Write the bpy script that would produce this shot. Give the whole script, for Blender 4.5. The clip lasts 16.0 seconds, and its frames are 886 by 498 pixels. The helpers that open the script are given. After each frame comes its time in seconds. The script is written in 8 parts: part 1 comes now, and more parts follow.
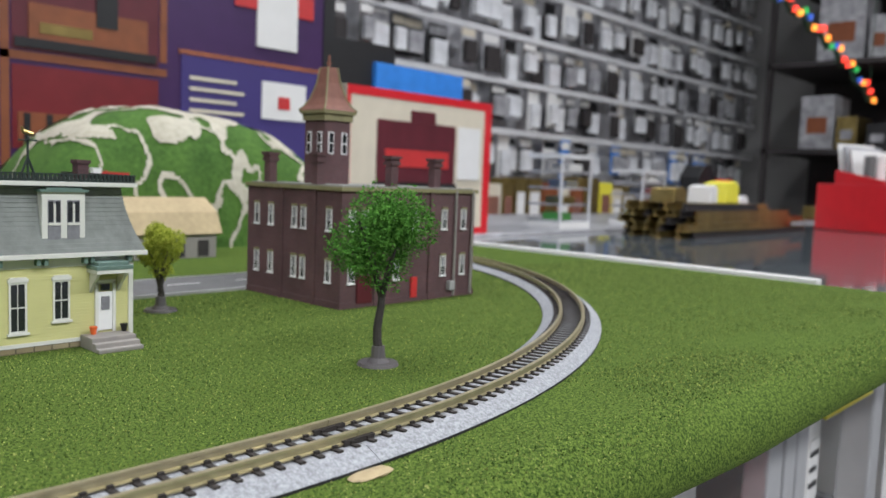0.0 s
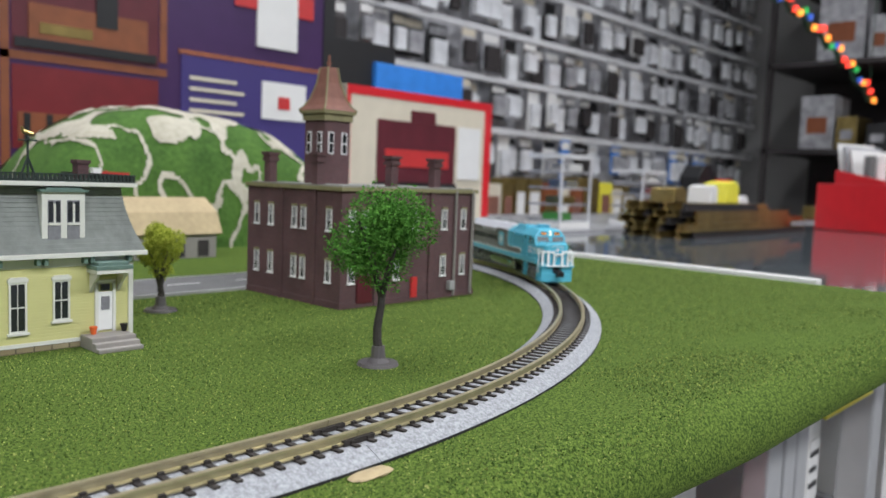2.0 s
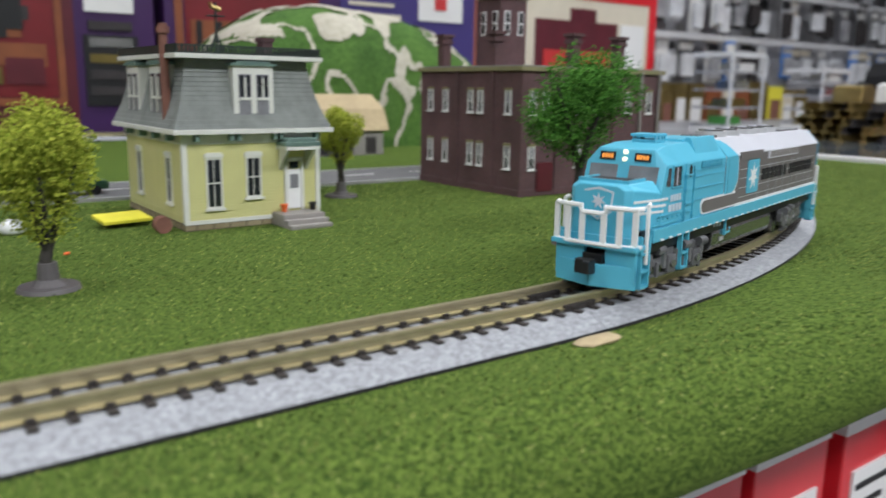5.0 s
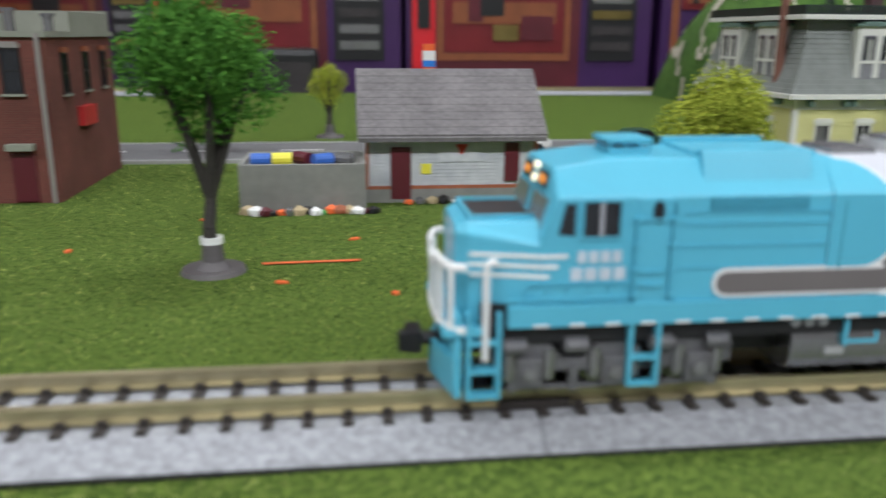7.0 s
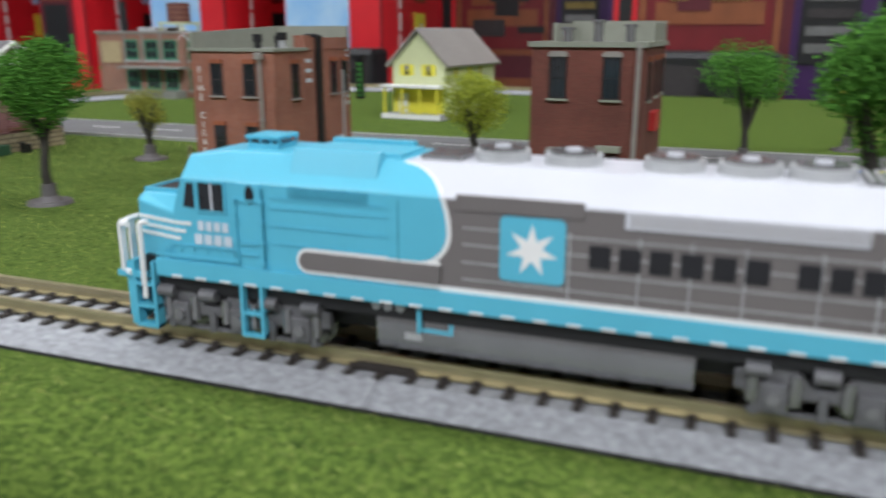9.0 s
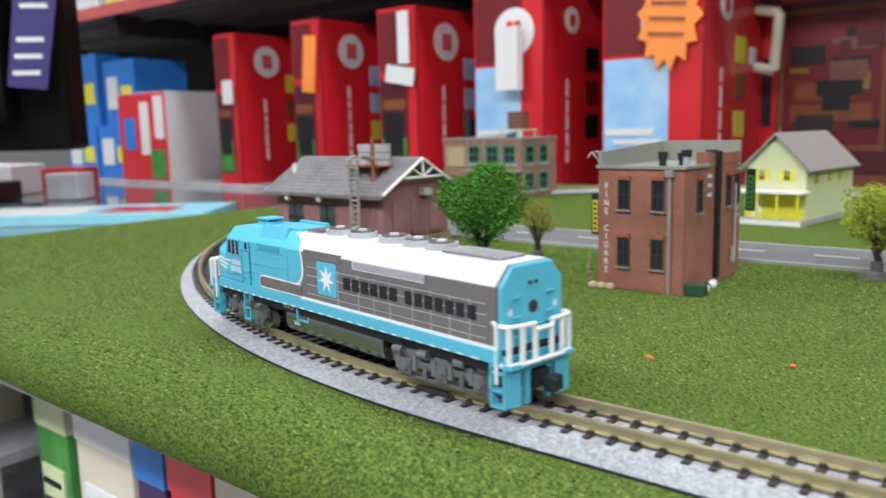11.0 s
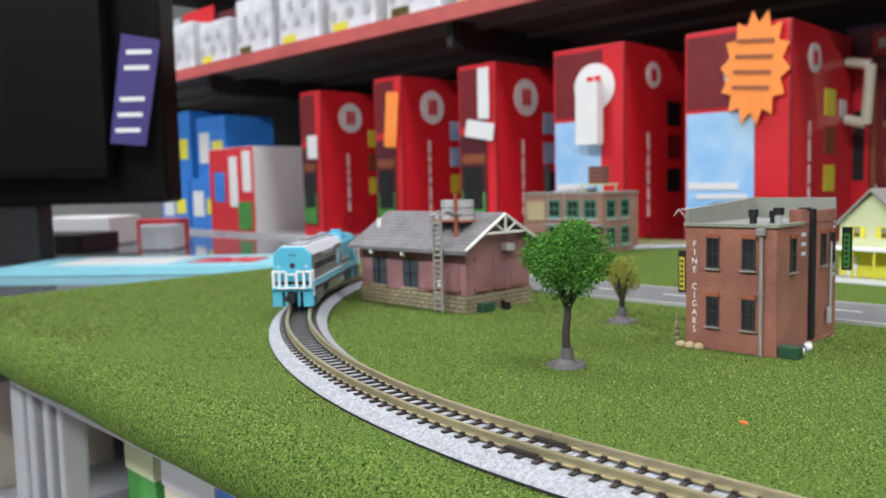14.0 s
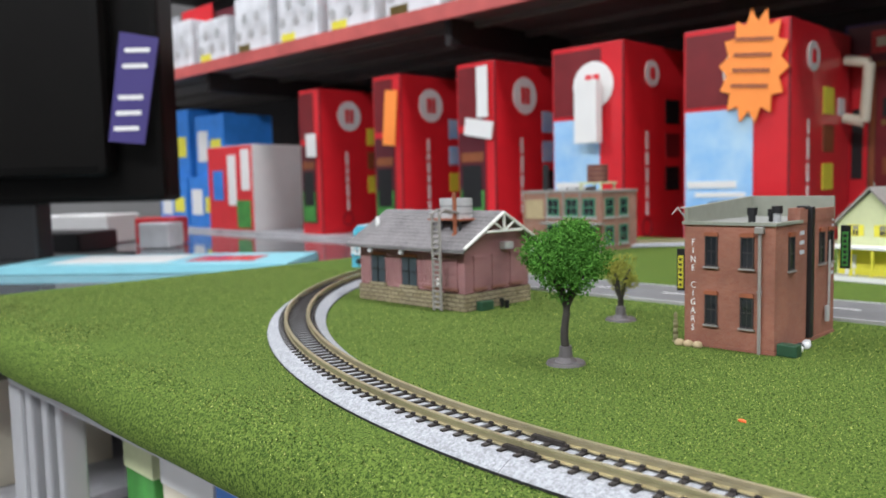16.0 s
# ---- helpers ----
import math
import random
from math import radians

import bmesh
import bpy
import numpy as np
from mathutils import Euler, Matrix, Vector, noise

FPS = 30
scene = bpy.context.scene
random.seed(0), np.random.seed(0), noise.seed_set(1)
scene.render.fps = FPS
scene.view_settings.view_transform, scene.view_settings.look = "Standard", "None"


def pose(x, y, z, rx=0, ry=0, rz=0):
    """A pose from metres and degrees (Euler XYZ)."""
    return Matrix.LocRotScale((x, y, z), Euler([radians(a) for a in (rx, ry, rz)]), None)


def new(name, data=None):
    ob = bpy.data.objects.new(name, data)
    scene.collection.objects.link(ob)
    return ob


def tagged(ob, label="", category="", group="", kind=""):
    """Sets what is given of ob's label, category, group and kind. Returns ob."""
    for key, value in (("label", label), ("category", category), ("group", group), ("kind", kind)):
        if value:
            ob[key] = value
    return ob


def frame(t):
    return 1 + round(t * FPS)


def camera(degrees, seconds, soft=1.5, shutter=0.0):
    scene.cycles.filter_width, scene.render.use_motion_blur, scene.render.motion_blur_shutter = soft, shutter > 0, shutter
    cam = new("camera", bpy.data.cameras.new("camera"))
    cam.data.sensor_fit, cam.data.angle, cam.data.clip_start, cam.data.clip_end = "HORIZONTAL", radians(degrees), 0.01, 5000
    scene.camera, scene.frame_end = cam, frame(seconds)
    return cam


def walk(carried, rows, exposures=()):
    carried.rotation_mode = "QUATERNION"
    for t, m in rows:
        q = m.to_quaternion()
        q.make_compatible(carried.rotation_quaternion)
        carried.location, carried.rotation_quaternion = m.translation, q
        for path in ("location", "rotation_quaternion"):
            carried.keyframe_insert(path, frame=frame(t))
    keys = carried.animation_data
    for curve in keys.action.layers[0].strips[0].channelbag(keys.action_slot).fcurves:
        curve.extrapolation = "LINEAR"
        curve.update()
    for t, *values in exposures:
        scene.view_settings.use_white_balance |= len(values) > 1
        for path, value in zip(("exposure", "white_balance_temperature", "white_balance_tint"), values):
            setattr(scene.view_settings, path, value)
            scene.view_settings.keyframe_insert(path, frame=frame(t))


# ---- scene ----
cam = camera(58.22, 16.0, shutter=0.5)
cam.data.dof.use_dof = True
cam.data.dof.focus_distance = 0.210
cam.data.dof.aperture_fstop = 23.0
# the camera's way: seconds, x, y, z, yaw, pitch, roll
PATH = [
    (0.0, 0.0728, -0.1319, 0.0609, -46.75, -5.12, -2.2),
    (1.0, 0.0728, -0.1319, 0.0609, -46.75, -5.12, -2.2),
    (2.0, 0.0728, -0.1319, 0.0609, -46.75, -5.12, -2.2),
    (2.5, 0.0728, -0.1317, 0.0608, -46.72, -5.17, -2.2),
    (3.0, 0.0727, -0.1313, 0.0605, -46.58, -5.34, -2.2),
    (5.3, 0.0707, -0.1077, 0.0450, -32.95, -12.40, -0.77),
    (6.2, 0.0378, -0.0990, 0.0476, -19.55, -14.42, -0.9),
    (6.8, 0.0230, -0.0957, 0.0486, -9.67, -15.11, -0.6),
    (7.6, 0.0079, -0.0940, 0.0476, 2.12, -14.92, 0.23),
    (8.4, -0.0152, -0.0995, 0.0522, 12.54, -15.73, 0.33),
    (9.4, -0.0499, -0.1079, 0.0507, 25.66, -14.59, -0.3),
    (10.0, -0.0655, -0.1198, 0.0522, 32.8, -13.6, 0.3),
    (10.2, -0.0704, -0.1238, 0.0570, 34.04, -12.10, 0.56),
    (12.3, -0.0757, -0.1361, 0.0625, 45.08, -6.19, 1.3),
    (12.5, -0.0757, -0.1361, 0.0627, 45.08, -5.82, 1.3),
    (13.0, -0.0757, -0.1361, 0.0628, 45.05, -5.09, 1.3),
    (13.5, -0.0757, -0.1361, 0.0628, 44.98, -4.79, 1.3),
    (14.0, -0.0757, -0.1361, 0.0628, 44.93, -4.76, 1.3),
    (14.5, -0.0757, -0.1361, 0.0628, 44.89, -4.76, 1.3),
    (15.0, -0.0757, -0.1361, 0.0628, 44.82, -4.76, 1.3),
    (15.5, -0.0757, -0.1361, 0.0628, 44.81, -4.80, 1.3),
    (16.0, -0.0757, -0.1361, 0.0628, 44.84, -4.88, 1.3),
]
walk(cam, [(t, pose(x, y, z, 90 + p, r, w)) for t, x, y, z, w, p, r in PATH],
     exposures=[(0.0, -0.15), (3.2, -0.15), (5.3, -0.26), (7.5, -0.28), (9.2, -0.16), (10.2, 0.08), (12.3, 0.19), (16.0, 0.22)])

# ---- light: a shop lit by rows of ceiling panels ----
FLOOR, COUNTER, CEIL = -0.98, -0.026, 1.75
world = bpy.data.worlds.new("world")
scene.world = world
world.use_nodes = True
world.node_tree.nodes["Background"].inputs[0].default_value = (0.9, 0.95, 1.0, 1)
world.node_tree.nodes["Background"].inputs[1].default_value = 0.12


# ---- materials ----
def material(name, color, rough=0.6, metal=0.0, vary=0.12, scale=300.0, bump=0.0, second=None, spec=0.5, bump_scale=None, coat=0.0, emit=0.0, crisp=0.35, coarse=9.0):
    """A procedural surface: base colour varied by noise at two scales, with fine relief."""
    m = bpy.data.materials.new(name)
    m.use_nodes = True
    nt = m.node_tree
    b = nt.nodes["Principled BSDF"]
    b.inputs["Roughness"].default_value = rough
    b.inputs["Metallic"].default_value = metal
    b.inputs["Specular IOR Level"].default_value = spec
    b.inputs["Coat Weight"].default_value = coat
    co = nt.nodes.new("ShaderNodeTexCoord")
    n1 = nt.nodes.new("ShaderNodeTexNoise")
    n1.inputs["Scale"].default_value = scale
    n1.inputs["Detail"].default_value = 4
    n2 = nt.nodes.new("ShaderNodeTexNoise")
    n2.inputs["Scale"].default_value = scale / coarse
    n2.inputs["Detail"].default_value = 3
    for n in (n1, n2):
        nt.links.new(co.outputs["Object"], n.inputs["Vector"])
    add = nt.nodes.new("ShaderNodeMath")
    add.operation = "ADD"
    nt.links.new(n1.outputs["Fac"], add.inputs[0])
    nt.links.new(n2.outputs["Fac"], add.inputs[1])
    ramp = nt.nodes.new("ShaderNodeMapRange")
    ramp.inputs["From Min"].default_value, ramp.inputs["From Max"].default_value = 1 - crisp, 1 + crisp
    nt.links.new(add.outputs[0], ramp.inputs["Value"])
    mix = nt.nodes.new("ShaderNodeMix")
    mix.data_type = "RGBA"
    c2 = second or tuple(min(1.0, c * (1 + vary)) for c in color)
    c1 = color if second else tuple(c * (1 - vary) for c in color)
    mix.inputs["A"].default_value = (*c1, 1)
    mix.inputs["B"].default_value = (*c2, 1)
    nt.links.new(ramp.outputs["Result"], mix.inputs["Factor"])
    nt.links.new(mix.outputs["Result"], b.inputs["Base Color"])
    if bump:
        n3 = nt.nodes.new("ShaderNodeTexNoise")
        n3.inputs["Scale"].default_value = bump_scale or scale * 2
        n3.inputs["Detail"].default_value = 3
        nt.links.new(co.outputs["Object"], n3.inputs["Vector"])
        bp = nt.nodes.new("ShaderNodeBump")
        bp.inputs["Strength"].default_value = bump
        bp.inputs["Distance"].default_value = 0.4 / (bump_scale or scale * 2)
        nt.links.new(n3.outputs["Fac"], bp.inputs["Height"])
        nt.links.new(bp.outputs["Normal"], b.inputs["Normal"])
    if emit:
        b.inputs["Emission Color"].default_value = (*color, 1)
        b.inputs["Emission Strength"].default_value = emit
    return m


def brick_material(name, c1, c2, mortar, length=0.0014, height=0.0005, rough=0.85, strength=0.5, joint=0.13):
    """Courses of small moulded bricks."""
    m = material(name, c1, rough, scale=250, vary=0.2, bump=0.1)
    nt = m.node_tree
    b = nt.nodes["Principled BSDF"]
    co = nt.nodes.new("ShaderNodeTexCoord")
    sep = nt.nodes.new("ShaderNodeSeparateXYZ")
    nt.links.new(co.outputs["Object"], sep.inputs[0])
    add = nt.nodes.new("ShaderNodeMath")
    add.operation = "ADD"
    nt.links.new(sep.outputs[0], add.inputs[0])
    nt.links.new(sep.outputs[1], add.inputs[1])
    com = nt.nodes.new("ShaderNodeCombineXYZ")
    nt.links.new(add.outputs[0], com.inputs[0])
    nt.links.new(sep.outputs[2], com.inputs[1])
    br = nt.nodes.new("ShaderNodeTexBrick")
    br.inputs["Scale"].default_value = 1.0
    br.inputs["Brick Width"].default_value = length
    br.inputs["Row Height"].default_value = height
    br.inputs["Mortar Size"].default_value = height * joint
    br.inputs["Color1"].default_value = (*c1, 1)
    br.inputs["Color2"].default_value = (*c2, 1)
    br.inputs["Mortar"].default_value = (*mortar, 1)
    nt.links.new(com.outputs[0], br.inputs["Vector"])
    n = nt.nodes.new("ShaderNodeTexNoise")
    n.inputs["Scale"].default_value = 60
    n.inputs["Detail"].default_value = 5
    nt.links.new(co.outputs["Object"], n.inputs["Vector"])
    mx = nt.nodes.new("ShaderNodeMix")
    mx.data_type = "RGBA"
    mx.blend_type = "OVERLAY"
    mx.inputs["Factor"].default_value = 0.55
    nt.links.new(br.outputs["Color"], mx.inputs["A"])
    nt.links.new(n.outputs["Fac"], mx.inputs["B"])
    nt.links.new(mx.outputs["Result"], b.inputs["Base Color"])
    bp = nt.nodes.new("ShaderNodeBump")
    bp.inputs["Strength"].default_value = strength
    bp.inputs["Distance"].default_value = 0.0001
    bp.invert = True
    nt.links.new(br.outputs["Fac"], bp.inputs["Height"])
    nt.links.new(bp.outputs["Normal"], b.inputs["Normal"])
    return m


def leaf_material(name, dark, light, bias=1.0):
    """Foam foliage: each flake has its own shade."""
    m = bpy.data.materials.new(name)
    m.use_nodes = True
    nt = m.node_tree
    b = nt.nodes["Principled BSDF"]
    b.inputs["Roughness"].default_value = 0.9
    b.inputs["Specular IOR Level"].default_value = 0.15
    g = nt.nodes.new("ShaderNodeNewGeometry")
    mix = nt.nodes.new("ShaderNodeMix")
    mix.data_type = "RGBA"
    mix.inputs["A"].default_value = (*dark, 1)
    mix.inputs["B"].default_value = (*light, 1)
    power = nt.nodes.new("ShaderNodeMath")
    power.operation = "POWER"
    power.inputs[1].default_value = bias
    nt.links.new(g.outputs["Random Per Island"], power.inputs[0])
    nt.links.new(power.outputs[0], mix.inputs["Factor"])
    nt.links.new(mix.outputs["Result"], b.inputs["Base Color"])
    return m


def glass_material(name, tint=(0.9, 0.97, 0.95)):
    m = bpy.data.materials.new(name)
    m.use_nodes = True
    b = m.node_tree.nodes["Principled BSDF"]
    b.inputs["Base Color"].default_value = (*tint, 1)
    b.inputs["Roughness"].default_value = 0.03
    b.inputs["Transmission Weight"].default_value = 1.0
    b.inputs["IOR"].default_value = 1.45
    return m


M = {}
M["turf"] = material("turf", (0.020, 0.048, 0.008), 0.95, scale=3200, coarse=2.6, second=(0.135, 0.195, 0.036), crisp=0.16, bump=1.0, bump_scale=2600, spec=0.1)
M["flake"] = leaf_material("turf_flake", (0.020, 0.052, 0.008), (0.50, 0.54, 0.17), 2.5)
M["ballast"] = material("ballast", (0.22, 0.225, 0.235), 0.9, scale=1900, second=(0.40, 0.41, 0.43), crisp=0.24, coarse=2.2, bump=0.9, bump_scale=1800, spec=0.2)
M["tie"] = material("tie_plastic", (0.025, 0.02, 0.017), 0.75, vary=0.3, scale=900, bump=0.2)
M["rail"] = material("rail_nickel", (0.50, 0.44, 0.27), 0.34, 0.65, vary=0.2, scale=200, bump=0.05)
# near-black colour for the shadow line under the ballast edge
M["shadow_line"] = material("bed_shadow", (0.02, 0.02, 0.02), 0.9)
M["aqua"] = material("aqua_paint", (0.095, 0.45, 0.60), 0.36, vary=0.05, scale=120, spec=0.5)
M["aqua_grille"] = material("aqua_shaded_grille", (0.03, 0.22, 0.31), 0.6, vary=0.1)
M["grey"] = material("grey_paint", (0.155, 0.14, 0.135), 0.45, vary=0.06, scale=120)
M["silver"] = material("silver_white_paint", (0.58, 0.59, 0.63), 0.35, vary=0.05, scale=120)
M["steel"] = material("steel_grey", (0.30, 0.30, 0.30), 0.24, 0.7, vary=0.15)
M["truck"] = material("truck_grey", (0.13, 0.13, 0.135), 0.5, 0.2, vary=0.25, scale=500, bump=0.1)
M["white"] = material("white_paint", (0.78, 0.78, 0.76), 0.5, vary=0.05)
M["black"] = material("black_plastic", (0.010, 0.010, 0.011), 0.45, vary=0.2)
M["dark"] = material("dark_interior", (0.03, 0.025, 0.025), 0.7, vary=0.3)
M["ltr"] = material("letter_black", (0.012, 0.012, 0.015), 0.5)
M["ltrw"] = material("letter_pale", (0.55, 0.62, 0.68), 0.5)
M["lamp"] = material("headlamp_lit", (1.0, 0.85, 0.6), 0.3, emit=1.3)
M["numboard"] = material("number_board_lit", (1.0, 0.35, 0.06), 0.4, emit=0.5)
M["window"] = material("dark_window", (0.02, 0.022, 0.026), 0.12, vary=0.3, spec=0.7)
# pale grey base colour stands for reflections and the white interior behind the glass
M["screen"] = material("windshield_reflection", (0.20, 0.215, 0.225), 0.08, vary=0.35, scale=260, spec=0.8)
M["tank_metal"] = material("bright_tank_metal", (0.34, 0.34, 0.34), 0.2, 0.9, vary=0.12, scale=150)
M["curtain"] = material("pale_curtain", (0.20, 0.20, 0.215), 0.7, vary=0.25, scale=600)
M["yellow_siding"] = material("pale_yellow_siding", (0.62, 0.60, 0.27), 0.6, vary=0.05, scale=150)
M["worn_white"] = material("weathered_white_board", (0.40, 0.42, 0.45), 0.75, second=(0.62, 0.63, 0.64), scale=260, crisp=0.3)
M["trim_white"] = material("cream_trim", (0.68, 0.68, 0.62), 0.55, vary=0.06, scale=200)
M["slate"] = material("grey_slate", (0.20, 0.215, 0.20), 0.75, vary=0.25, scale=250, bump=0.2)
M["green_trim"] = material("dull_green_trim", (0.12, 0.19, 0.16), 0.6, vary=0.15)
M["cresting"] = material("black_green_cresting", (0.018, 0.03, 0.025), 0.5, vary=0.2)
M["brick_dark"] = brick_material("dark_maroon_brick", (0.085, 0.04, 0.045), (0.12, 0.055, 0.055), (0.10, 0.07, 0.07))
M["brick_red"] = brick_material("orange_red_brick", (0.24, 0.075, 0.045), (0.31, 0.11, 0.065), (0.30, 0.17, 0.13))
M["brick_deep"] = brick_material("deep_red_brick", (0.12, 0.03, 0.022), (0.16, 0.04, 0.03), (0.15, 0.07, 0.05))
M["brick_eng"] = brick_material("wine_red_brick", (0.115, 0.028, 0.034), (0.165, 0.042, 0.048), (0.46, 0.27, 0.26), 0.0024, 0.0010, joint=0.17)
M["stone"] = brick_material("tan_stone_blocks", (0.26, 0.21, 0.12), (0.32, 0.27, 0.17), (0.12, 0.10, 0.06), 0.0055, 0.0021)
M["brick_fac"] = brick_material("brown_red_brick", (0.26, 0.11, 0.075), (0.32, 0.15, 0.10), (0.32, 0.22, 0.18))
M["olive"] = material("olive_trim", (0.22, 0.20, 0.10), 0.7, vary=0.15)
M["roof_brown"] = material("red_brown_roof", (0.20, 0.085, 0.06), 0.7, vary=0.2, scale=300)
M["shingle"] = material("grey_shingles", (0.15, 0.14, 0.14), 0.9, vary=0.35, scale=700, bump=0.4)
M["rooftar"] = material("grey_roof_tar", (0.22, 0.22, 0.2), 0.85, vary=0.15)
M["parapet"] = material("grey_green_parapet", (0.25, 0.26, 0.21), 0.75, vary=0.1)
M["downpipe"] = material("grey_downpipe", (0.27, 0.25, 0.23), 0.5, vary=0.1)
M["rust"] = material("orange_rust", (0.30, 0.09, 0.04), 0.7, vary=0.25)
M["galv"] = material("galvanised_tank", (0.48, 0.49, 0.49), 0.4, 0.25, vary=0.2)
M["bluegrey"] = material("blue_grey_shutters", (0.035, 0.05, 0.06), 0.6, vary=0.15)
M["dkgreen"] = material("dark_green_paint", (0.02, 0.07, 0.035), 0.5, vary=0.2)
M["green_win"] = material("green_window_frames", (0.05, 0.22, 0.13), 0.5, vary=0.1)
M["red"] = material("bright_red", (0.5, 0.03, 0.03), 0.45, vary=0.15)
M["orange"] = material("orange_red", (0.8, 0.14, 0.03), 0.6, vary=0.1)
M["yellow"] = material("bright_yellow", (0.75, 0.68, 0.06), 0.5, vary=0.08)
M["paleyel"] = material("pale_lime_wall", (0.58, 0.62, 0.36), 0.6, vary=0.06)
M["blue"] = material("blue_paint", (0.03, 0.12, 0.45), 0.5, vary=0.15)
M["tan"] = material("tan_board", (0.42, 0.33, 0.19), 0.8, vary=0.15)
M["asphalt"] = material("asphalt_strip", (0.13, 0.13, 0.13), 0.85, scale=800, vary=0.2, bump=0.3)
M["kerb"] = material("pale_kerb", (0.36, 0.36, 0.35), 0.8, vary=0.1)
M["trunk"] = material("bark_brown", (0.04, 0.035, 0.03), 0.85, vary=0.35, scale=500, bump=0.5)
M["treebase"] = material("grey_plastic_base", (0.11, 0.10, 0.10), 0.55, vary=0.15)
M["leaf_green"] = leaf_material("leaf_green", (0.032, 0.115, 0.014), (0.105, 0.28, 0.040))
M["leaf_lime"] = leaf_material("leaf_lime", (0.14, 0.20, 0.012), (0.46, 0.50, 0.07))
M["leaf_olive"] = leaf_material("leaf_olive", (0.11, 0.13, 0.015), (0.36, 0.35, 0.07))
M["alu"] = material("aluminium", (0.46, 0.46, 0.465), 0.35, 0.4, vary=0.06, scale=60)
M["glass"] = glass_material("glass")
M["countertop"] = material("dark_glass_top", (0.10, 0.115, 0.125), 0.06, vary=0.2, scale=8, spec=0.8)
M["ceiling"] = material("ceiling_tile", (0.75, 0.75, 0.73), 0.9, vary=0.04, scale=30)
M["wall"] = material("shop_wall", (0.26, 0.255, 0.25), 0.85, vary=0.06, scale=10)
M["lino"] = material("shop_floor", (0.33, 0.34, 0.35), 0.4, vary=0.15, scale=6)
M["diffuser"] = material("light_diffuser", (1.0, 1.0, 1.0), 0.5, emit=3.0)
M["cardred"] = material("red_carton", (0.63, 0.017, 0.026), 0.35, vary=0.08, scale=40, coat=0.3)
M["carddark"] = material("dark_red_carton", (0.16, 0.012, 0.016), 0.4, vary=0.2, scale=40)
M["cardpurple"] = material("purple_carton", (0.046, 0.014, 0.080), 0.4, vary=0.15, scale=40)
M["cardmaroon"] = material("maroon_carton", (0.10, 0.014, 0.022), 0.4, vary=0.25, scale=40)
M["cardorange"] = material("orange_print", (0.22, 0.065, 0.022), 0.5, vary=0.2, scale=60)
M["cardblue"] = material("blue_carton", (0.03, 0.20, 0.62), 0.4, vary=0.2, scale=40)
M["cardcream"] = material("cream_carton", (0.62, 0.56, 0.44), 0.5, vary=0.08, scale=40)
M["cardwhite"] = material("white_card", (0.72, 0.71, 0.69), 0.55, vary=0.04, scale=40)
M["skyprint"] = material("sky_print", (0.16, 0.42, 0.78), 0.4, second=(0.55, 0.72, 0.82), scale=30)
M["greenprint"] = material("green_print", (0.06, 0.26, 0.05), 0.5, vary=0.4, scale=60)
M["shell"] = material("matte_black_shell", (0.004, 0.0035, 0.003), 0.45, vary=0.2, scale=20, spec=0.10)
M["clear"] = material("clear_blister", (0.72, 0.73, 0.75), 0.12, vary=0.3, scale=25, spec=0.9)
M["greypack"] = material("grey_pack", (0.15, 0.15, 0.16), 0.3, second=(0.55, 0.55, 0.57), scale=30)
M["brass"] = material("brass_stock", (0.36, 0.27, 0.10), 0.28, 0.85, vary=0.4, scale=40)
M["purplepaper"] = material("violet_paper", (0.040, 0.026, 0.15), 0.6, vary=0.06, scale=30)
M["aquasheet"] = material("pale_aqua_sheet", (0.25, 0.58, 0.66), 0.4, vary=0.08, scale=30)
M["starorange"] = material("fluorescent_orange_card", (0.95, 0.28, 0.05), 0.6, vary=0.05)
M["rail_strip"] = material("pale_price_rail", (0.62, 0.62, 0.63), 0.35, vary=0.15, scale=15)
M["deck"] = material("grey_brown_metal", (0.11, 0.095, 0.085), 0.5, vary=0.2, scale=20)
M["lip"] = material("faded_red_lip", (0.50, 0.10, 0.09), 0.5, vary=0.25, scale=25)
M["hill_green"] = material("hill_turf", (0.03, 0.085, 0.010), 0.95, scale=300, second=(0.09, 0.19, 0.03), bump=0.8)
M["hill_rock"] = material("hill_rock", (0.36, 0.33, 0.25), 0.9, scale=200, second=(0.56, 0.53, 0.43), bump=0.6)


# ---- building helpers ----
def box(bm, x0, y0, z0, x1, y1, z1):
    vs = [bm.verts.new((x, y, z)) for z in (z0, z1) for x, y in ((x0, y0), (x1, y0), (x1, y1), (x0, y1))]
    for f in ((3, 2, 1, 0), (4, 5, 6, 7), (0, 1, 5, 4), (1, 2, 6, 5), (2, 3, 7, 6), (3, 0, 4, 7)):
        bm.faces.new([vs[i] for i in f])
    return vs


def prism(bm, pts, axis, a, b):
    """A polygon (2D) drawn out along an axis from a to b."""
    def place(p, d):
        return {"x": (d, p[0], p[1]), "y": (p[0], d, p[1]), "z": (p[0], p[1], d)}[axis]
    lo = [bm.verts.new(place(p, a)) for p in pts]
    hi = [bm.verts.new(place(p, b)) for p in pts]
    n = len(pts)
    bm.faces.new(lo)
    bm.faces.new(hi[::-1])
    for i in range(n):
        bm.faces.new((lo[i], hi[i], hi[(i + 1) % n], lo[(i + 1) % n]))


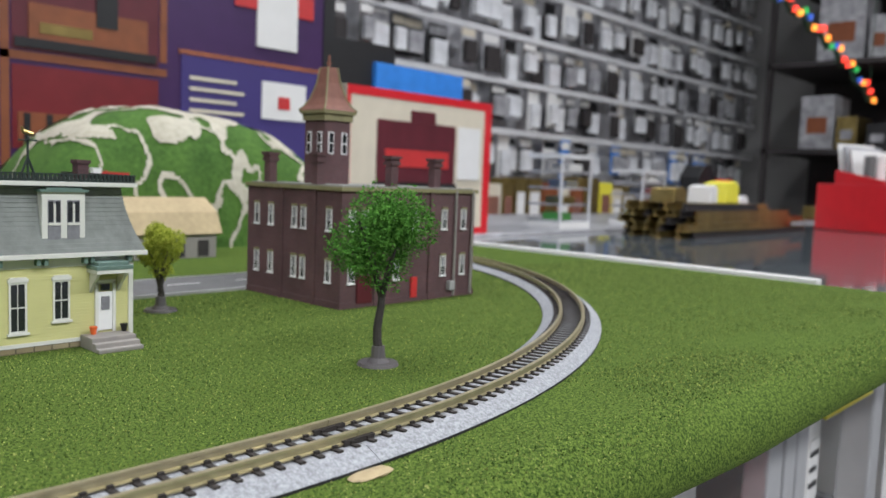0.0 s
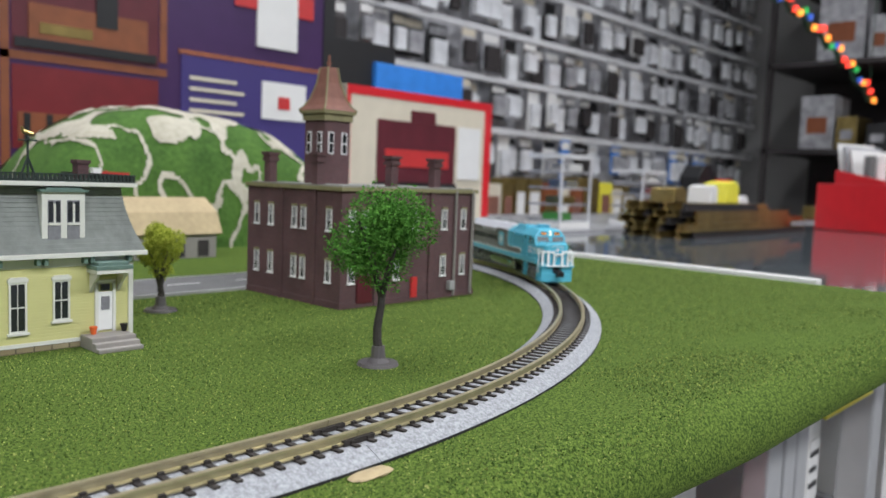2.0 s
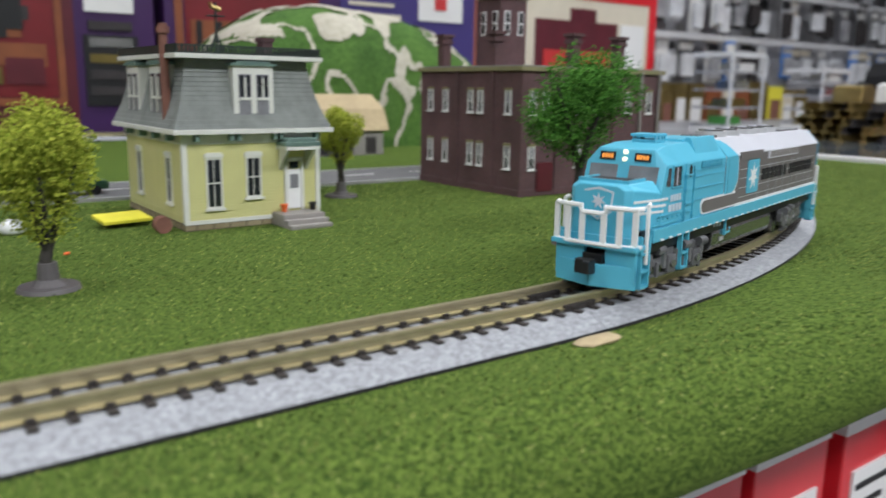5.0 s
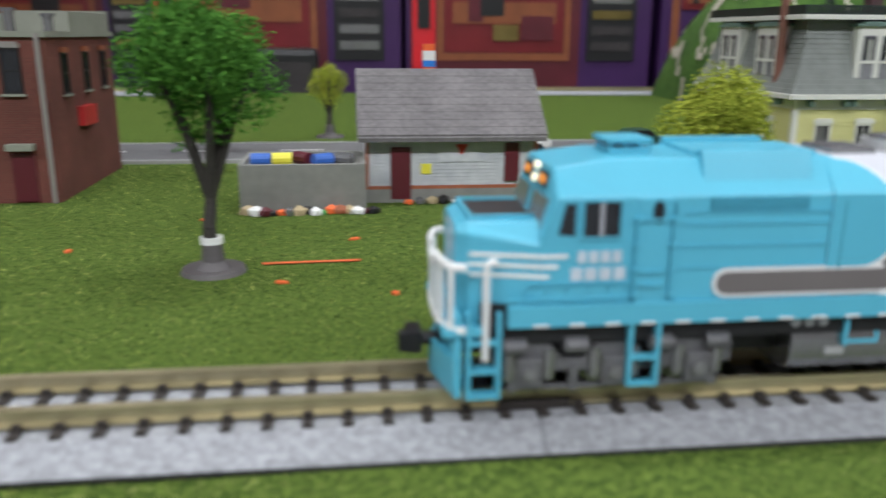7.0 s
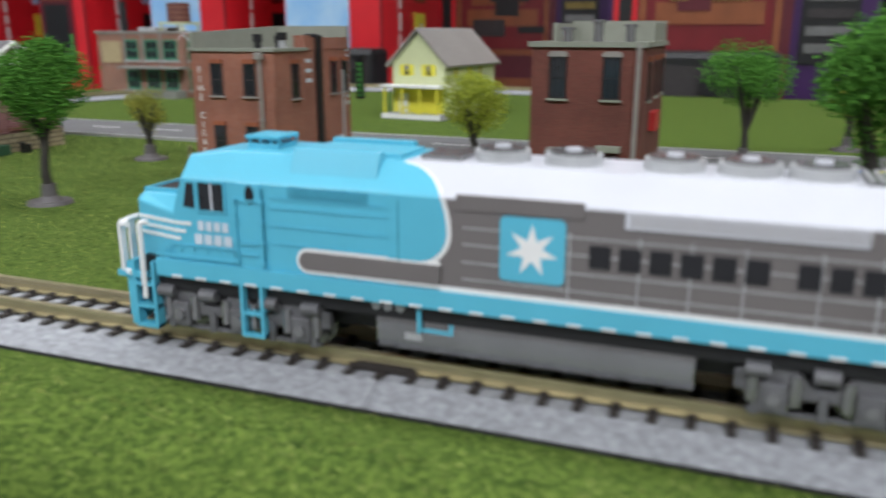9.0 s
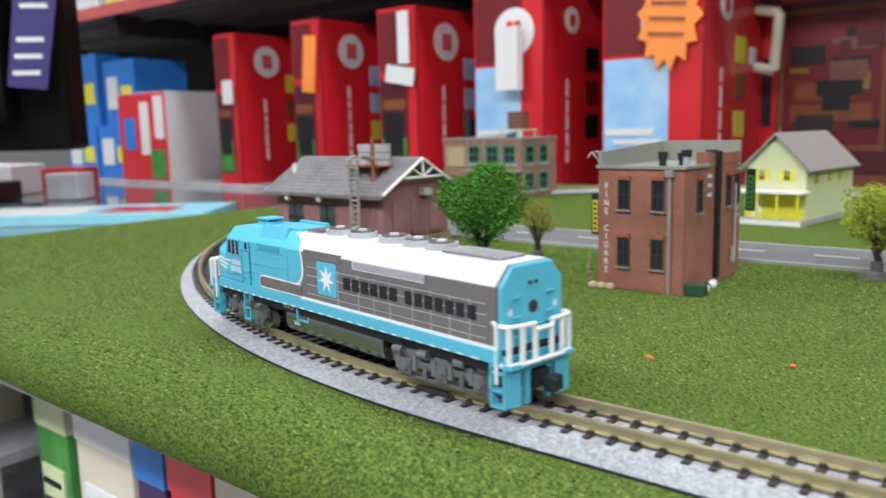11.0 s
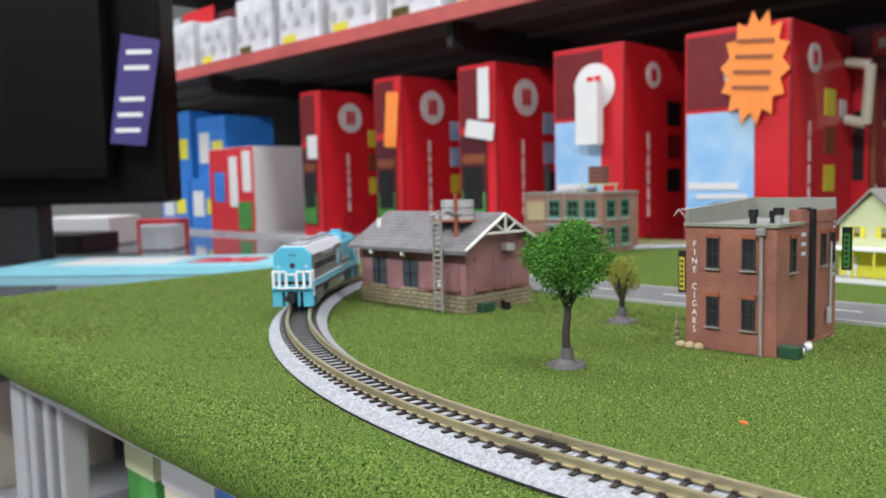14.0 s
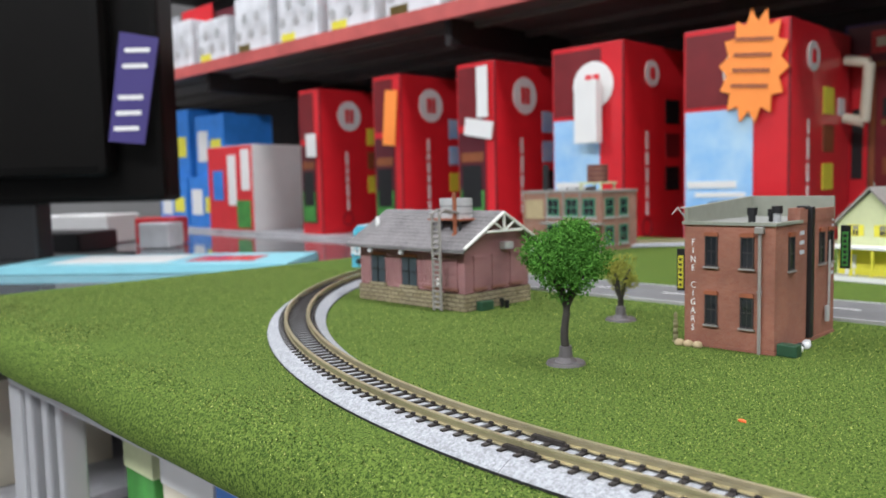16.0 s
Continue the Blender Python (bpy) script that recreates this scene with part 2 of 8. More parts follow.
def cyl(bm, p0, p1, r0, r1=None, n=10, caps=True):
    r1 = r0 if r1 is None else r1
    p0, p1 = Vector(p0), Vector(p1)
    d = (p1 - p0).normalized()
    u = d.orthogonal().normalized()
    w = d.cross(u)
    ra = [bm.verts.new(p0 + r0 * (math.cos(2 * math.pi * i / n) * u + math.sin(2 * math.pi * i / n) * w)) for i in range(n)]
    rb = [bm.verts.new(p1 + r1 * (math.cos(2 * math.pi * i / n) * u + math.sin(2 * math.pi * i / n) * w)) for i in range(n)]
    for i in range(n):
        bm.faces.new((ra[i], ra[(i + 1) % n], rb[(i + 1) % n], rb[i]))
    if caps:
        bm.faces.new(ra[::-1])
        bm.faces.new(rb)


def finish(name, bm, mat, bevel=0.0, smooth=False):
    bmesh.ops.recalc_face_normals(bm, faces=bm.faces)
    if bevel:
        es = [e for e in bm.edges if e.is_manifold and e.calc_face_angle(0) > 0.5]
        bmesh.ops.bevel(bm, geom=es, offset=bevel, segments=2, affect="EDGES", profile=0.6, clamp_overlap=True)
    me = bpy.data.meshes.new(name)
    bm.to_mesh(me)
    bm.free()
    me.materials.append(mat)
    if smooth:
        for p in me.polygons:
            p.use_smooth = True
    return me


def part(name, bm, mat, parent, label="", bevel=0.0, smooth=False):
    ob = new(name, finish(name, bm, mat, bevel, smooth))
    if parent:
        ob.parent = parent
    if label:
        ob["label"] = label
    return ob


def solid(name, bm, mat, label, category, kind="", group="", m=None, bevel=0.0, smooth=False):
    """A thing of one mesh."""
    ob = part(name, bm, mat, None, "", bevel, smooth)
    if m is not None:
        ob.matrix_basis = m
    return tagged(ob, label, category, group, kind)


def thing(name, label, category, m=None, group="", kind=""):
    ob = new(name)
    ob.empty_display_size = 0.01
    if m is not None:
        ob.matrix_basis = m
    return tagged(ob, label, category, group, kind)


def quick(name, mat, parent, *boxes, label="", bevel=0.0):
    """A part made of one or more boxes."""
    bm = bmesh.new()
    for b in boxes:
        box(bm, *b)
    return part(name, bm, mat, parent, label, bevel)


def rod(name, mat, parent, *rods, label="", n=8):
    bm = bmesh.new()
    for p0, p1, r in rods:
        cyl(bm, p0, p1, r, n=n)
    return part(name, bm, mat, parent, label, smooth=False)


def text_part(name, body, size, mat, parent, m, depth=0.00006, label="", spacing=1.0, shear=0.0, stretch=1.0, vertical=False):
    """Lettering turned into a mesh; m places its centre, x along the line and z out of the surface."""
    cu = bpy.data.curves.new(name, "FONT")
    cu.body = "\n".join(body) if vertical else body
    cu.size, cu.align_x, cu.align_y, cu.extrude = size, "CENTER", "CENTER", depth
    cu.space_character, cu.shear, cu.space_line = spacing, shear, spacing
    cu.offset = 0.0
    cu.resolution_u = 2
    ob = bpy.data.objects.new(name, cu)
    scene.collection.objects.link(ob)
    me = bpy.data.meshes.new_from_object(ob.evaluated_get(bpy.context.evaluated_depsgraph_get()))
    bpy.data.objects.remove(ob)
    me.transform(m @ Matrix.Diagonal((stretch, 1, 1, 1)))
    me.materials.clear()
    me.materials.append(mat)
    out = new(name, me)
    out.parent = parent
    if label:
        out["label"] = label
    return out
# ---- the shop ----
def room():
    x0, x1, y0, y1 = -3.6, 4.2, -3.2, 4.0
    bm = bmesh.new()
    box(bm, x0, y0, FLOOR - 0.1, x1, y1, FLOOR)
    solid("floor", bm, M["lino"], "grey worn shop floor", "floor", "structure")
    bm = bmesh.new()
    box(bm, x0, y0, CEIL, x1, y1, CEIL + 0.1)
    solid("ceiling", bm, M["ceiling"], "white tiled shop ceiling", "ceiling", "structure")
    for name, b in (("wall_north", (x0, y1, FLOOR, x1, y1 + 0.1, CEIL)), ("wall_south", (x0, y0 - 0.1, FLOOR, x1, y0, CEIL)),
                    ("wall_west", (x0 - 0.1, y0 - 0.1, FLOOR, x0, y1 + 0.1, CEIL)), ("wall_east", (x1, y0 - 0.1, FLOOR, x1 + 0.1, y1 + 0.1, CEIL))):
        bm = bmesh.new()
        box(bm, *b)
        solid(name, bm, M["wall"], "grey painted shop wall", "wall", "structure")
    for i, (x, y) in enumerate(((-1.6, -1.7), (0.2, -1.7), (2.0, -1.7), (-1.6, 0.3), (0.2, 0.3), (2.0, 0.3), (-1.6, 1.9), (0.2, 1.9), (2.0, 1.9))):
        lt = thing("ceiling_light", "white fluorescent panel in the shop ceiling", "ceiling light", pose(x, y, CEIL), "ceiling lights")
        quick("frame", M["white"], lt, (-0.62, -0.17, -0.03, 0.62, -0.15, 0), (-0.62, 0.15, -0.03, 0.62, 0.17, 0), (-0.62, -0.15, -0.03, -0.6, 0.15, 0), (0.6, -0.15, -0.03, 0.62, 0.15, 0))
        quick("diffuser", M["diffuser"], lt, (-0.598, -0.148, -0.02, 0.598, 0.148, -0.004))
        data = bpy.data.lights.new("panel_light", "AREA")
        data.shape, data.size, data.size_y, data.energy, data.color = "RECTANGLE", 1.15, 0.28, 44.0 if y < 0 else 17.0, (0.97, 1.0, 1.07)
        lamp = new("panel_light", data)
        lamp.matrix_basis = pose(x, y, CEIL - 0.035)


room()

# ---- the layout board with its grass mat ----
BX0, BX1, BY0, BY1 = -0.605, 0.625, -0.0400, 0.60


def mat_y(x, y):
    """The mat lies slightly askew: its front edge stands further out towards +x."""
    return y + (0.0025 - 0.019 * x) * min(1.0, max(0.0, (0.05 - y) / 0.074))


def layout_board():
    board = thing("layout_board", "wooden layout board wrapped in a green grass mat on a glass counter", "layout board", kind="structure")
    quick("board_core", M["tan"], board, (BX0 + 0.004, BY0 + 0.045, COUNTER + 0.0002, BX1 - 0.004, BY1 - 0.004, -0.003), label="plain wooden board under the mat")
    # mat: top sheet that rolls over the edges with an uneven roll
    bm = bmesh.new()
    nx, prof = 180, []
    r = 0.016
    ys = []
    for k in range(7):
        a = math.pi / 2 * k / 6
        ys.append((BY0 + r - r * math.sin(math.pi / 2 - a) , -r + r * math.cos(math.pi / 2 - a)))
    rows = [(BY0 + 0.003, -0.0205)] + ys + [(BY0 + r + (BY1 - BY0 - r) * (k / 40) ** 1.3, 0.0) for k in range(1, 41)] + [(BY1 + 0.001, -0.02)]
    grid = []
    for i in range(nx + 1):
        x = BX0 + (BX1 - BX0) * i / nx
        line = []
        for y, z in rows:
            wob = 0.0016 * noise.noise((x * 14, y * 14, 3)) if y < 0.0 else 0.0
            line.append(bm.verts.new((x, mat_y(x, y) + wob, z + 0.4 * wob)))
        grid.append(line)
    for i in range(nx):
        for j in range(len(rows) - 1):
            bm.faces.new((grid[i][j], grid[i + 1][j], grid[i + 1][j + 1], grid[i][j + 1]))
    part("grass_mat", bm, M["turf"], board, "green ground-foam grass mat rolled over the edge", smooth=True)
    for x in (BX0, BX1):
        s = -1 if x < 0 else 1
        quick("mat_side", M["turf"], board, (min(x, x + s * 0.0015), mat_y(x, BY0) + 0.012, -0.023, max(x, x + s * 0.0015), BY1, -0.0006))
    quick("edge_strip", M["cardwhite"], board, (BX1 + 0.002, 0.045, -0.020, BX1 + 0.012, BY1, 0.0028), label="white edge strip along the mat", bevel=0.0005)
    return board


layout_board()


def turf_flakes(name, x0, x1, y0, y1, count, size, seed, label):
    """Loose grass fibres and foam grains on the mat."""
    rnd = random.Random(seed)
    verts, faces = [], []
    for _ in range(count):
        x, y = rnd.uniform(x0, x1), rnd.uniform(y0, y1)
        z = 0.0
        if y < BY0 + 0.016:
            q = (BY0 + 0.016 - y) / 0.016
            z = -0.016 * (1 - math.sqrt(max(0.0, 1 - q * q)))
        y = mat_y(x, y)
        s = size * rnd.uniform(0.5, 1.3)
        a = rnd.uniform(0, 6.28)
        dx, dy, h = math.cos(a) * s, math.sin(a) * s, s * rnd.uniform(0.15, 1.0)
        lx, ly = rnd.uniform(-0.6, 0.6) * s, rnd.uniform(-0.6, 0.6) * s
        n = len(verts)
        verts += [(x - dx * 0.5, y - dy * 0.5, z - 0.0001), (x + dx * 0.5, y + dy * 0.5, z - 0.0001), (x + lx, y + ly, z + h), (x + dy * 0.4, y - dx * 0.4, z - 0.0001)]
        faces += [(n, n + 1, n + 2), (n + 1, n + 3, n + 2)]
    me = bpy.data.meshes.new(name)
    me.from_pydata(verts, [], faces)
    me.materials.append(M["flake"])
    tagged(new(name, me), label, "grass", kind="stuff")


turf_flakes("turf_grains", BX0 + 0.01, BX1 - 0.01, BY0 + 0.001, 0.15, 330000, 0.00046, 5, "loose green foam grains on the grass mat")


turf_flakes("turf_grains", BX0 + 0.01, BX1 - 0.01, 0.15, 0.215, 60000, 0.0006, 6, "loose green foam grains on the grass mat")


# ---- asphalt road strip across the layout ----
def road():
    rd = thing("road", "grey asphalt model road strip with pale lane dashes", "road", kind="structure")
    quick("road_surface", M["asphalt"], rd, (-0.50, 0.2185, 0.0, 0.42, 0.2665, 0.0012))
    quick("kerb_line", M["kerb"], rd, (-0.50, 0.2165, 0.0, 0.42, 0.2183, 0.0014))
    quick("kerb_line", M["kerb"], rd, (-0.50, 0.2667, 0.0, 0.42, 0.2685, 0.0014))
    for i in range(23):
        x = -0.49 + i * 0.04
        quick("lane_dash", M["cardwhite"], rd, (x, 0.2420, 0.00121, x + 0.018, 0.2430, 0.0014))


road()

# ---- track: an oval of sectional track on grey ballast ----
XR, RC, R2, TURN2 = 0.1658, 0.350, 0.2335, radians(86)
LS = 2 * XR
ZR = 0.0058


def centre(s):
    """Point and heading on the front straight and its two curves; s runs the way the train goes."""
    if 0 <= s <= LS:
        return Vector((XR - s, 0)), math.pi
    side = 1 if s < 0 else -1
    d = -s if s < 0 else s - LS
    a = d / RC
    if a <= TURN2:
        p = Vector((XR + RC * math.sin(a), RC - RC * math.cos(a)))
        head = a
    else:
        b = TURN2 + (d - TURN2 * RC) / R2
        c = Vector((XR + (RC - R2) * math.sin(TURN2), RC - (RC - R2) * math.cos(TURN2)))
        if b <= math.pi:
            p, head = c + R2 * Vector((math.sin(b), -math.cos(b))), b
        else:
            p, head = c + Vector((-(b - math.pi) * R2, R2)), math.pi
    if side > 0:
        return p, math.pi + head
    return Vector((-p.x, p.y)), math.pi - head


def sweep(profile, s0, s1, step):
    """A closed cross-section (offset outwards, height) drawn along the track."""
    bm = bmesh.new()
    n = max(2, int(abs(s1 - s0) / step) + 1)
    rings = []
    for i in range(n + 1):
        p, h = centre(s0 + (s1 - s0) * i / n)
        # outward is to the left of the way the train goes
        out = Vector((math.cos(h + math.pi / 2), math.sin(h + math.pi / 2)))
        rings.append([bm.verts.new((p.x + out.x * o, p.y + out.y * o, z)) for o, z in profile])
    k = len(profile)
    for a, b in zip(rings, rings[1:]):
        for j in range(k):
            bm.faces.new((a[j], a[(j + 1) % k], b[(j + 1) % k], b[j]))
    bm.faces.new(rings[0][::-1])
    bm.faces.new(rings[-1])
    return bm


S0, S1 = -(TURN2 * RC + (math.pi - TURN2) * R2) - XR, LS + TURN2 * RC + (math.pi - TURN2) * R2 + XR


def track():
    tr = thing("railway_track", "brass-coloured model railway track with black sleepers on grey moulded ballast", "track", kind="structure")
    curve = RC * radians(45)
    cuts = [S0, -3 * curve, -2 * curve, -curve, -0.018, 0.124, 0.248, LS + 0.018, LS + curve, LS + 2 * curve, LS + 3 * curve, S1]
    bed = [(-0.0126, 0.0007), (-0.0121, 0.0011), (-0.0082, 0.0031), (0.0082, 0.0031), (0.0121, 0.0011), (0.0126, 0.0007)]
    # thin strip under the bed, painted black as its shadow line
    foot = [(-0.0127, 0.0001), (-0.0127, 0.00068), (0.0127, 0.00068), (0.0127, 0.0001)]
    for a, b in zip(cuts, cuts[1:]):
        part("ballast_section", sweep(bed, a + 0.0001, b - 0.0001, 0.006), M["ballast"], tr, "grey speckled ballast moulding")
        part("bed_shadow", sweep(foot, a + 0.0001, b - 0.0001, 0.006), M["shadow_line"], tr, "black strip standing for the shadow under the ballast edge")
        for o in (-0.0048, 0.0048):
            rail = [(o - 0.0009, 0.0036), (o - 0.0009, 0.0039), (o - 0.0003, 0.0041), (o - 0.0003, 0.0050), (o - 0.0006, 0.0052), (o - 0.0006, ZR),
                    (o + 0.0006, ZR), (o + 0.0006, 0.0052), (o + 0.0003, 0.0050), (o + 0.0003, 0.0041), (o + 0.0009, 0.0039), (o + 0.0009, 0.0036)]
            part("rail", sweep(rail, a + 0.0001, b - 0.0001, 0.006), M["rail"], tr, "brass-toned nickel rail")
            p, h = centre(b)
            out = Vector((math.cos(h + math.pi / 2), math.sin(h + math.pi / 2))) * o
            bm = bmesh.new()
            box(bm, -0.0045, -0.0012, 0.0033, 0.0045, 0.0012, 0.0044)
            j = part("rail_joiner", bm, M["tie"], tr, "dark plastic rail joiner")
            j.matrix_basis = pose(p.x + out.x, p.y + out.y, 0, 0, 0, math.degrees(h))
    # sleepers: those along the front as pieces, the rest joined
    bm = bmesh.new()
    box(bm, -0.00065, -0.0080, 0.0026, 0.00065, 0.0080, 0.0036)
    for o in (-0.0048, 0.0048):
        for e in (-1, 1):
            box(bm, -0.0006, o + e * 0.0011 - 0.0004, 0.0036, 0.0006, o + e * 0.0011 + 0.0004, 0.0042)
    me = finish("sleeper", bm, M["tie"])
    rest, pitch = bmesh.new(), 0.0048
    n = int((S1 - S0) / pitch)
    for i in range(n):
        s = S0 + (i + 0.5) * pitch
        p, h = centre(s)
        m = pose(p.x, p.y, 0, 0, 0, math.degrees(h))
        if -0.36 < s < LS + 0.5:
            ob = new("sleeper", me)
            ob.parent = tr
            ob.matrix_basis = m
        else:
            for v in box(rest, -0.00065, -0.0080, 0.0026, 0.00065, 0.0080, 0.0036):
                v.co = m @ v.co
    tagged(part("far_sleepers", rest, M["tie"], tr, "black sleepers along the far side"), kind="stuff")


track()
# ---- the locomotive ----
def hull(bm, sections):
    """Cross-sections (x, [(y, z)...]) joined into a closed body."""
    rings = [[bm.verts.new((x, y, z)) for y, z in pts] for x, pts in sections]
    k = len(rings[0])
    for a, b in zip(rings, rings[1:]):
        for j in range(k):
            bm.faces.new((a[j], a[(j + 1) % k], b[(j + 1) % k], b[j]))
    bm.faces.new(rings[0][::-1])
    bm.faces.new(rings[-1])


def locomotive():
    lo = thing("locomotive", "aqua, grey and white diesel model locomotive running on the track", "locomotive")
    W = 0.0092
    ROOF, EAVE, DECK = 0.0350, 0.0312, 0.0185

    def X(u):
        return 0.0635 - u

    def section(w, zb, ze, zt, wt):
        return [(-w, zb), (-w, ze), (-wt, zt), (wt, zt), (w, ze), (w, zb)]
    # rear hood, grey sides; the white roof and aqua panels lie proud of it
    bm = bmesh.new()
    hull(bm, [(X(0.0465), section(W, DECK, EAVE, ROOF, 0.0058)), (X(0.1240), section(W, DECK, EAVE, ROOF, 0.0058))])
    body = part("hood", bm, M["grey"], lo, "taupe grey long hood", bevel=0.0004)
    bm = bmesh.new()
    e = 0.00012
    hull(bm, [(X(0.0462), [(-W - e, EAVE - 0.0002), (-W - e, EAVE + e), (-0.0058, ROOF + e), (0.0058, ROOF + e), (W + e, EAVE + e), (W + e, EAVE - 0.0002)]),
              (X(0.1237), [(-W - e, EAVE - 0.0002), (-W - e, EAVE + e), (-0.0058, ROOF + e), (0.0058, ROOF + e), (W + e, EAVE + e), (W + e, EAVE - 0.0002)])])
    part("roof", bm, M["silver"], body, "silver white roof and shoulders", bevel=0.0003)
    # fine grille panel on the shoulder
    for sgn in (-1, 1):
        y0, y1 = sorted((sgn * W, sgn * (W + 0.0003)))
        g = quick("radiator_panel", M["silver"], body, (X(0.1028), y0, 0.0291, X(0.0766), y1, 0.0313), label="pale louvred radiator panel")
        for i in range(45):
            x = X(0.0775 + i * 0.00058)
            quick("louvre", M["downpipe"], g, (x - 0.0001, y0 - 0.0001, 0.0294, x + 0.0001, y1 + 0.0001, 0.0310))
        quick("louvre_panel", M["grey"], body, (X(0.0717), min(sgn * (W - 0.0012), sgn * (W + 0.00025)), 0.0298, X(0.0552), max(sgn * (W - 0.0012), sgn * (W + 0.00025)), 0.0318), label="grey louvred panel")
        # panel lines and rivet strips
        for z in (0.0205, 0.0228, 0.0252, 0.0274):
            quick("panel_line", M["galv"], body, (X(0.121), y0 - 0.00001, z, X(0.056), sorted((sgn * W, sgn * (W + 0.00014)))[1] if sgn > 0 else y1, z + 0.00016)) if sgn > 0 else \
                quick("panel_line", M["galv"], body, (X(0.121), -W - 0.00014, z, X(0.056), -W + 0.0001, z + 0.00016))
        for u in (0.070, 0.0785, 0.0845, 0.0905, 0.0985, 0.1045, 0.1105, 0.1165):
            a, b = sorted((sgn * (W - 0.0001), sgn * (W + 0.00012)))
            quick("door_seam", M["galv"], body, (X(u) - 0.00009, a, 0.0190, X(u) + 0.00009, b, 0.0280))
    # sill along the body, aqua with white edging
    for sgn in (-1, 1):
        a, b = sorted((sgn * 0.0088, sgn * 0.0098))
        s = quick("side_sill", M["aqua"], lo, (X(0.1250), a, 0.0160, X(0.007), b, 0.0187), label="aqua side sill", bevel=0.0001)
        c, d = sorted((sgn * 0.0092, sgn * 0.0095))
        quick("white_stripe", M["white"], s, (X(0.1240), c, 0.0187, X(0.0530), d, 0.0193))
        for i in range(26):
            u = 0.010 + i * 0.0043
            c, d = sorted((sgn * 0.0097, sgn * 0.00995))
            quick("sill_dash", M["white"], s, (X(u + 0.0018), c, 0.0161, X(u), d, 0.0164))
    quick("underframe", M["black"], lo, (X(0.1255), -0.0085, 0.0135, X(0.004), 0.0085, 0.0186), label="black underframe")
    # cab and front hood
    bm = bmesh.new()
    hull(bm, [(X(0.0106), section(W, DECK, 0.0262, 0.0266, 0.0086)), (X(0.0124), section(W, DECK, EAVE, 0.0343, 0.0064)), (X(0.0190), section(W, DECK, EAVE, ROOF + 0.0002, 0.0060)),
              (X(0.0468), section(W, DECK, EAVE, ROOF + 0.0002, 0.0060))])
    cab = part("cab", bm, M["aqua"], lo, "aqua blue cab and front hood", bevel=0.00035)
    # rounded aqua end over the grey side, with white border
    for sgn in (-1, 1):
        for mat, grow, off, nm in ((M["white"], 0.0006, 0.00016, "white_curve"), (M["aqua"], 0.0, 0.00028, "aqua_curve")):
            # the edge runs up the side and over the sloping shoulder to the roof
            bm = bmesh.new()
            rise = math.hypot(W - 0.0058, ROOF - EAVE)
            high = EAVE - 0.0265 + rise
            edge = []
            for k in range(11):
                t = -math.pi / 2 + math.pi / 2 * k / 10
                edge.append((0.0497 + (0.0042 + grow) * math.cos(t), 0.0265 + (0.0041 + grow) * math.sin(t)))
            for k in range(1, 15):
                t = math.pi / 2 * k / 14
                edge.append((0.0466 + (0.0073 + grow) * math.cos(t), 0.0265 + (high - 0.0003 + grow * 0.4) * math.sin(t)))
            if all(abs(z - EAVE) > 0.00005 for u, z in edge):
                k = next(k for k in range(len(edge)) if edge[k][1] > EAVE)
                (ua, za), (ub, zb) = edge[k - 1], edge[k]
                edge.insert(k, (ua + (ub - ua) * (EAVE - za) / (zb - za), EAVE))
            rows = []
            for u, z in edge:
                q = max(0.0, z - EAVE) / rise
                y, zz = W - (W - 0.0058) * q, min(z, EAVE) + (ROOF - EAVE) * q
                ny, nz = (off, 0.0) if q <= 0 else (off * 0.75, off * 0.66)
                rows.append([bm.verts.new((X(0.0455), sgn * (y + ny), zz + nz)), bm.verts.new((X(u), sgn * (y + ny), zz + nz)),
                             bm.verts.new((X(u), sgn * (y - 0.0002), zz - 0.0002)), bm.verts.new((X(0.0455), sgn * (y - 0.0002), zz - 0.0002))])
            for a, b in zip(rows, rows[1:]):
                for k in range(4):
                    bm.faces.new((a[k], a[(k + 1) % 4], b[(k + 1) % 4], b[k]))
            bm.faces.new(rows[0][::-1])
            bm.faces.new(rows[-1])
            part(nm, bm, mat, cab)
        # white-lined grey speed lance below the cab windows
        for mat, g, off, nm in ((M["white"], 0.00045, 0.00026, "lance_border"), (M["grey"], 0.0, 0.00038, "grey_lance")):
            bm = bmesh.new()
            pts = [(X(0.0530), 0.0194 - g), (X(0.0332), 0.0194 - g)]
            for k in range(1, 8):
                t = -math.pi / 2 - math.pi * k / 8
                pts.append((X(0.0332) - math.cos(t) * (0.0013 + g), 0.02075 + (0.00135 + g) * math.sin(t)))
            pts += [(X(0.0332), 0.0221 + g), (X(0.0530), 0.0221 + g)]
            prism(bm, pts, "y", sgn * (W - 0.0001), sgn * (W + off))
            part(nm, bm, mat, cab)
        # cab side windows, door, grille
        o = lambda u0, u1, z0, z1, d0, d1: (X(u1), *sorted((sgn * (W + d0), sgn * (W + d1)))[:1], z0, X(u0), sorted((sgn * (W + d0), sgn * (W + d1)))[1], z1)
        w = quick("side_window", M["window"], cab, o(0.0155, 0.0198, 0.0267, 0.0308, -0.0004, 0.00008), label="dark cab side window")
        quick("window_bar", M["silver"], w, o(0.0175, 0.0178, 0.0268, 0.0307, 0.0, 0.0002))
        quick("window_frame", M["aqua"], w, o(0.0152, 0.0155, 0.0264, 0.0311, 0.0, 0.0003), o(0.0198, 0.0201, 0.0264, 0.0311, 0.0, 0.0003), o(0.0155, 0.0198, 0.0308, 0.0311, 0.0, 0.0003), o(0.0155, 0.0198, 0.0264, 0.0267, 0.0, 0.0003))
        bm = bmesh.new()
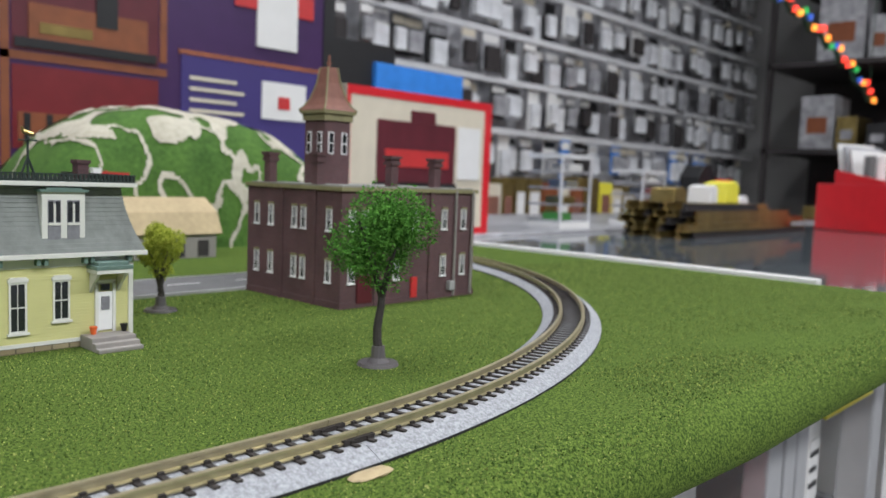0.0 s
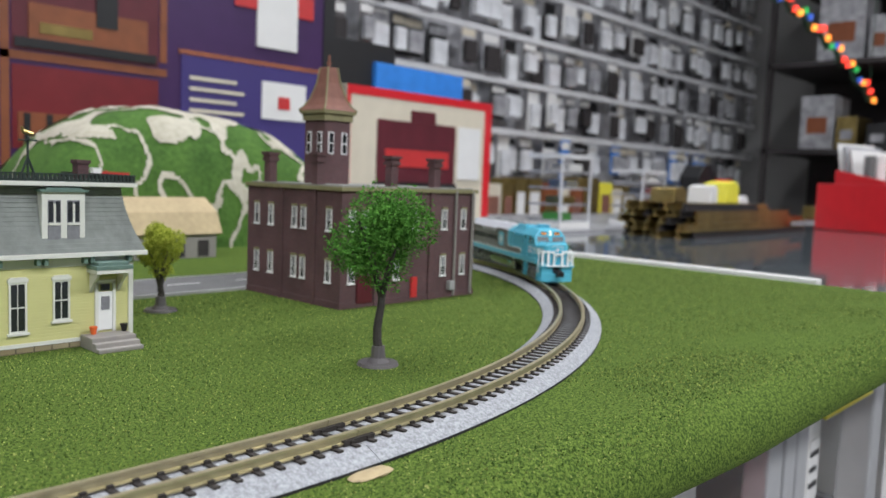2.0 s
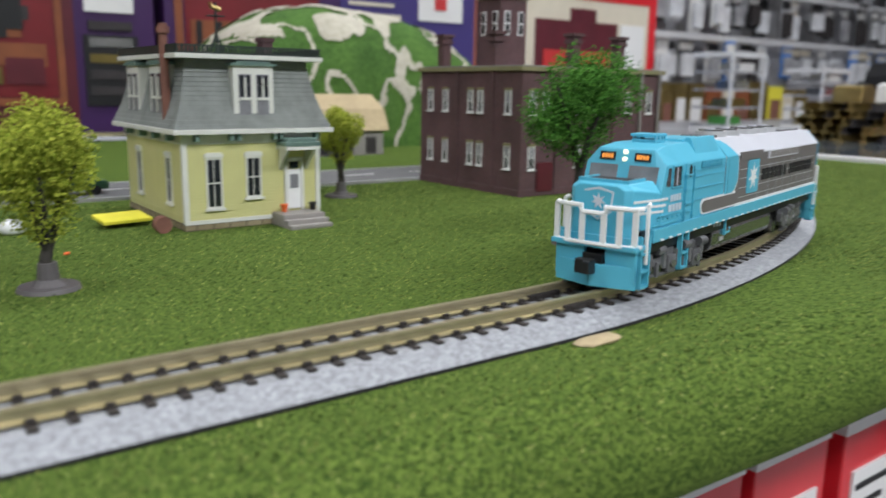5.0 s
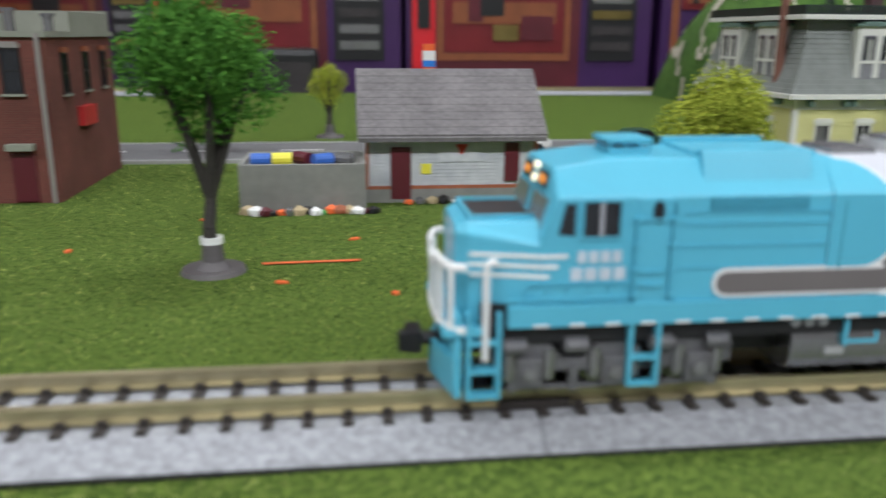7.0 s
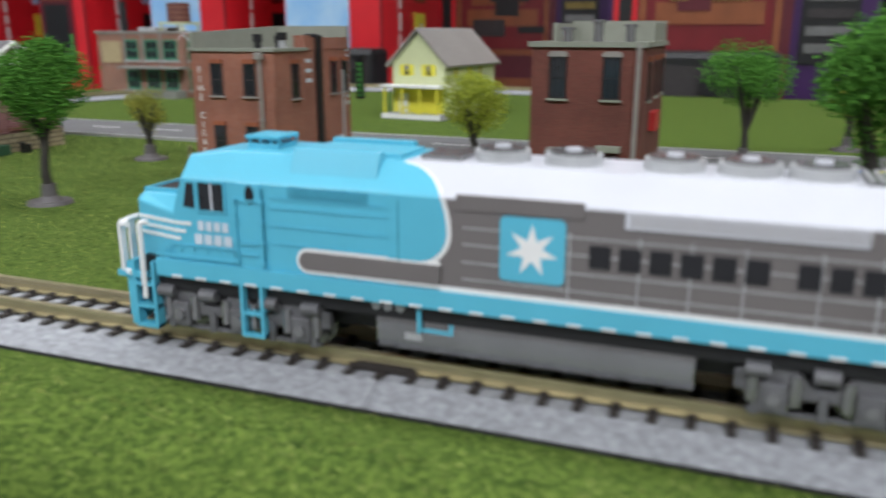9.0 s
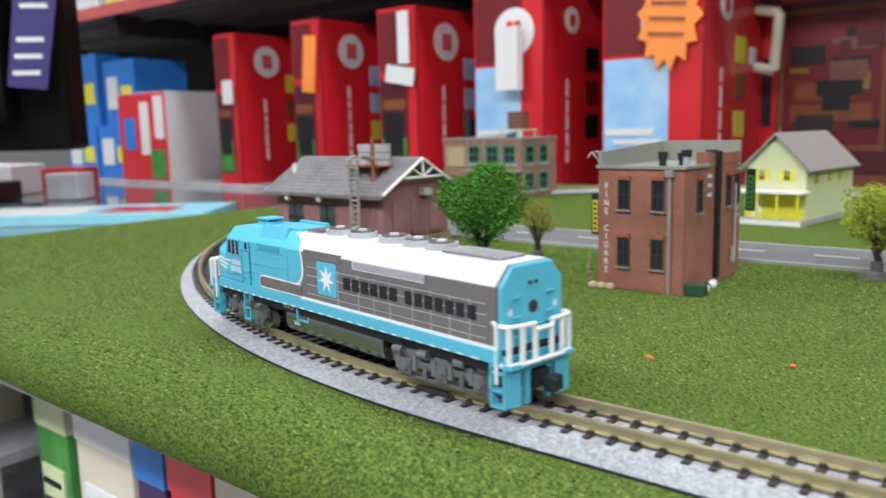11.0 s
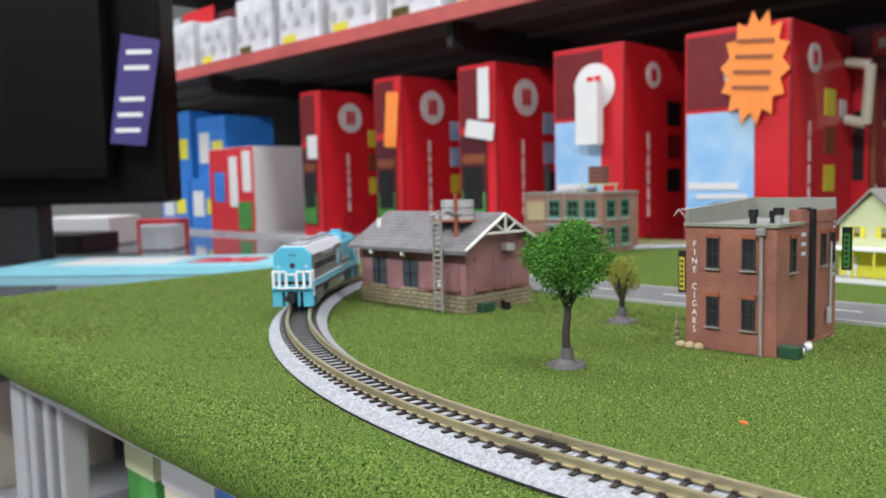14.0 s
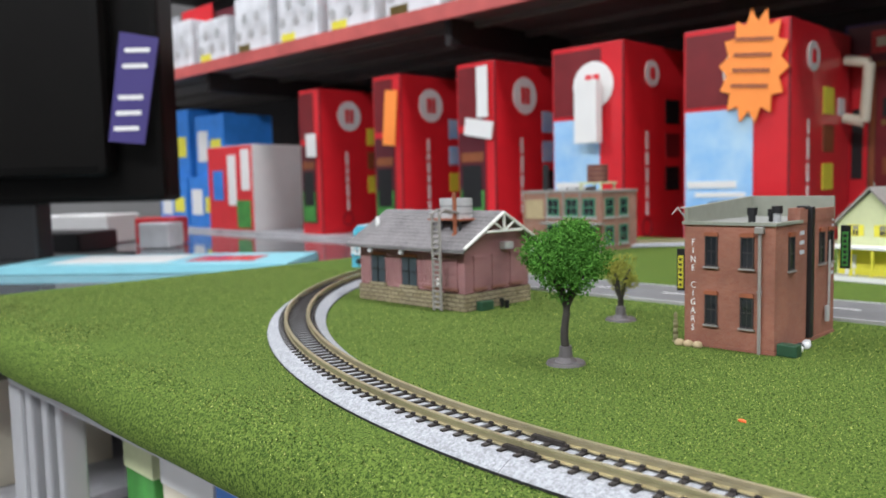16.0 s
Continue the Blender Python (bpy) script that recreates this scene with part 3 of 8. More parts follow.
        prism(bm, [(X(0.0126), 0.0270), (X(0.0146), 0.0268), (X(0.0146), 0.0306), (X(0.0134), 0.0306)], "y", sgn * (W - 0.0004), sgn * (W + 0.00008))
        part("quarter_window", bm, M["window"], cab)
        dr = quick("cab_door", M["aqua"], cab, o(0.0219, 0.0259, 0.0178, 0.0311, -0.0003, 0.00025), label="aqua cab door", bevel=0.0001)
        bm = bmesh.new()
        prism(bm, [(X(0.02425) - 0.00075 * math.cos(t), 0.0295 + 0.0014 * math.sin(t)) for t in (0.4, 0.9, 1.57, 2.24, 2.74, 3.54, 4.04, 4.71, 5.38, 5.88)], "y", sgn * W, sgn * (W + 0.00034))
        part("door_window", bm, M["window"], dr)
        for u in (0.0217, 0.0260):
            quick("grab_rail", M["aqua"], dr, o(u, u + 0.0003, 0.0190, 0.0290, 0.0, 0.0006))
            for z in (0.0195, 0.0225, 0.0255, 0.0285):
                quick("rail_stand", M["aqua"], dr, o(u - 0.0002, u + 0.0005, z, z + 0.0004, 0.0, 0.0008))
        for z in (0.0206, 0.0222, 0.0285):
            quick("door_hinge", M["aqua"], dr, o(0.0224, 0.0252, z, z + 0.0003, 0.0, 0.0006))
        for u in (0.0092, 0.0116, 0.0140, 0.0164, 0.0188, 0.0210):
            rod("rivet", M["aqua"], cab, ((X(u), sgn * W, 0.0204), (X(u), sgn * (W + 0.00035), 0.0204), 0.00022), n=6)
        for u in (0.0262, 0.0470):
            quick("body_joint", M["aqua_grille"], cab, o(u, u + 0.00016, 0.0194, 0.0305, -0.0001, 0.00031))
        gr = quick("intake_grille", M["aqua_grille"], cab, o(0.0305, 0.0426, 0.0296, 0.0311, -0.0002, 0.00012), label="shaded aqua intake grille")
        for i in range(24):
            u = 0.0308 + i * 0.0005
            quick("grille_slat", M["aqua"], gr, o(u, u + 0.0002, 0.0297, 0.0310, 0.0, 0.0003))
        for z in (0.0226, 0.0252, 0.0278, 0.0292):
            quick("panel_rib", M["aqua"], cab, o(0.0275, 0.0455, z, z + 0.0002, -0.0001, 0.0002))
        # shoulder box over the grille
        bm = bmesh.new()
        a, b = sgn * 0.0052, sgn * 0.0081
        prism(bm, [(a, ROOF - 0.001), (a, ROOF + 0.0012), (sgn * 0.0066, ROOF + 0.0012), (b, EAVE + 0.0012), (b, EAVE + 0.0004)], "x", X(0.0435), X(0.0300))
        part("shoulder_hatch", bm, M["aqua"], cab, bevel=0.0002)
        # lettering on cab and hood
        # the near side reads along the way opposite to travel
        for k in range(4):
            quick("initial_bar", M["ltrw"], cab, o(0.0143 + k * 0.0017, 0.0156 + k * 0.0017, 0.0215, 0.0230, 0.0, 0.00015))
        for k in range(4):
            quick("number_bar", M["ltrw"], cab, o(0.0150 + k * 0.0014, 0.0160 + k * 0.0014, 0.0236, 0.0250, 0.0, 0.00015))
        quick("lower_rib", M["aqua"], cab, o(0.0070, 0.0215, 0.0191, 0.0194, 0.0, 0.0003))
        quick("upper_rib", M["aqua"], cab, o(0.0095, 0.0215, 0.0210, 0.0212, 0.0, 0.0003))
        for first, count, pitch in ((0.0725, 6, 0.00360), (0.0961, 7, 0.00330)):
            for k in range(count):
                u = first + k * pitch
                quick("letter_bar", M["ltr"], body, o(u, u + pitch * 0.72, 0.0238, 0.0267, 0.0, 0.00022), label="black marking on the grey side")
        bm = bmesh.new()
        pts = []
        for cx, cz, t0 in ((0.0618, 0.0288, 0), (0.0688, 0.0288, 90), (0.0688, 0.0218, 180), (0.0618, 0.0218, 270)):
            pts += [(X(cx) + 0.0007 * math.cos(radians(t0 + k * 30)), cz + 0.0007 * math.sin(radians(t0 + k * 30))) for k in range(4)]
        prism(bm, pts, "y", sgn * (W - 0.0001), sgn * (W + 0.00022))
        emblem = part("emblem", bm, M["aqua"], body, "light blue square emblem with a white star")
        bm = bmesh.new()
        pts = []
        for k in range(14):
            t = 2 * math.pi * k / 14 + math.pi / 2
            r = 0.0034 if k % 2 == 0 else 0.0014
            pts.append((X(0.0653) + r * math.cos(t), 0.0253 + r * math.sin(t)))
        prism(bm, pts, "y", sgn * W, sgn * (W + 0.0003))
        part("star", bm, M["white"], emblem)
    # cab front: windshield panes, number boards, lamps
    def front(z, d):
        """x of the leaning cab front at a height, d proud of it."""
        return X(0.0106 + 0.0018 * (z - 0.0266) / 0.0077) + d

    def leaning(z0, z1, d0, d1):
        return [(front(z0, d1), z0), (front(z1, d1), z1), (front(z1, d0), z1), (front(z0, d0), z0)]
    for sgn in (-1, 1):
        bm = bmesh.new()
        y0, y1 = sorted((sgn * 0.0013, sgn * 0.0078))
        prism(bm, leaning(0.0274, 0.0309, -0.0004, 0.00012), "y", y0, y1)
        part("windshield", bm, M["screen"], cab, "glossy windshield pane, reflection put into its pale grey")
        bm = bmesh.new()
        y0, y1 = sorted((sgn * 0.0022, sgn * 0.0058))
        prism(bm, leaning(0.0318, 0.0335, -0.0004, 0.0002), "y", y0, y1)
        nb = part("number_board", bm, M["black"], cab, "black board with lit amber digits")
        for k in range(4):
            bm = bmesh.new()
            yk = sgn * 0.0027 + sgn * k * 0.0007
            y0, y1 = sorted((yk, yk + sgn * 0.0005))
            prism(bm, leaning(0.0322, 0.0331, -0.0002, 0.0003), "y", y0, y1)
            part("number_bar", bm, M["numboard"], nb)
    rod("headlight", M["lamp"], cab, ((front(0.0336, -0.0005), 0, 0.0336), (front(0.0336, 0.0004), 0, 0.0336), 0.0005), n=12, label="lit round headlight")
    rod("headlight", M["lamp"], cab, ((front(0.0321, -0.0005), 0, 0.0321), (front(0.0321, 0.0004), 0, 0.0321), 0.0005), n=12, label="lit round headlight")
    # roof gear: aqua air-horn cluster box
    v = quick("roof_vent", M["aqua"], cab, (X(0.0252), -0.0028, ROOF, X(0.0200), 0.0028, ROOF + 0.0009), label="aqua roof vent", bevel=0.0002)
    quick("vent_cap", M["aqua"], v, (X(0.0255), -0.0030, ROOF + 0.0015, X(0.0197), 0.0030, ROOF + 0.0021), bevel=0.0002)
    for x in (0.0202, 0.0220, 0.0238, 0.0251):
        for y in (-0.0026, 0.0024):
            quick("vent_post", M["aqua"], v, (X(x) - 0.0003, y, ROOF + 0.0009, X(x), y + 0.0003, ROOF + 0.0016))
    quick("roof_hatch", M["aqua"], cab, (X(0.0455), -0.0045, ROOF, X(0.030), 0.0045, ROOF + 0.0007), bevel=0.0002)
    # fans on the rear roof
    for u in (0.0586, 0.0683, 0.0811, 0.0900, 0.0981):
        f = rod("roof_fan", M["galv"], body, ((X(u), 0, ROOF), (X(u), 0, ROOF + 0.0015), 0.0038), n=24, label="round silver roof fan")
        rod("fan_ring", M["steel"], f, ((X(u), 0, ROOF + 0.0014), (X(u), 0, ROOF + 0.0019), 0.0031), n=24)
        rod("fan_hub", M["silver"], f, ((X(u), 0, ROOF + 0.0018), (X(u), 0, ROOF + 0.0022), 0.0011), n=10)
    quick("exhaust", M["steel"], body, (X(0.0540), -0.0035, ROOF, X(0.0480), 0.0035, ROOF + 0.0008), label="grey exhaust silencer", bevel=0.0002)
    gr = quick("roof_walk", M["steel"], body, (X(0.1195), -0.0040, ROOF, X(0.1025), 0.0040, ROOF + 0.0006), label="grey roof grilles")
    for i in range(15):
        u = 0.1030 + i * 0.00115
        quick("grille_bar", M["galv"], gr, (X(u) - 0.0002, -0.0039, ROOF + 0.0006, X(u) + 0.0002, 0.0039, ROOF + 0.0008))
    # nose with an open dark top
    bm = bmesh.new()
    hull(bm, [(X(0.0012), [(-0.0056, 0.0158), (-0.0056, 0.0268), (-0.0040, 0.0276), (0.0040, 0.0276), (0.0056, 0.0268), (0.0056, 0.0158)]),
              (X(0.0026), [(-0.0070, 0.0158), (-0.0070, 0.0268), (-0.0056, 0.0280), (0.0056, 0.0280), (0.0070, 0.0268), (0.0070, 0.0158)]),
              (X(0.0112), [(-0.0092, 0.0158), (-0.0092, 0.0256), (-0.0072, 0.0281), (0.0072, 0.0281), (0.0092, 0.0256), (0.0092, 0.0158)])])
    ns = part("nose", bm, M["aqua"], lo, "aqua nose with white stripes", bevel=0.0003)
    quick("nose_well", M["dark"], ns, (X(0.0106), -0.0050, 0.0279, X(0.0032), 0.0050, 0.0283), label="dark open nose top")
    quick("nose_rim", M["aqua"], ns, (X(0.0032), -0.0056, 0.0279, X(0.0027), 0.0056, 0.0286), (X(0.0106), -0.0056, 0.0279, X(0.0032), -0.0050, 0.0286), (X(0.0106), 0.0050, 0.0279, X(0.0032), 0.0056, 0.0286))
    for z, u in ((0.0218, 0.0117), (0.0230, 0.0127), (0.0242, 0.0138)):
        for sgn in (-1, 1):
            bm = bmesh.new()
            prism(bm, [(X(0.0027), sgn * 0.0072), (X(0.0112), sgn * 0.00934), (X(u), sgn * 0.00934), (X(u), sgn * 0.0088), (X(0.0112), sgn * 0.0088), (X(0.0027), sgn * 0.0066)], "z", z, z + 0.00048)
            part("nose_stripe", bm, M["white"], ns)
    bm = bmesh.new()
    pts = []
    for k in range(14):
        t = 2 * math.pi * k / 14 + math.pi / 2
        r = 0.0017 if k % 2 == 0 else 0.0007
        pts.append((r * math.cos(t), 0.0243 + r * math.sin(t)))
    prism(bm, pts, "x", X(0.0014), X(0.00105))
    part("nose_star", bm, M["silver"], ns, "pale star crest")
    bm = bmesh.new()
    prism(bm, [(-0.0034, 0.0264), (0.0, 0.0272), (0.0034, 0.0264), (0.0030, 0.0222), (0.0, 0.0204), (-0.0030, 0.0222), (-0.0026, 0.0224), (0.0, 0.0209), (0.0026, 0.0224), (0.0030, 0.0261), (0.0, 0.0267), (-0.0030, 0.0261)], "x", X(0.0014), X(0.0011))
    part("nose_shield", bm, M["ltrw"], ns)
    # pilots, platforms, steps and railings at both ends
    for end, u0, sg in (("front", -0.0013, 1), ("rear", 0.1285, -1)):
        def E(d):
            return X(u0 + sg * d)

        def bx(d0, y0, z0, d1, y1, z1):
            a, b = sorted((E(d0), E(d1)))
            return (a, y0, z0, b, y1, z1)
        back = 0.0013 if end == "front" else 0.0
        low = 0.0022 if end == "front" else 0.0020
        pf = quick("platform", M["aqua"], lo, bx(0.0006, -0.0095, 0.0172 - low, 0.0060, 0.0095, 0.0182 - low), label="aqua end platform", bevel=0.0001)
        if end == "front":
            bm = bmesh.new()
            for sgn in (-1, 1):
                prism(bm, [(E(0.0), 0.0), (E(0.0022), sgn * 0.0090), (E(0.0030), sgn * 0.0090), (E(0.0012), 0.0)], "z", 0.0066, 0.0115)
            part("plow", bm, M["aqua"], lo, "aqua snow plough", bevel=0.0001)
            quick("pilot", M["aqua"], lo, bx(0.0020, -0.0090, 0.0080, 0.0030, -0.0024, 0.0174), bx(0.0020, 0.0024, 0.0080, 0.0030, 0.0090, 0.0174), bx(0.0020, -0.0024, 0.0148, 0.0030, 0.0024, 0.0174), label="aqua pilot plate")
        else:
            quick("pilot", M["aqua"], lo, bx(0.0020, -0.0078, 0.0066, 0.0030, -0.0050, 0.0174), bx(0.0020, -0.0036, 0.0066, 0.0030, -0.0024, 0.0174), bx(0.0020, 0.0024, 0.0066, 0.0030, 0.0036, 0.0174), bx(0.0020, 0.0050, 0.0066, 0.0030, 0.0078, 0.0174), bx(0.0020, -0.0090, 0.0140, 0.0030, 0.0090, 0.0174), label="aqua slotted pilot plate")
        quick("coupler_box", M["black"], lo, bx(0.0010, -0.0022, 0.0098, 0.0100, 0.0022, 0.0136))
        cp = rod("coupler", M["black"], lo, ((E(-0.0022), 0, 0.0113), (E(0.0030), 0, 0.0113), 0.0010), label="black knuckle coupler")
        quick("knuckle", M["black"], cp, bx(-0.0030, -0.0018, 0.0098, -0.0010, 0.0020, 0.0130), bx(-0.0040, 0.0004, 0.0100, -0.0028, 0.0020, 0.0128), bevel=0.0003)
        for sgn in (-1, 1):
            a, b = sorted((sgn * 0.0078, sgn * 0.0096))
            st = quick("corner_steps", M["aqua"], lo, bx(0.0022 + back, a, 0.0066, 0.0027 + back, b, 0.0178), bx(0.0058 + back, a, 0.0066, 0.0063 + back, b, 0.0178), bx(0.0022 + back, a, 0.0066, 0.0063 + back, b, 0.0071), bx(0.0022 + back, a, 0.0100, 0.0063 + back, b, 0.0105), bx(0.0022 + back, a, 0.0138, 0.0063 + back, b, 0.0143), label="aqua corner steps")
            c = sgn * 0.0095
            rod("corner_handrail", M["white"], lo, ((E(0.0044 + back), c, 0.0118), (E(0.0044 + back), c, 0.0238), 0.00042), ((E(0.0044 + back), c, 0.0238), (E(0.0056 + back), c * 0.97, 0.0241), 0.00042), n=6, label="white corner handrail")
        # bowed railing with a lower middle over the coupler
        foot, mid, top = 0.0180 - low, 0.0243 - low, 0.0256 - low
        bow = [(0.0034, -0.0095), (0.0016, -0.0088), (0.0008, -0.0058), (0.0006, -0.0024), (0.0006, 0.0024), (0.0008, 0.0058), (0.0016, 0.0088), (0.0034, 0.0095)]
        rl = rod("end_railing", M["white"], lo, ((E(bow[3][0]), bow[3][1], foot), (E(bow[4][0]), bow[4][1], foot), 0.00045), n=6, label="white bowed end railing")
        for a, b in zip(bow, bow[1:]):
            if a != bow[3]:
                rod("foot_rail", M["white"], rl, ((E(a[0]), a[1], foot), (E(b[0]), b[1], foot), 0.00045), n=6)
        for d, y in bow[1:-1]:
            quick("railing_post", M["white"], rl, bx(d - 0.0002, y - 0.0006, foot, d + 0.0003, y + 0.0006, mid if abs(y) < 0.003 else top))
        for a, b in zip(bow, bow[1:]):
            z = mid if abs(a[1] + b[1]) < 0.001 else top
            rod("top_rail", M["white"], rl, ((E(a[0]), a[1], z), (E(b[0]), b[1], z), 0.0005), n=6)
        for y in (-0.0024, 0.0024):
            rod("rail_drop", M["white"], rl, ((E(0.0006), y, mid), (E(0.0007), y * 1.3, top), 0.0005), n=6)
    # rear end of the hood, aqua
    bm = bmesh.new()
    hull(bm, [(X(0.1245), section(W + 0.00015, 0.0187, EAVE, ROOF + 0.00015, 0.0058)), (X(0.1251), section(W - 0.0004, 0.0187, EAVE - 0.0003, ROOF - 0.0003, 0.0056))])
    re = part("hood_end", bm, M["aqua"], lo, "aqua rear hood end", bevel=0.0003)
    rod("rear_port", M["dark"], re, ((X(0.1245), 0, 0.0262), (X(0.12525), 0, 0.0262), 0.0013), n=16, label="dark round rear light port")
    for y in (-0.0009, 0.0009):
        rod("rear_lamp", M["dark"], re, ((X(0.1245), y, 0.0311), (X(0.12525), y, 0.0311), 0.0005), n=10)
    quick("rear_lamp_box", M["aqua"], re, (X(0.1253), -0.0018, 0.0303, X(0.1247), 0.0018, 0.0306))
    for z in (0.0205, 0.0225, 0.0245, 0.0285):
        quick("rung", M["aqua"], re, (X(0.1256), -0.0060, z, X(0.1247), -0.0038, z + 0.0003))
        quick("rung", M["aqua"], re, (X(0.1256), 0.0038, z, X(0.1247), 0.0060, z + 0.0003))
    for y in (-0.0066, 0.0066):
        bm = bmesh.new()
        pts = [((0.0010 if k % 2 == 0 else 0.0004) * math.cos(2 * math.pi * k / 14) + y, 0.0258 + (0.0010 if k % 2 == 0 else 0.0004) * math.sin(2 * math.pi * k / 14)) for k in range(14)]
        prism(bm, pts, "x", X(0.1245), X(0.12522))
        part("rear_star", bm, M["ltrw"], re)
    # fuel tank
    bm = bmesh.new()
    prof = [(-0.0062, 0.0078), (-0.0076, 0.0084), (-0.0083, 0.0098), (-0.0084, 0.0126), (-0.0081, 0.0138), (-0.0075, 0.0147), (-0.0064, 0.0151)]
    prof += [(-y, z) for y, z in prof[::-1]]
    prism(bm, prof, "x", X(0.0860), X(0.0430))
    tk = part("fuel_tank", bm, M["tank_metal"], lo, "grey metallic fuel tank", bevel=0.0003)
    for sgn in (-1, 1):
        a, b = sorted((sgn * 0.0078, sgn * 0.0085))
        quick("tank_fitting", M["galv"], tk, (X(0.0500), a, 0.0104, X(0.0475), b, 0.0114))
        a, b = sorted((sgn * 0.0070, sgn * 0.0084))
        for u in (0.0432, 0.0450, 0.0468):
            rod("air_valve", M["galv"], tk, ((X(u), sgn * 0.0070, 0.0152), (X(u), sgn * 0.0086, 0.0152), 0.0007))
        st = quick("side_steps", M["aqua"], lo, (X(0.0500), a, 0.0118, X(0.0495), b + 0.0006 * (sgn > 0), 0.0165), (X(0.0545), a, 0.0118, X(0.0540), b, 0.0165), (X(0.0545), a, 0.0118, X(0.0495), b, 0.0124), label="aqua side steps")
        quick("cab_steps", M["aqua"], lo, (X(0.0222), *sorted((sgn * 0.0086, sgn * 0.0097))[:1], 0.0076, X(0.0217), sorted((sgn * 0.0086, sgn * 0.0097))[1], 0.0165), (X(0.0256), *sorted((sgn * 0.0086, sgn * 0.0097))[:1], 0.0076, X(0.0251), sorted((sgn * 0.0086, sgn * 0.0097))[1], 0.0165),
              (X(0.0256), *sorted((sgn * 0.0086, sgn * 0.0097))[:1], 0.0076, X(0.0217), sorted((sgn * 0.0086, sgn * 0.0097))[1], 0.0081), (X(0.0256), *sorted((sgn * 0.0086, sgn * 0.0097))[:1], 0.0112, X(0.0217), sorted((sgn * 0.0086, sgn * 0.0097))[1], 0.0117), label="aqua cab steps")
    # added black block that keeps the gap between tank and trucks dark
    quick("dark_gap_filler", M["black"], lo, (X(0.0930), -0.0045, 0.0098, X(0.0340), 0.0045, 0.0136))
    # trucks
    trucks = []
    for u in (0.0205, 0.1055):
        tk = new("truck")
        tk["label"] = "grey three-axle truck with black wheels"
        tk.empty_display_size = 0.01
        tk.parent = lo
        tk.matrix_basis = pose(X(u), 0, 0)
        trucks.append((tk, X(u)))
        quick("bolster", M["black"], tk, (-0.0125, -0.0060, 0.0095, 0.0125, 0.0060, 0.0138))
        for k in (-1, 0, 1):
            bm = bmesh.new()
            for y in (-0.0048, 0.0048):
                s = 1 if y > 0 else -1
                cyl(bm, (k * 0.0105, y - s * 0.0010, ZR + 0.0032), (k * 0.0105, y + s * 0.0006, ZR + 0.0032), 0.0032, n=18)
                cyl(bm, (k * 0.0105, y - s * 0.0013, ZR + 0.0032), (k * 0.0105, y - s * 0.0008, ZR + 0.0032), 0.0036, n=18)
            cyl(bm, (k * 0.0105, -0.005, ZR + 0.0032), (k * 0.0105, 0.005, ZR + 0.0032), 0.0008, n=8)
            part("wheelset", bm, M["steel"], tk, "dark steel wheelset")
        for sgn in (-1, 1):
            def q(x0, z0, x1, z1, d0, d1):
                a, b = sorted((sgn * d0, sgn * d1))
                return (x0, a, z0, x1, b, z1)
            bm = bmesh.new()
            pts = [(-0.0150, 0.0098), (-0.0150, 0.0122), (-0.0120, 0.0130), (-0.0075, 0.0130), (-0.0050, 0.0108), (-0.0028, 0.0108), (-0.0015, 0.0128), (0.0020, 0.0128), (0.0040, 0.0108), (0.0062, 0.0108), (0.0082, 0.0130), (0.0125, 0.0130), (0.0150, 0.0122), (0.0150, 0.0098), (0.0120, 0.0092), (-0.0120, 0.0092)]
            prism(bm, pts, "y", sgn * 0.0066, sgn * 0.0080)
            sf = part("side_frame", bm, M["truck"], tk, "cast grey side frame", bevel=0.0002)
            for k in (-1, 0, 1):
                quick("axle_box", M["truck"], sf, q(k * 0.0105 - 0.0016, 0.0074, k * 0.0105 + 0.0016, 0.0112, 0.0070, 0.0088), bevel=0.0003)
                rod("bearing_cap", M["steel"], sf, ((k * 0.0105, sgn * 0.0080, 0.0093), (k * 0.0105, sgn * 0.0093, 0.0093), 0.0009), n=10)
                rod("spring", M["steel"], sf, ((k * 0.0105 - 0.0024, sgn * 0.0080, 0.0085), (k * 0.0105 - 0.0024, sgn * 0.0080, 0.0122), 0.0008), ((k * 0.0105 + 0.0024, sgn * 0.0080, 0.0085), (k * 0.0105 + 0.0024, sgn * 0.0080, 0.0122), 0.0008), n=8)
            quick("brake_beam", M["truck"], sf, q(-0.0135, 0.0068, 0.0135, 0.0074, 0.0072, 0.0080), bevel=0.0001)
            for x in (-0.0125, -0.0055, 0.0050, 0.0125):
                rod("brake_cylinder", M["truck"], sf, ((x - 0.0014, sgn * 0.0086, 0.0128), (x + 0.0014, sgn * 0.0086, 0.0128), 0.0010), n=10)
                quick("brake_shoe", M["truck"], sf, q(x - 0.0005, 0.0068, x + 0.0005, 0.0100, 0.0076, 0.0084))
    # the body sits a little higher over its trucks
    for ob in lo.children_recursive:
        up = ob
        while up.parent and up.parent != lo:
            up = up.parent
        if ob.type == "MESH" and up.name.split(".")[0] != "truck":
            for v in ob.data.vertices:
                v.co.z -= 0.0005 * max(0.0, min(1.0, (v.co.z - 0.0066) / 0.009))
    return lo, trucks


LOCO, TRUCKS = locomotive()
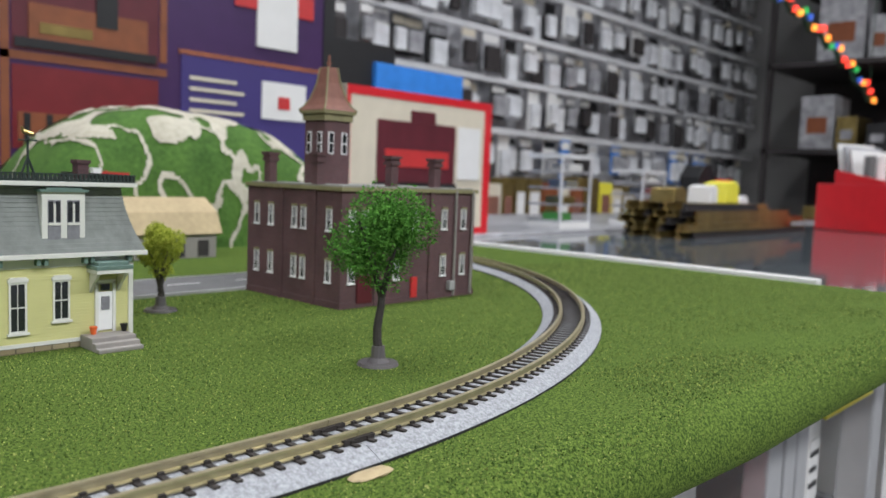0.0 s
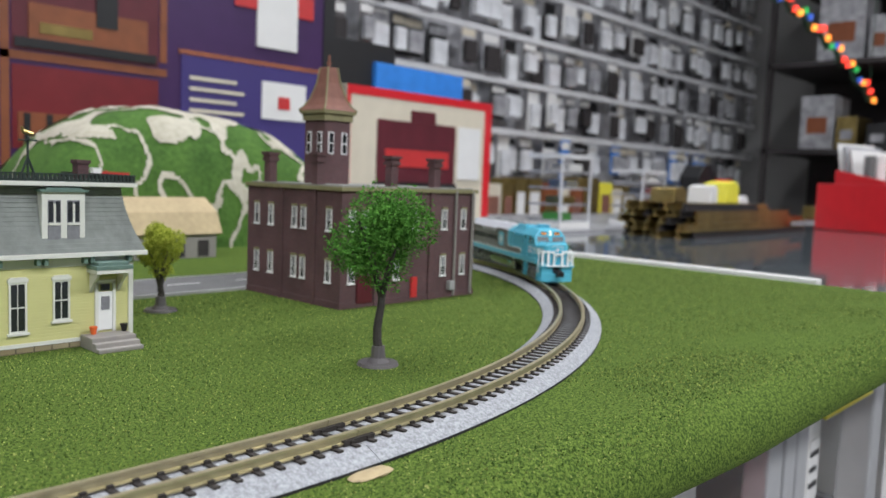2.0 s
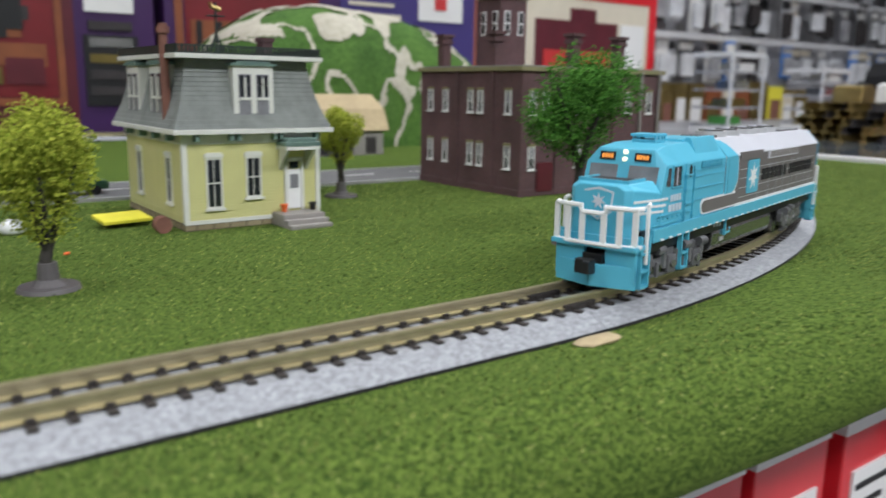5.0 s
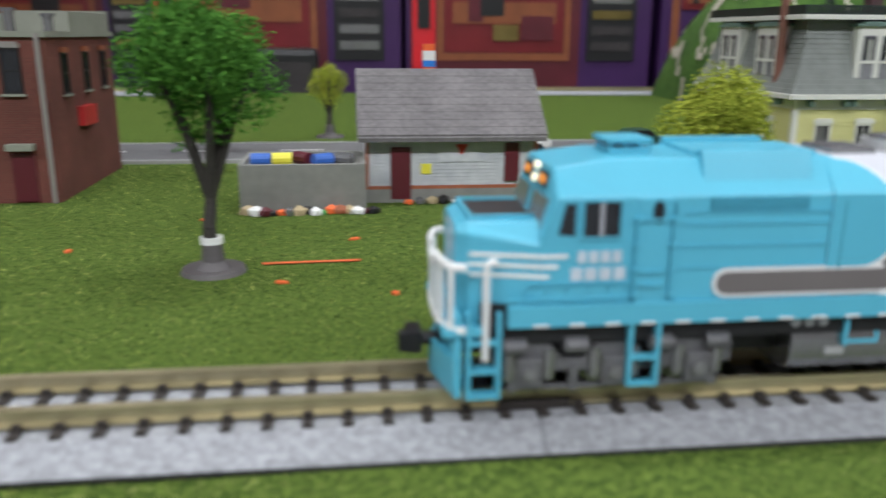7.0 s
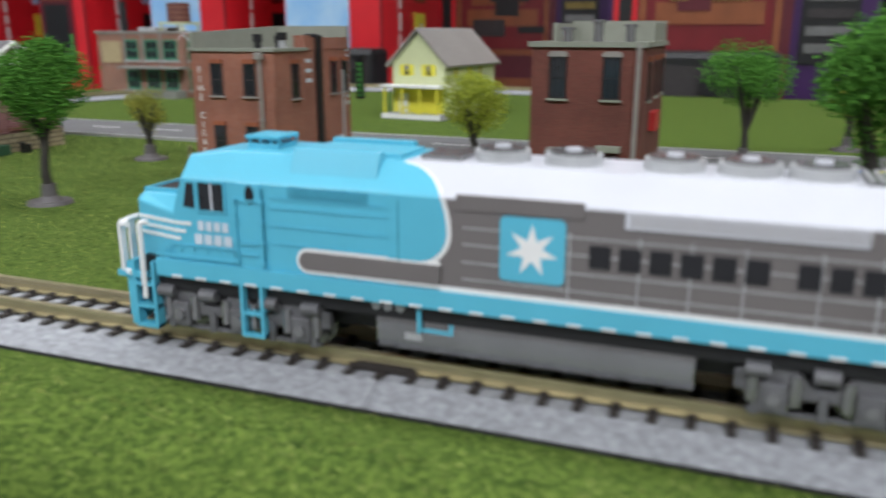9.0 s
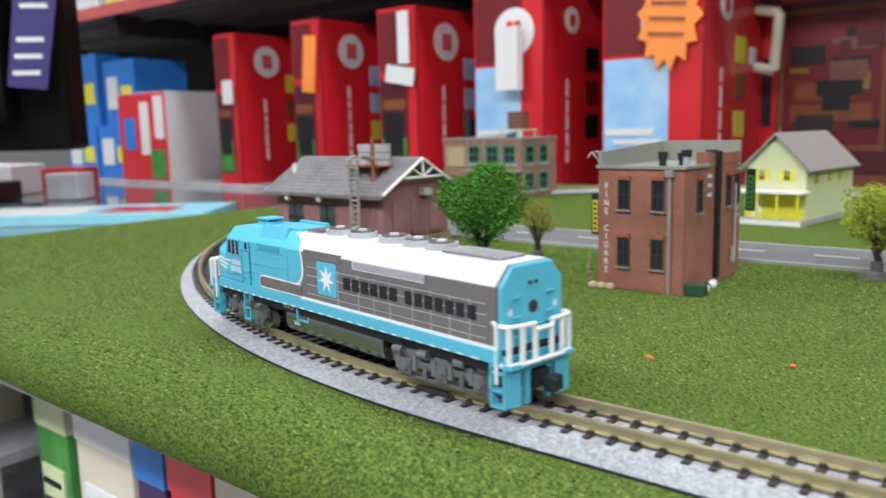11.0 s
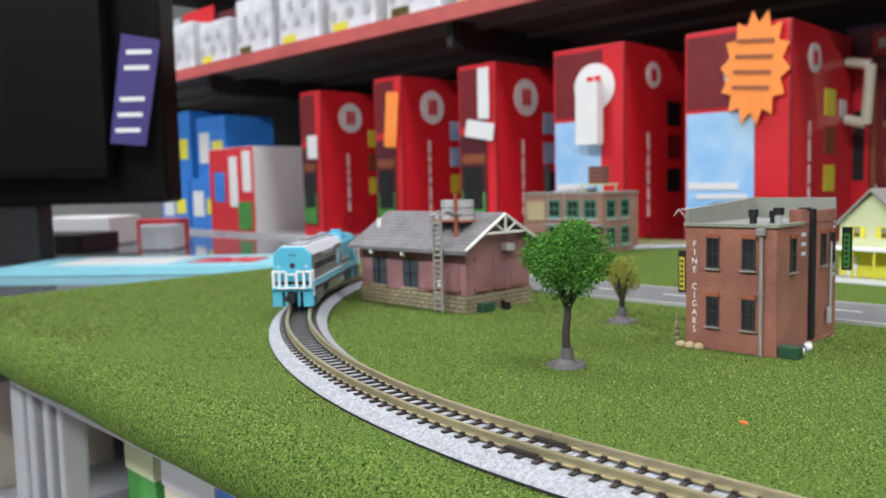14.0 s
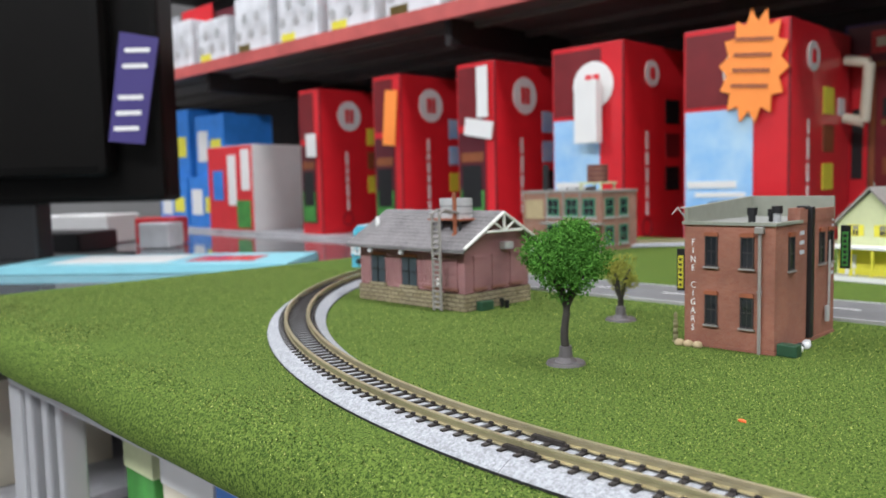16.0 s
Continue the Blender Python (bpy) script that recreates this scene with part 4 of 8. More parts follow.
# seconds and the distance of the locomotive's middle along the track
RUN = [(0.0, -0.5405), (0.5, -0.4960), (1.0, -0.4510), (1.5, -0.4060), (2.0, -0.3610), (2.5, -0.3150), (3.0, -0.2680), (3.2, -0.2490), (4.2, -0.1570), (5.3, -0.0625), (6.2, 0.0102), (6.8, 0.0570),
       (7.6, 0.1185), (8.4, 0.1840), (9.0, 0.2275), (9.4, 0.2575), (10.2, 0.3240), (11.2, 0.4020), (12.3, 0.4883), (13.0, 0.5495), (13.5, 0.5920), (14.0, 0.6310), (14.5, 0.6700), (15.0, 0.7110), (15.5, 0.7510), (16.0, 0.7895)]


def loco_pose(s):
    """The body's pose on the chord between its trucks, and the trucks' turn against it."""
    half = 0.0425
    a, ha = centre(s + half)
    b, hb = centre(s - half)
    mid, d = (a + b) / 2, a - b
    h = math.atan2(d.y, d.x)
    return pose(mid.x, mid.y, 0, 0, 0, math.degrees(h)), [math.degrees((x - h + math.pi) % (2 * math.pi) - math.pi) for x in (ha, hb)]


def motions():
    body, turns = [], [[], []]
    for t, s in RUN:
        m, th = loco_pose(s)
        body.append((t, m))
        for i in (0, 1):
            turns[i].append((t, pose(TRUCKS[i][1], 0, 0, 0, 0, th[i])))
    walk(LOCO, body)
    for i in (0, 1):
        walk(TRUCKS[i][0], turns[i])


# ---- model buildings ----
def face_map(face, w, d):
    """Boxes on a face of a w by d building: a runs along the face, o points out of it."""
    def f(a0, z0, a1, z1, o0, o1):
        if face == "front":
            return (a0, -o1, z0, a1, -o0, z1)
        if face == "back":
            return (a0, d + o0, z0, a1, d + o1, z1)
        if face == "right":
            return (w + o0, a0, z0, w + o1, a1, z1)
        return (-o1, a0, z0, -o0, a1, z1)
    return f


def sash(parent, face, w, d, a, z, ww, hh, frame_mat, arch=False, sill=None, lintel=None, pane=None, curtain=True):
    """A sash window let into a face: dark panes, frame, mid rail, sill and lintel."""
    f = face_map(face, w, d)
    x0, x1, z0, z1 = a - ww / 2, a + ww / 2, z - hh / 2, z + hh / 2
    t = ww * 0.14
    win = quick("window", M["window"] if pane is None else pane, parent, f(x0, z0, x1, z1, -0.0006, 0.00022))
    quick("window_frame", frame_mat, win, f(x0 - t, z0 - t, x0, z1 + t, -0.0002, 0.0006), f(x1, z0 - t, x1 + t, z1 + t, -0.0002, 0.0006), f(x0, z1, x1, z1 + t, -0.0002, 0.0006), f(x0, z0 - t, x1, z0, -0.0002, 0.0006),
          f(x0, z - t * 0.3, x1, z + t * 0.3, 0.0, 0.0004), f(a - t * 0.2, z0, a + t * 0.2, z1, 0.0, 0.0003))
    if curtain:
        quick("curtain", M["curtain"], win, f(x0 + t * 0.2, z + t * 0.3, a - t * 0.4, z1, 0.0, 0.00028), f(a + t * 0.4, z + t * 0.3, x1 - t * 0.2, z1, 0.0, 0.00028))
    if sill:
        quick("sill", sill, win, f(x0 - 2 * t, z0 - 2.2 * t, x1 + 2 * t, z0 - t, -0.0002, 0.0011))
    if lintel:
        quick("lintel", lintel, win, f(x0 - 1.6 * t, z1 + t, x1 + 1.6 * t, z1 + 3 * t, -0.0002, 0.0009), *([f(x0 - 0.6 * t, z1 + 3 * t, x1 + 0.6 * t, z1 + 3.8 * t, -0.0002, 0.0009)] if arch else []))
    return win


def yellow_house():
    w, d = 0.0462, 0.062
    h = thing("mansard_house", "pale yellow model house with a grey slate mansard roof", "house", pose(0.1535, 0.1350, 0))
    bm = bmesh.new()
    box(bm, 0, 0, 0.0022, w, d, 0.0300)
    wall = part("wall", bm, M["yellow_siding"], h, "pale yellow clapboard wall")
    for face, ln in (("front", w), ("left", d), ("right", d)):
        f = face_map(face, w, d)
        for i in range(24):
            z = 0.0036 + i * 0.00103
            quick("clapboard", M["yellow_siding"], wall, f(0.0008, z, ln - 0.0008, z + 0.00085, -0.0002, 0.00016))
    quick("foundation", M["stone"], h, (-0.0004, -0.0004, 0, w + 0.0004, d, 0.0022), label="stone block foundation")
    quick("corner_board", M["trim_white"], h, (-0.0006, -0.0006, 0.0022, 0.0010, 0.0010, 0.0300), label="cream corner board")
    quick("corner_board", M["trim_white"], h, (w - 0.0010, -0.0006, 0.0022, w + 0.0006, 0.0010, 0.0300), label="cream corner board")
    quick("water_table", M["trim_white"], h, (-0.0005, -0.0007, 0.0020, w + 0.0005, 0.0, 0.0032), label="cream base board")
    quick("frieze", M["trim_white"], h, (-0.0007, -0.0007, 0.0272, w + 0.0007, d, 0.0302), label="cream frieze")
    for a in (0.003, 0.0142, 0.0165, 0.0290, 0.0312, 0.0440):
        quick("bracket", M["green_trim"], h, (a, -0.0032, 0.0282, a + 0.0012, -0.0007, 0.0304))
    for a in (0.006, 0.02, 0.034, 0.05):
        quick("bracket", M["green_trim"], h, (-0.0032, a, 0.0282, -0.0007, a + 0.0012, 0.0304))
    ev = quick("eave", M["trim_white"], h, (-0.0042, -0.0042, 0.0304, w + 0.0042, d + 0.003, 0.0319), label="white projecting eave", bevel=0.0002)
    # mansard with slate courses
    bm = bmesh.new()
    n = 15
    rings = []
    for i in range(n + 1):
        t = i / n
        z = 0.0319 + 0.0218 * t
        o = 0.0036 * (1 - t) ** 2.2 - 0.0024 * t
        rings.append((o, z))
    loops = []
    for (o0, z0), (o1, z1) in zip(rings, rings[1:]):
        for o, z in ((o0, z0 + 0.0001), (o0 - 0.0005, z1)):
            loops.append([bm.verts.new(p) for p in ((-o, -o, z), (w + o, -o, z), (w + o, d + o, z), (-o, d + o, z))])
    for a, b in zip(loops, loops[1:]):
        for k in range(4):
            bm.faces.new((a[k], a[(k + 1) % 4], b[(k + 1) % 4], b[k]))
    bm.faces.new(loops[0][::-1])
    bm.faces.new(loops[-1])
    roof = part("mansard_roof", bm, M["slate"], h, "grey slate mansard roof in courses")
    quick("cornice", M["trim_white"], h, (-0.0016, -0.0016, 0.0535, w + 0.0016, d, 0.0549), label="white upper cornice", bevel=0.0001)
    quick("roof_deck", M["cresting"], h, (0.001, 0.001, 0.0549, w - 0.001, d - 0.002, 0.0556), label="dark flat roof")
    cr = quick("cresting", M["cresting"], h, (-0.0012, -0.0012, 0.0549, w + 0.0012, -0.0006, 0.0554), (-0.0012, -0.0012, 0.0572, w + 0.0012, -0.0006, 0.0576), (-0.0012, -0.0006, 0.0549, -0.0006, d, 0.0576), (w + 0.0006, -0.0006, 0.0549, w + 0.0012, d, 0.0576), label="black-green roof cresting")
    for i in range(36):
        a = -0.001 + i * (w + 0.0016) / 36
        quick("cresting_bar", M["cresting"], cr, (a, -0.0012, 0.0554, a + 0.0008, -0.0006, 0.0572))
    for face, spots in (("front", (0.0231,)), ("left", (0.018, 0.044)), ("right", (0.02, 0.042))):
        f = face_map(face, w, d)
        for a in spots:
            dm = quick("dormer", M["trim_white"], h, f(a - 0.0068, 0.0325, a + 0.0068, 0.0518, -0.004, 0.0016), label="white dormer with paired arched windows", bevel=0.0002)
            quick("dormer_cap", M["green_trim"], dm, f(a - 0.0076, 0.0516, a + 0.0076, 0.0524, -0.003, 0.0024), f(a - 0.0056, 0.0524, a + 0.0056, 0.0530, -0.003, 0.0022))
            for k in (-1, 1):
                c = a + k * 0.0030
                pn = quick("pane", M["curtain"], dm, f(c - 0.0020, 0.0345, c + 0.0020, 0.0410, 0.001, 0.0018), f(c - 0.0020, 0.0416, c + 0.0020, 0.0490, 0.001, 0.0018))
                quick("muntin", M["trim_white"], pn, f(c - 0.0003, 0.0416, c + 0.0003, 0.0478, 0.0014, 0.0022), f(c - 0.0018, 0.0409, c + 0.0018, 0.0417, 0.0014, 0.0022))
                quick("upper_glass", M["window"], pn, f(c - 0.0018, 0.0420, c - 0.0004, 0.0486, 0.0016, 0.0019), f(c + 0.0004, 0.0420, c + 0.0018, 0.0486, 0.0016, 0.0019))
    for a, z, hh in ((0.0094, 0.0148, 0.0150), (0.0227, 0.0162, 0.0122)):
        sash(h, "front", w, d, a, z, 0.0042, hh, M["trim_white"], True, M["trim_white"], M["trim_white"], curtain=False)
    for a in (0.014, 0.046):
        sash(h, "left", w, d, a, 0.0150, 0.0042, 0.0140, M["trim_white"], True, M["trim_white"], M["trim_white"], curtain=False)
    # door, hood and steps
    dr = quick("door", M["white"], h, (0.0345, -0.0007, 0.0048, 0.0395, 0.0, 0.0180), label="white panelled front door", bevel=0.0002)
    quick("door_glass", M["curtain"], dr, (0.0356, -0.0010, 0.0118, 0.0384, -0.0006, 0.0164))
    quick("transom", M["window"], dr, (0.0355, -0.0008, 0.0184, 0.0385, -0.0003, 0.0206))
    quick("door_frame", M["trim_white"], dr, (0.0335, -0.0010, 0.0040, 0.0345, 0, 0.0215), (0.0395, -0.0010, 0.0040, 0.0405, 0, 0.0215), (0.0335, -0.0010, 0.0208, 0.0405, 0, 0.0220))
    hd = quick("door_hood", M["green_trim"], h, (0.0308, -0.0085, 0.0262, 0.0432, 0.0, 0.0276), (0.0318, -0.0075, 0.0276, 0.0422, 0.0, 0.0288), label="green-grey door hood on brackets", bevel=0.0002)
    quick("hood_edge", M["trim_white"], hd, (0.0310, -0.0083, 0.0250, 0.0430, 0.0, 0.0262))
    for a in (0.0318, 0.0412):
        bm = bmesh.new()
        prism(bm, [(-0.0003, 0.0180), (-0.0003, 0.0250), (-0.0070, 0.0250), (-0.0056, 0.0236), (-0.0022, 0.0205)], "x", a, a + 0.0010)
        part("hood_bracket", bm, M["trim_white"], hd)
    st = quick("front_steps", M["downpipe"], h, (0.0285, -0.0100, 0.0, 0.0435, -0.0008, 0.0042), (0.0285, -0.0130, 0.0, 0.0435, -0.0100, 0.0028), (0.0285, -0.0155, 0.0, 0.0435, -0.0130, 0.0014), label="blue-grey painted steps", bevel=0.0003)
    rod("stove_pipe", M["roof_brown"], h, ((-0.0012, 0.010, 0.0319), (-0.0012, 0.010, 0.0640), 0.0014), ((-0.0012, 0.010, 0.0610), (-0.0012, 0.010, 0.0630), 0.0020), n=12, label="brown chimney pipe")
    quick("chimney", M["brick_dark"], h, (0.0405, 0.030, 0.0550, 0.0445, 0.035, 0.0620), (0.0400, 0.0295, 0.0610, 0.0450, 0.0355, 0.0624), label="maroon brick chimney")
    vn = rod("weather_vane", M["cresting"], h, ((0.0205, 0.022, 0.0556), (0.0205, 0.022, 0.0725), 0.0004), ((0.0175, 0.022, 0.0682), (0.0235, 0.022, 0.0682), 0.0003), ((0.0180, 0.022, 0.0556), (0.0205, 0.022, 0.0625), 0.0004), ((0.0230, 0.022, 0.0556), (0.0205, 0.022, 0.0625), 0.0004), ((0.0205, 0.0205, 0.0682), (0.0205, 0.0235, 0.0682), 0.0003), n=6, label="black weather vane")
    rod("vane_bird", M["brass"], vn, ((0.0190, 0.022, 0.0712), (0.0222, 0.022, 0.0702), 0.0008), ((0.0192, 0.022, 0.0708), (0.0187, 0.022, 0.0726), 0.0005), n=8, label="small brass vane figure")
    return h


def flower_pot(x, y, z, mat, label):
    bm = bmesh.new()
    cyl(bm, (0, 0, 0), (0, 0, 0.0022), 0.0008, 0.0012, n=10)
    cyl(bm, (0, 0, 0.0021), (0, 0, 0.0026), 0.0013, 0.0013, n=10)
    solid("flower_pot", bm, mat, label, "pot", m=pose(x, y, z))


def courthouse():
    w, d, top = 0.0900, 0.0740, 0.0545
    h = thing("brick_courthouse", "maroon brick model town hall with a clock-tower roof", "town hall", pose(0.2998, 0.1425, 0))
    bm = bmesh.new()
    box(bm, 0, 0, 0.0, w, d, top)
    part("wall", bm, M["brick_dark"], h, "maroon brick wall")
    quick("base_course", M["brick_dark"], h, (-0.0005, -0.0005, 0, w + 0.0005, d, 0.0030))
    cn = quick("cornice", M["olive"], h, (-0.0012, -0.0012, top - 0.0012, w + 0.0012, d + 0.001, top + 0.0006), label="olive brown cornice")
    quick("flat_roof", M["rooftar"], h, (0.001, 0.001, top + 0.0006, w - 0.001, d - 0.001, top + 0.0012))
    bm = bmesh.new()
    for face, cols in (("left", (0.0085, 0.0275, 0.0345, 0.0535, 0.0655)), ("front", (0.006, 0.0135, 0.034, 0.046, 0.0665, 0.0810))):
        for a in cols:
            for z in (0.0165, 0.0400):
                if face == "front" and z < 0.02 and a in (0.0135, 0.046):
                    continue
                sash(h, face, w, d, a, z, 0.0029, 0.0092, M["white"], True, M["white"], M["olive"], curtain=True)
        f = face_map(face, w, d)
        for a in ((0.019, 0.0445) if face == "left" else (0.021, 0.057)):
            quick("pilaster", M["brick_dark"], h, f(a - 0.0012, 0.0, a + 0.0012, top - 0.001, 0.0, 0.0010))
    dr = quick("front_door", M["cardmaroon"], h, (0.0095, -0.0010, 0.002, 0.0185, 0.0, 0.0145), label="dark red double door", bevel=0.0002)
    dr = quick("front_door", M["red"], h, (0.0440, -0.0010, 0.002, 0.0480, 0.0, 0.0120), label="red side door", bevel=0.0002)
    for a in (0.0745, 0.0875):
        rod("downpipe", M["downpipe"], h, ((a, -0.0009, 0.001), (a, -0.0009, top), 0.0007), label="grey downpipe")
    quick("meter_box", M["kerb"], h, (0.0700, -0.0026, 0.004, 0.0740, 0.0, 0.0085), bevel=0.0003)
    for x, y in ((0.0035, 0.060), (0.0035, 0.022), (0.0370, 0.008), (0.0690, 0.010)):
        quick("chimney", M["brick_dark"], h, (x - 0.0022, y - 0.0022, top, x + 0.0022, y + 0.0022, 0.0660), (x - 0.0030, y - 0.0030, 0.0660, x + 0.0030, y + 0.0030, 0.0674), (x - 0.0026, y - 0.0026, 0.0674, x + 0.0026, y + 0.0026, 0.0690), (x - 0.0034, y - 0.0034, 0.0690, x + 0.0034, y + 0.0034, 0.0704), label="maroon brick chimney")
    # tower
    tx, ty, s = 0.0290, 0.0480, 0.0080
    tw = quick("tower", M["brick_dark"], h, (tx - s, ty - s, top, tx + s, ty + s, 0.0905), label="maroon brick tower")
    quick("tower_cornice", M["olive"], tw, (tx - s - 0.001, ty - s - 0.001, 0.0870, tx + s + 0.001, ty + s + 0.001, 0.0905), (tx - s - 0.0022, ty - s - 0.0022, 0.0905, tx + s + 0.0022, ty + s + 0.0022, 0.0922))
    for k in (-1, 1):
        for nm, b in (("window", (tx + k * 0.0042 - 0.0017, ty - s - 0.0004, 0.0705, tx + k * 0.0042 + 0.0017, ty - s + 0.0002, 0.0815)), ("window", (tx - s - 0.0004, ty + k * 0.0042 - 0.0017, 0.0705, tx - s + 0.0002, ty + k * 0.0042 + 0.0017, 0.0815))):
            wn = quick(nm, M["white"], tw, b)
            g = 0.0006
            x0, y0, z0, x1, y1, z1 = b
            if x1 - x0 > y1 - y0:
                quick("pane", M["window"], wn, (x0 + g, y0 - 0.0002, z0 + g, x1 - g, y0, 0.0755), (x0 + g, y0 - 0.0002, 0.0762, x1 - g, y0, z1 - g))
            else:
                quick("pane", M["window"], wn, (x0 - 0.0002, y0 + g, z0 + g, x0, y1 - g, 0.0755), (x0 - 0.0002, y0 + g, 0.0762, x0, y1 - g, z1 - g))
    bm = bmesh.new()
    prof = [(s + 0.0024, 0.0922), (s + 0.0004, 0.0945), (s - 0.0016, 0.0985), (s - 0.0038, 0.1060), (s - 0.0048, 0.1130), (s - 0.0050, 0.1138)]
    rings = [[bm.verts.new((tx + sx * o, ty + sy * o, z)) for sx, sy in ((-1, -1), (1, -1), (1, 1), (-1, 1))] for o, z in prof]
    for a, b in zip(rings, rings[1:]):
        for k in range(4):
            bm.faces.new((a[k], a[(k + 1) % 4], b[(k + 1) % 4], b[k]))
    bm.faces.new(rings[0][::-1])
    bm.faces.new(rings[-1])
    rf = part("tower_roof", bm, M["roof_brown"], tw, "red-brown curved tower roof")
    for sx, sy in ((-1, -1), (1, -1), (-1, 1), (1, 1)):
        rod("hip_trim", M["olive"], tw, *[((tx + sx * a[0], ty + sy * a[0], a[1]), (tx + sx * b[0], ty + sy * b[0], b[1]), 0.0005) for a, b in zip(prof, prof[1:])], n=6, label="gold-brown hip trim")
    rod("finial", M["roof_brown"], tw, ((tx, ty, 0.1138), (tx, ty, 0.1200), 0.0006), ((tx, ty, 0.1155), (tx, ty, 0.1165), 0.0012), n=8)
    return h


def gable(bm, x0, x1, y0, y1, ze, zr, over, t):
    """A pitched roof with its ridge along x."""
    ym = (y0 + y1) / 2
    k = (zr - ze) / (ym - y0)
    pts = [(y0 - over, ze - over * k), (ym, zr), (y1 + over, ze - over * k), (y1 + over, ze - over * k - t), (ym, zr - t), (y0 - over, ze - over * k - t)]
    prism(bm, pts, "x", x0, x1)


def shack():
    w, d = 0.0505, 0.040
    h = thing("roadside_store", "white clapboard model store with a grey shingle roof", "store", pose(0.0240, 0.1383, 0))
    bm = bmesh.new()
    prism(bm, [(0, 0), (d, 0), (d, 0.0225), (d / 2, 0.0362), (0, 0.0225)], "x", 0, w)
    wl = part("wall", bm, M["worn_white"], h, "weathered white clapboard wall")
    f = face_map("front", w, d)
    for i in range(17):
        quick("clapboard", M["worn_white"], wl, f(0.0005, 0.0045 + i * 0.00105, w - 0.0005, 0.0054 + i * 0.00105, 0.0, 0.00018))
    quick("plinth", M["rooftar"], h, (-0.0005, -0.0006, 0, w + 0.0005, d, 0.0040), label="grey plinth")
    bm = bmesh.new()
    gable(bm, -0.0025, w + 0.0025, 0, d, 0.0230, 0.0380, 0.0045, 0.0012)
    rf = part("roof", bm, M["shingle"], h, "weathered grey shingle roof")
    for k in range(9):
        bm = bmesh.new()
        y = -0.0040 + k * 0.0026
        z = 0.0230 + (0.0150 / 0.020) * y
        prism(bm, [(y, z - 0.0002), (y + 0.0030, z + 0.0024), (y + 0.0030, z + 0.0026), (y, z + 0.0005)], "x", -0.0026, w + 0.0026)
        part("shingle_course", bm, M["shingle"], rf)
    for a, b in ((0.0070, 0.0130), (0.0410, 0.0455)):
        quick("door", M["cardmaroon"], h, f(a, 0.0010 if a < 0.02 else 0.0060, b, 0.0165 if a < 0.02 else 0.0175, 0.0, 0.0008), label="dark red door", bevel=0.0002)
    quick("base_trim", M["rust"], h, f(0.0, 0.0040, 0.0070, 0.0050, 0, 0.0006), f(0.013, 0.0040, w, 0.0050, 0, 0.0006), f(-0.0003, 0.004, 0.0006, 0.0225, 0, 0.0005), f(w - 0.0006, 0.004, w + 0.0003, 0.0225, 0, 0.0005), label="rusty red trim boards")
    sg = quick("wall_sign", M["worn_white"], h, f(0.0215, 0.0120, 0.0345, 0.0180, 0.0002, 0.0005), label="white sign with a red mark")
    bm = bmesh.new()
    prism(bm, [(0.0262, 0.0172), (0.0300, 0.0172), (0.0281, 0.0140)], "y", -0.0008, -0.0004)
    part("sign_mark", bm, M["red"], sg)
    quick("poster", M["yellow"], h, f(0.0160, 0.0085, 0.0190, 0.0115, 0.0002, 0.0005))
    lp = quick("chimney", M["orange"], h, (0.0190, 0.024, 0.034, 0.0225, 0.0275, 0.0455), label="orange and white roof lamp")
    quick("chimney_band", M["cardblue"], lp, (0.0188, 0.0238, 0.0385, 0.0227, 0.0277, 0.0405))
    quick("chimney_cap", M["white"], lp, (0.0188, 0.0238, 0.0405, 0.0227, 0.0277, 0.0435))
    return h


def yard():
    b = thing("junk_bin", "grey concrete scrap bin beside the store", "bin", pose(-0.0115, 0.1265, 0))
    quick("front_panel", M["rooftar"], b, (0, 0, 0, 0.0350, 0.0012, 0.0135), bevel=0.0002)
    quick("back_panel", M["rooftar"], b, (0, 0.0250, 0, 0.0350, 0.0262, 0.0135), bevel=0.0002)
    quick("side_panel", M["rooftar"], b, (0, 0.0012, 0, 0.0012, 0.0250, 0.0135))
    quick("side_panel", M["rooftar"], b, (0.0338, 0.0012, 0, 0.0350, 0.0250, 0.0135))
    quick("bin_floor", M["rooftar"], b, (0.0012, 0.0012, 0.0, 0.0338, 0.0250, 0.0118))
    rnd = random.Random(3)
    kinds = (("blue", "blue scrap barrel"), ("yellow", "yellow scrap drum"), ("cardmaroon", "rusty red scrap drum"), ("blue", "blue scrap barrel"), ("steel", "grey scrap drum"))
    for k, (mt, lb) in enumerate(kinds):
        bm = bmesh.new()
        cyl(bm, (0, -0.0028, 0.0019), (0, 0.0028, 0.0019), 0.0019, n=12)
        solid("scrap_drum", bm, M[mt], lb + " lying in the bin", "drum", group="scrap drums", m=pose(-0.0060 + k * 0.0058, 0.136 + rnd.uniform(-0.003, 0.003), 0.0118, 0, 0, rnd.uniform(40, 130)), smooth=False)
    colours = ("tan", "white", "cardmaroon", "black", "orange", "steel", "tan", "black", "white", "greenprint", "orange", "rust")
    for k in range(22):
        bm = bmesh.new()
        s = rnd.uniform(0.0010, 0.0022)
        bmesh.ops.create_icosphere(bm, subdivisions=1, radius=s)
        for v in bm.verts:
            v.co.x *= rnd.uniform(0.8, 1.5)
            v.co.z = max(v.co.z * rnd.uniform(0.6, 1.1), -s * 0.45)
        x = -0.009 + k * 0.0023 if k < 16 else 0.036 + (k - 16) * 0.0035
        y = 0.1235 + rnd.uniform(-0.0012, 0.001) if k < 16 else 0.1355 + rnd.uniform(-0.001, 0.0005)
        solid("scrap_heap", bm, M[colours[k % 12]], "small heap of mixed scrap on the grass", "scrap", group="scrap heaps", m=pose(x, y, s * 0.45))


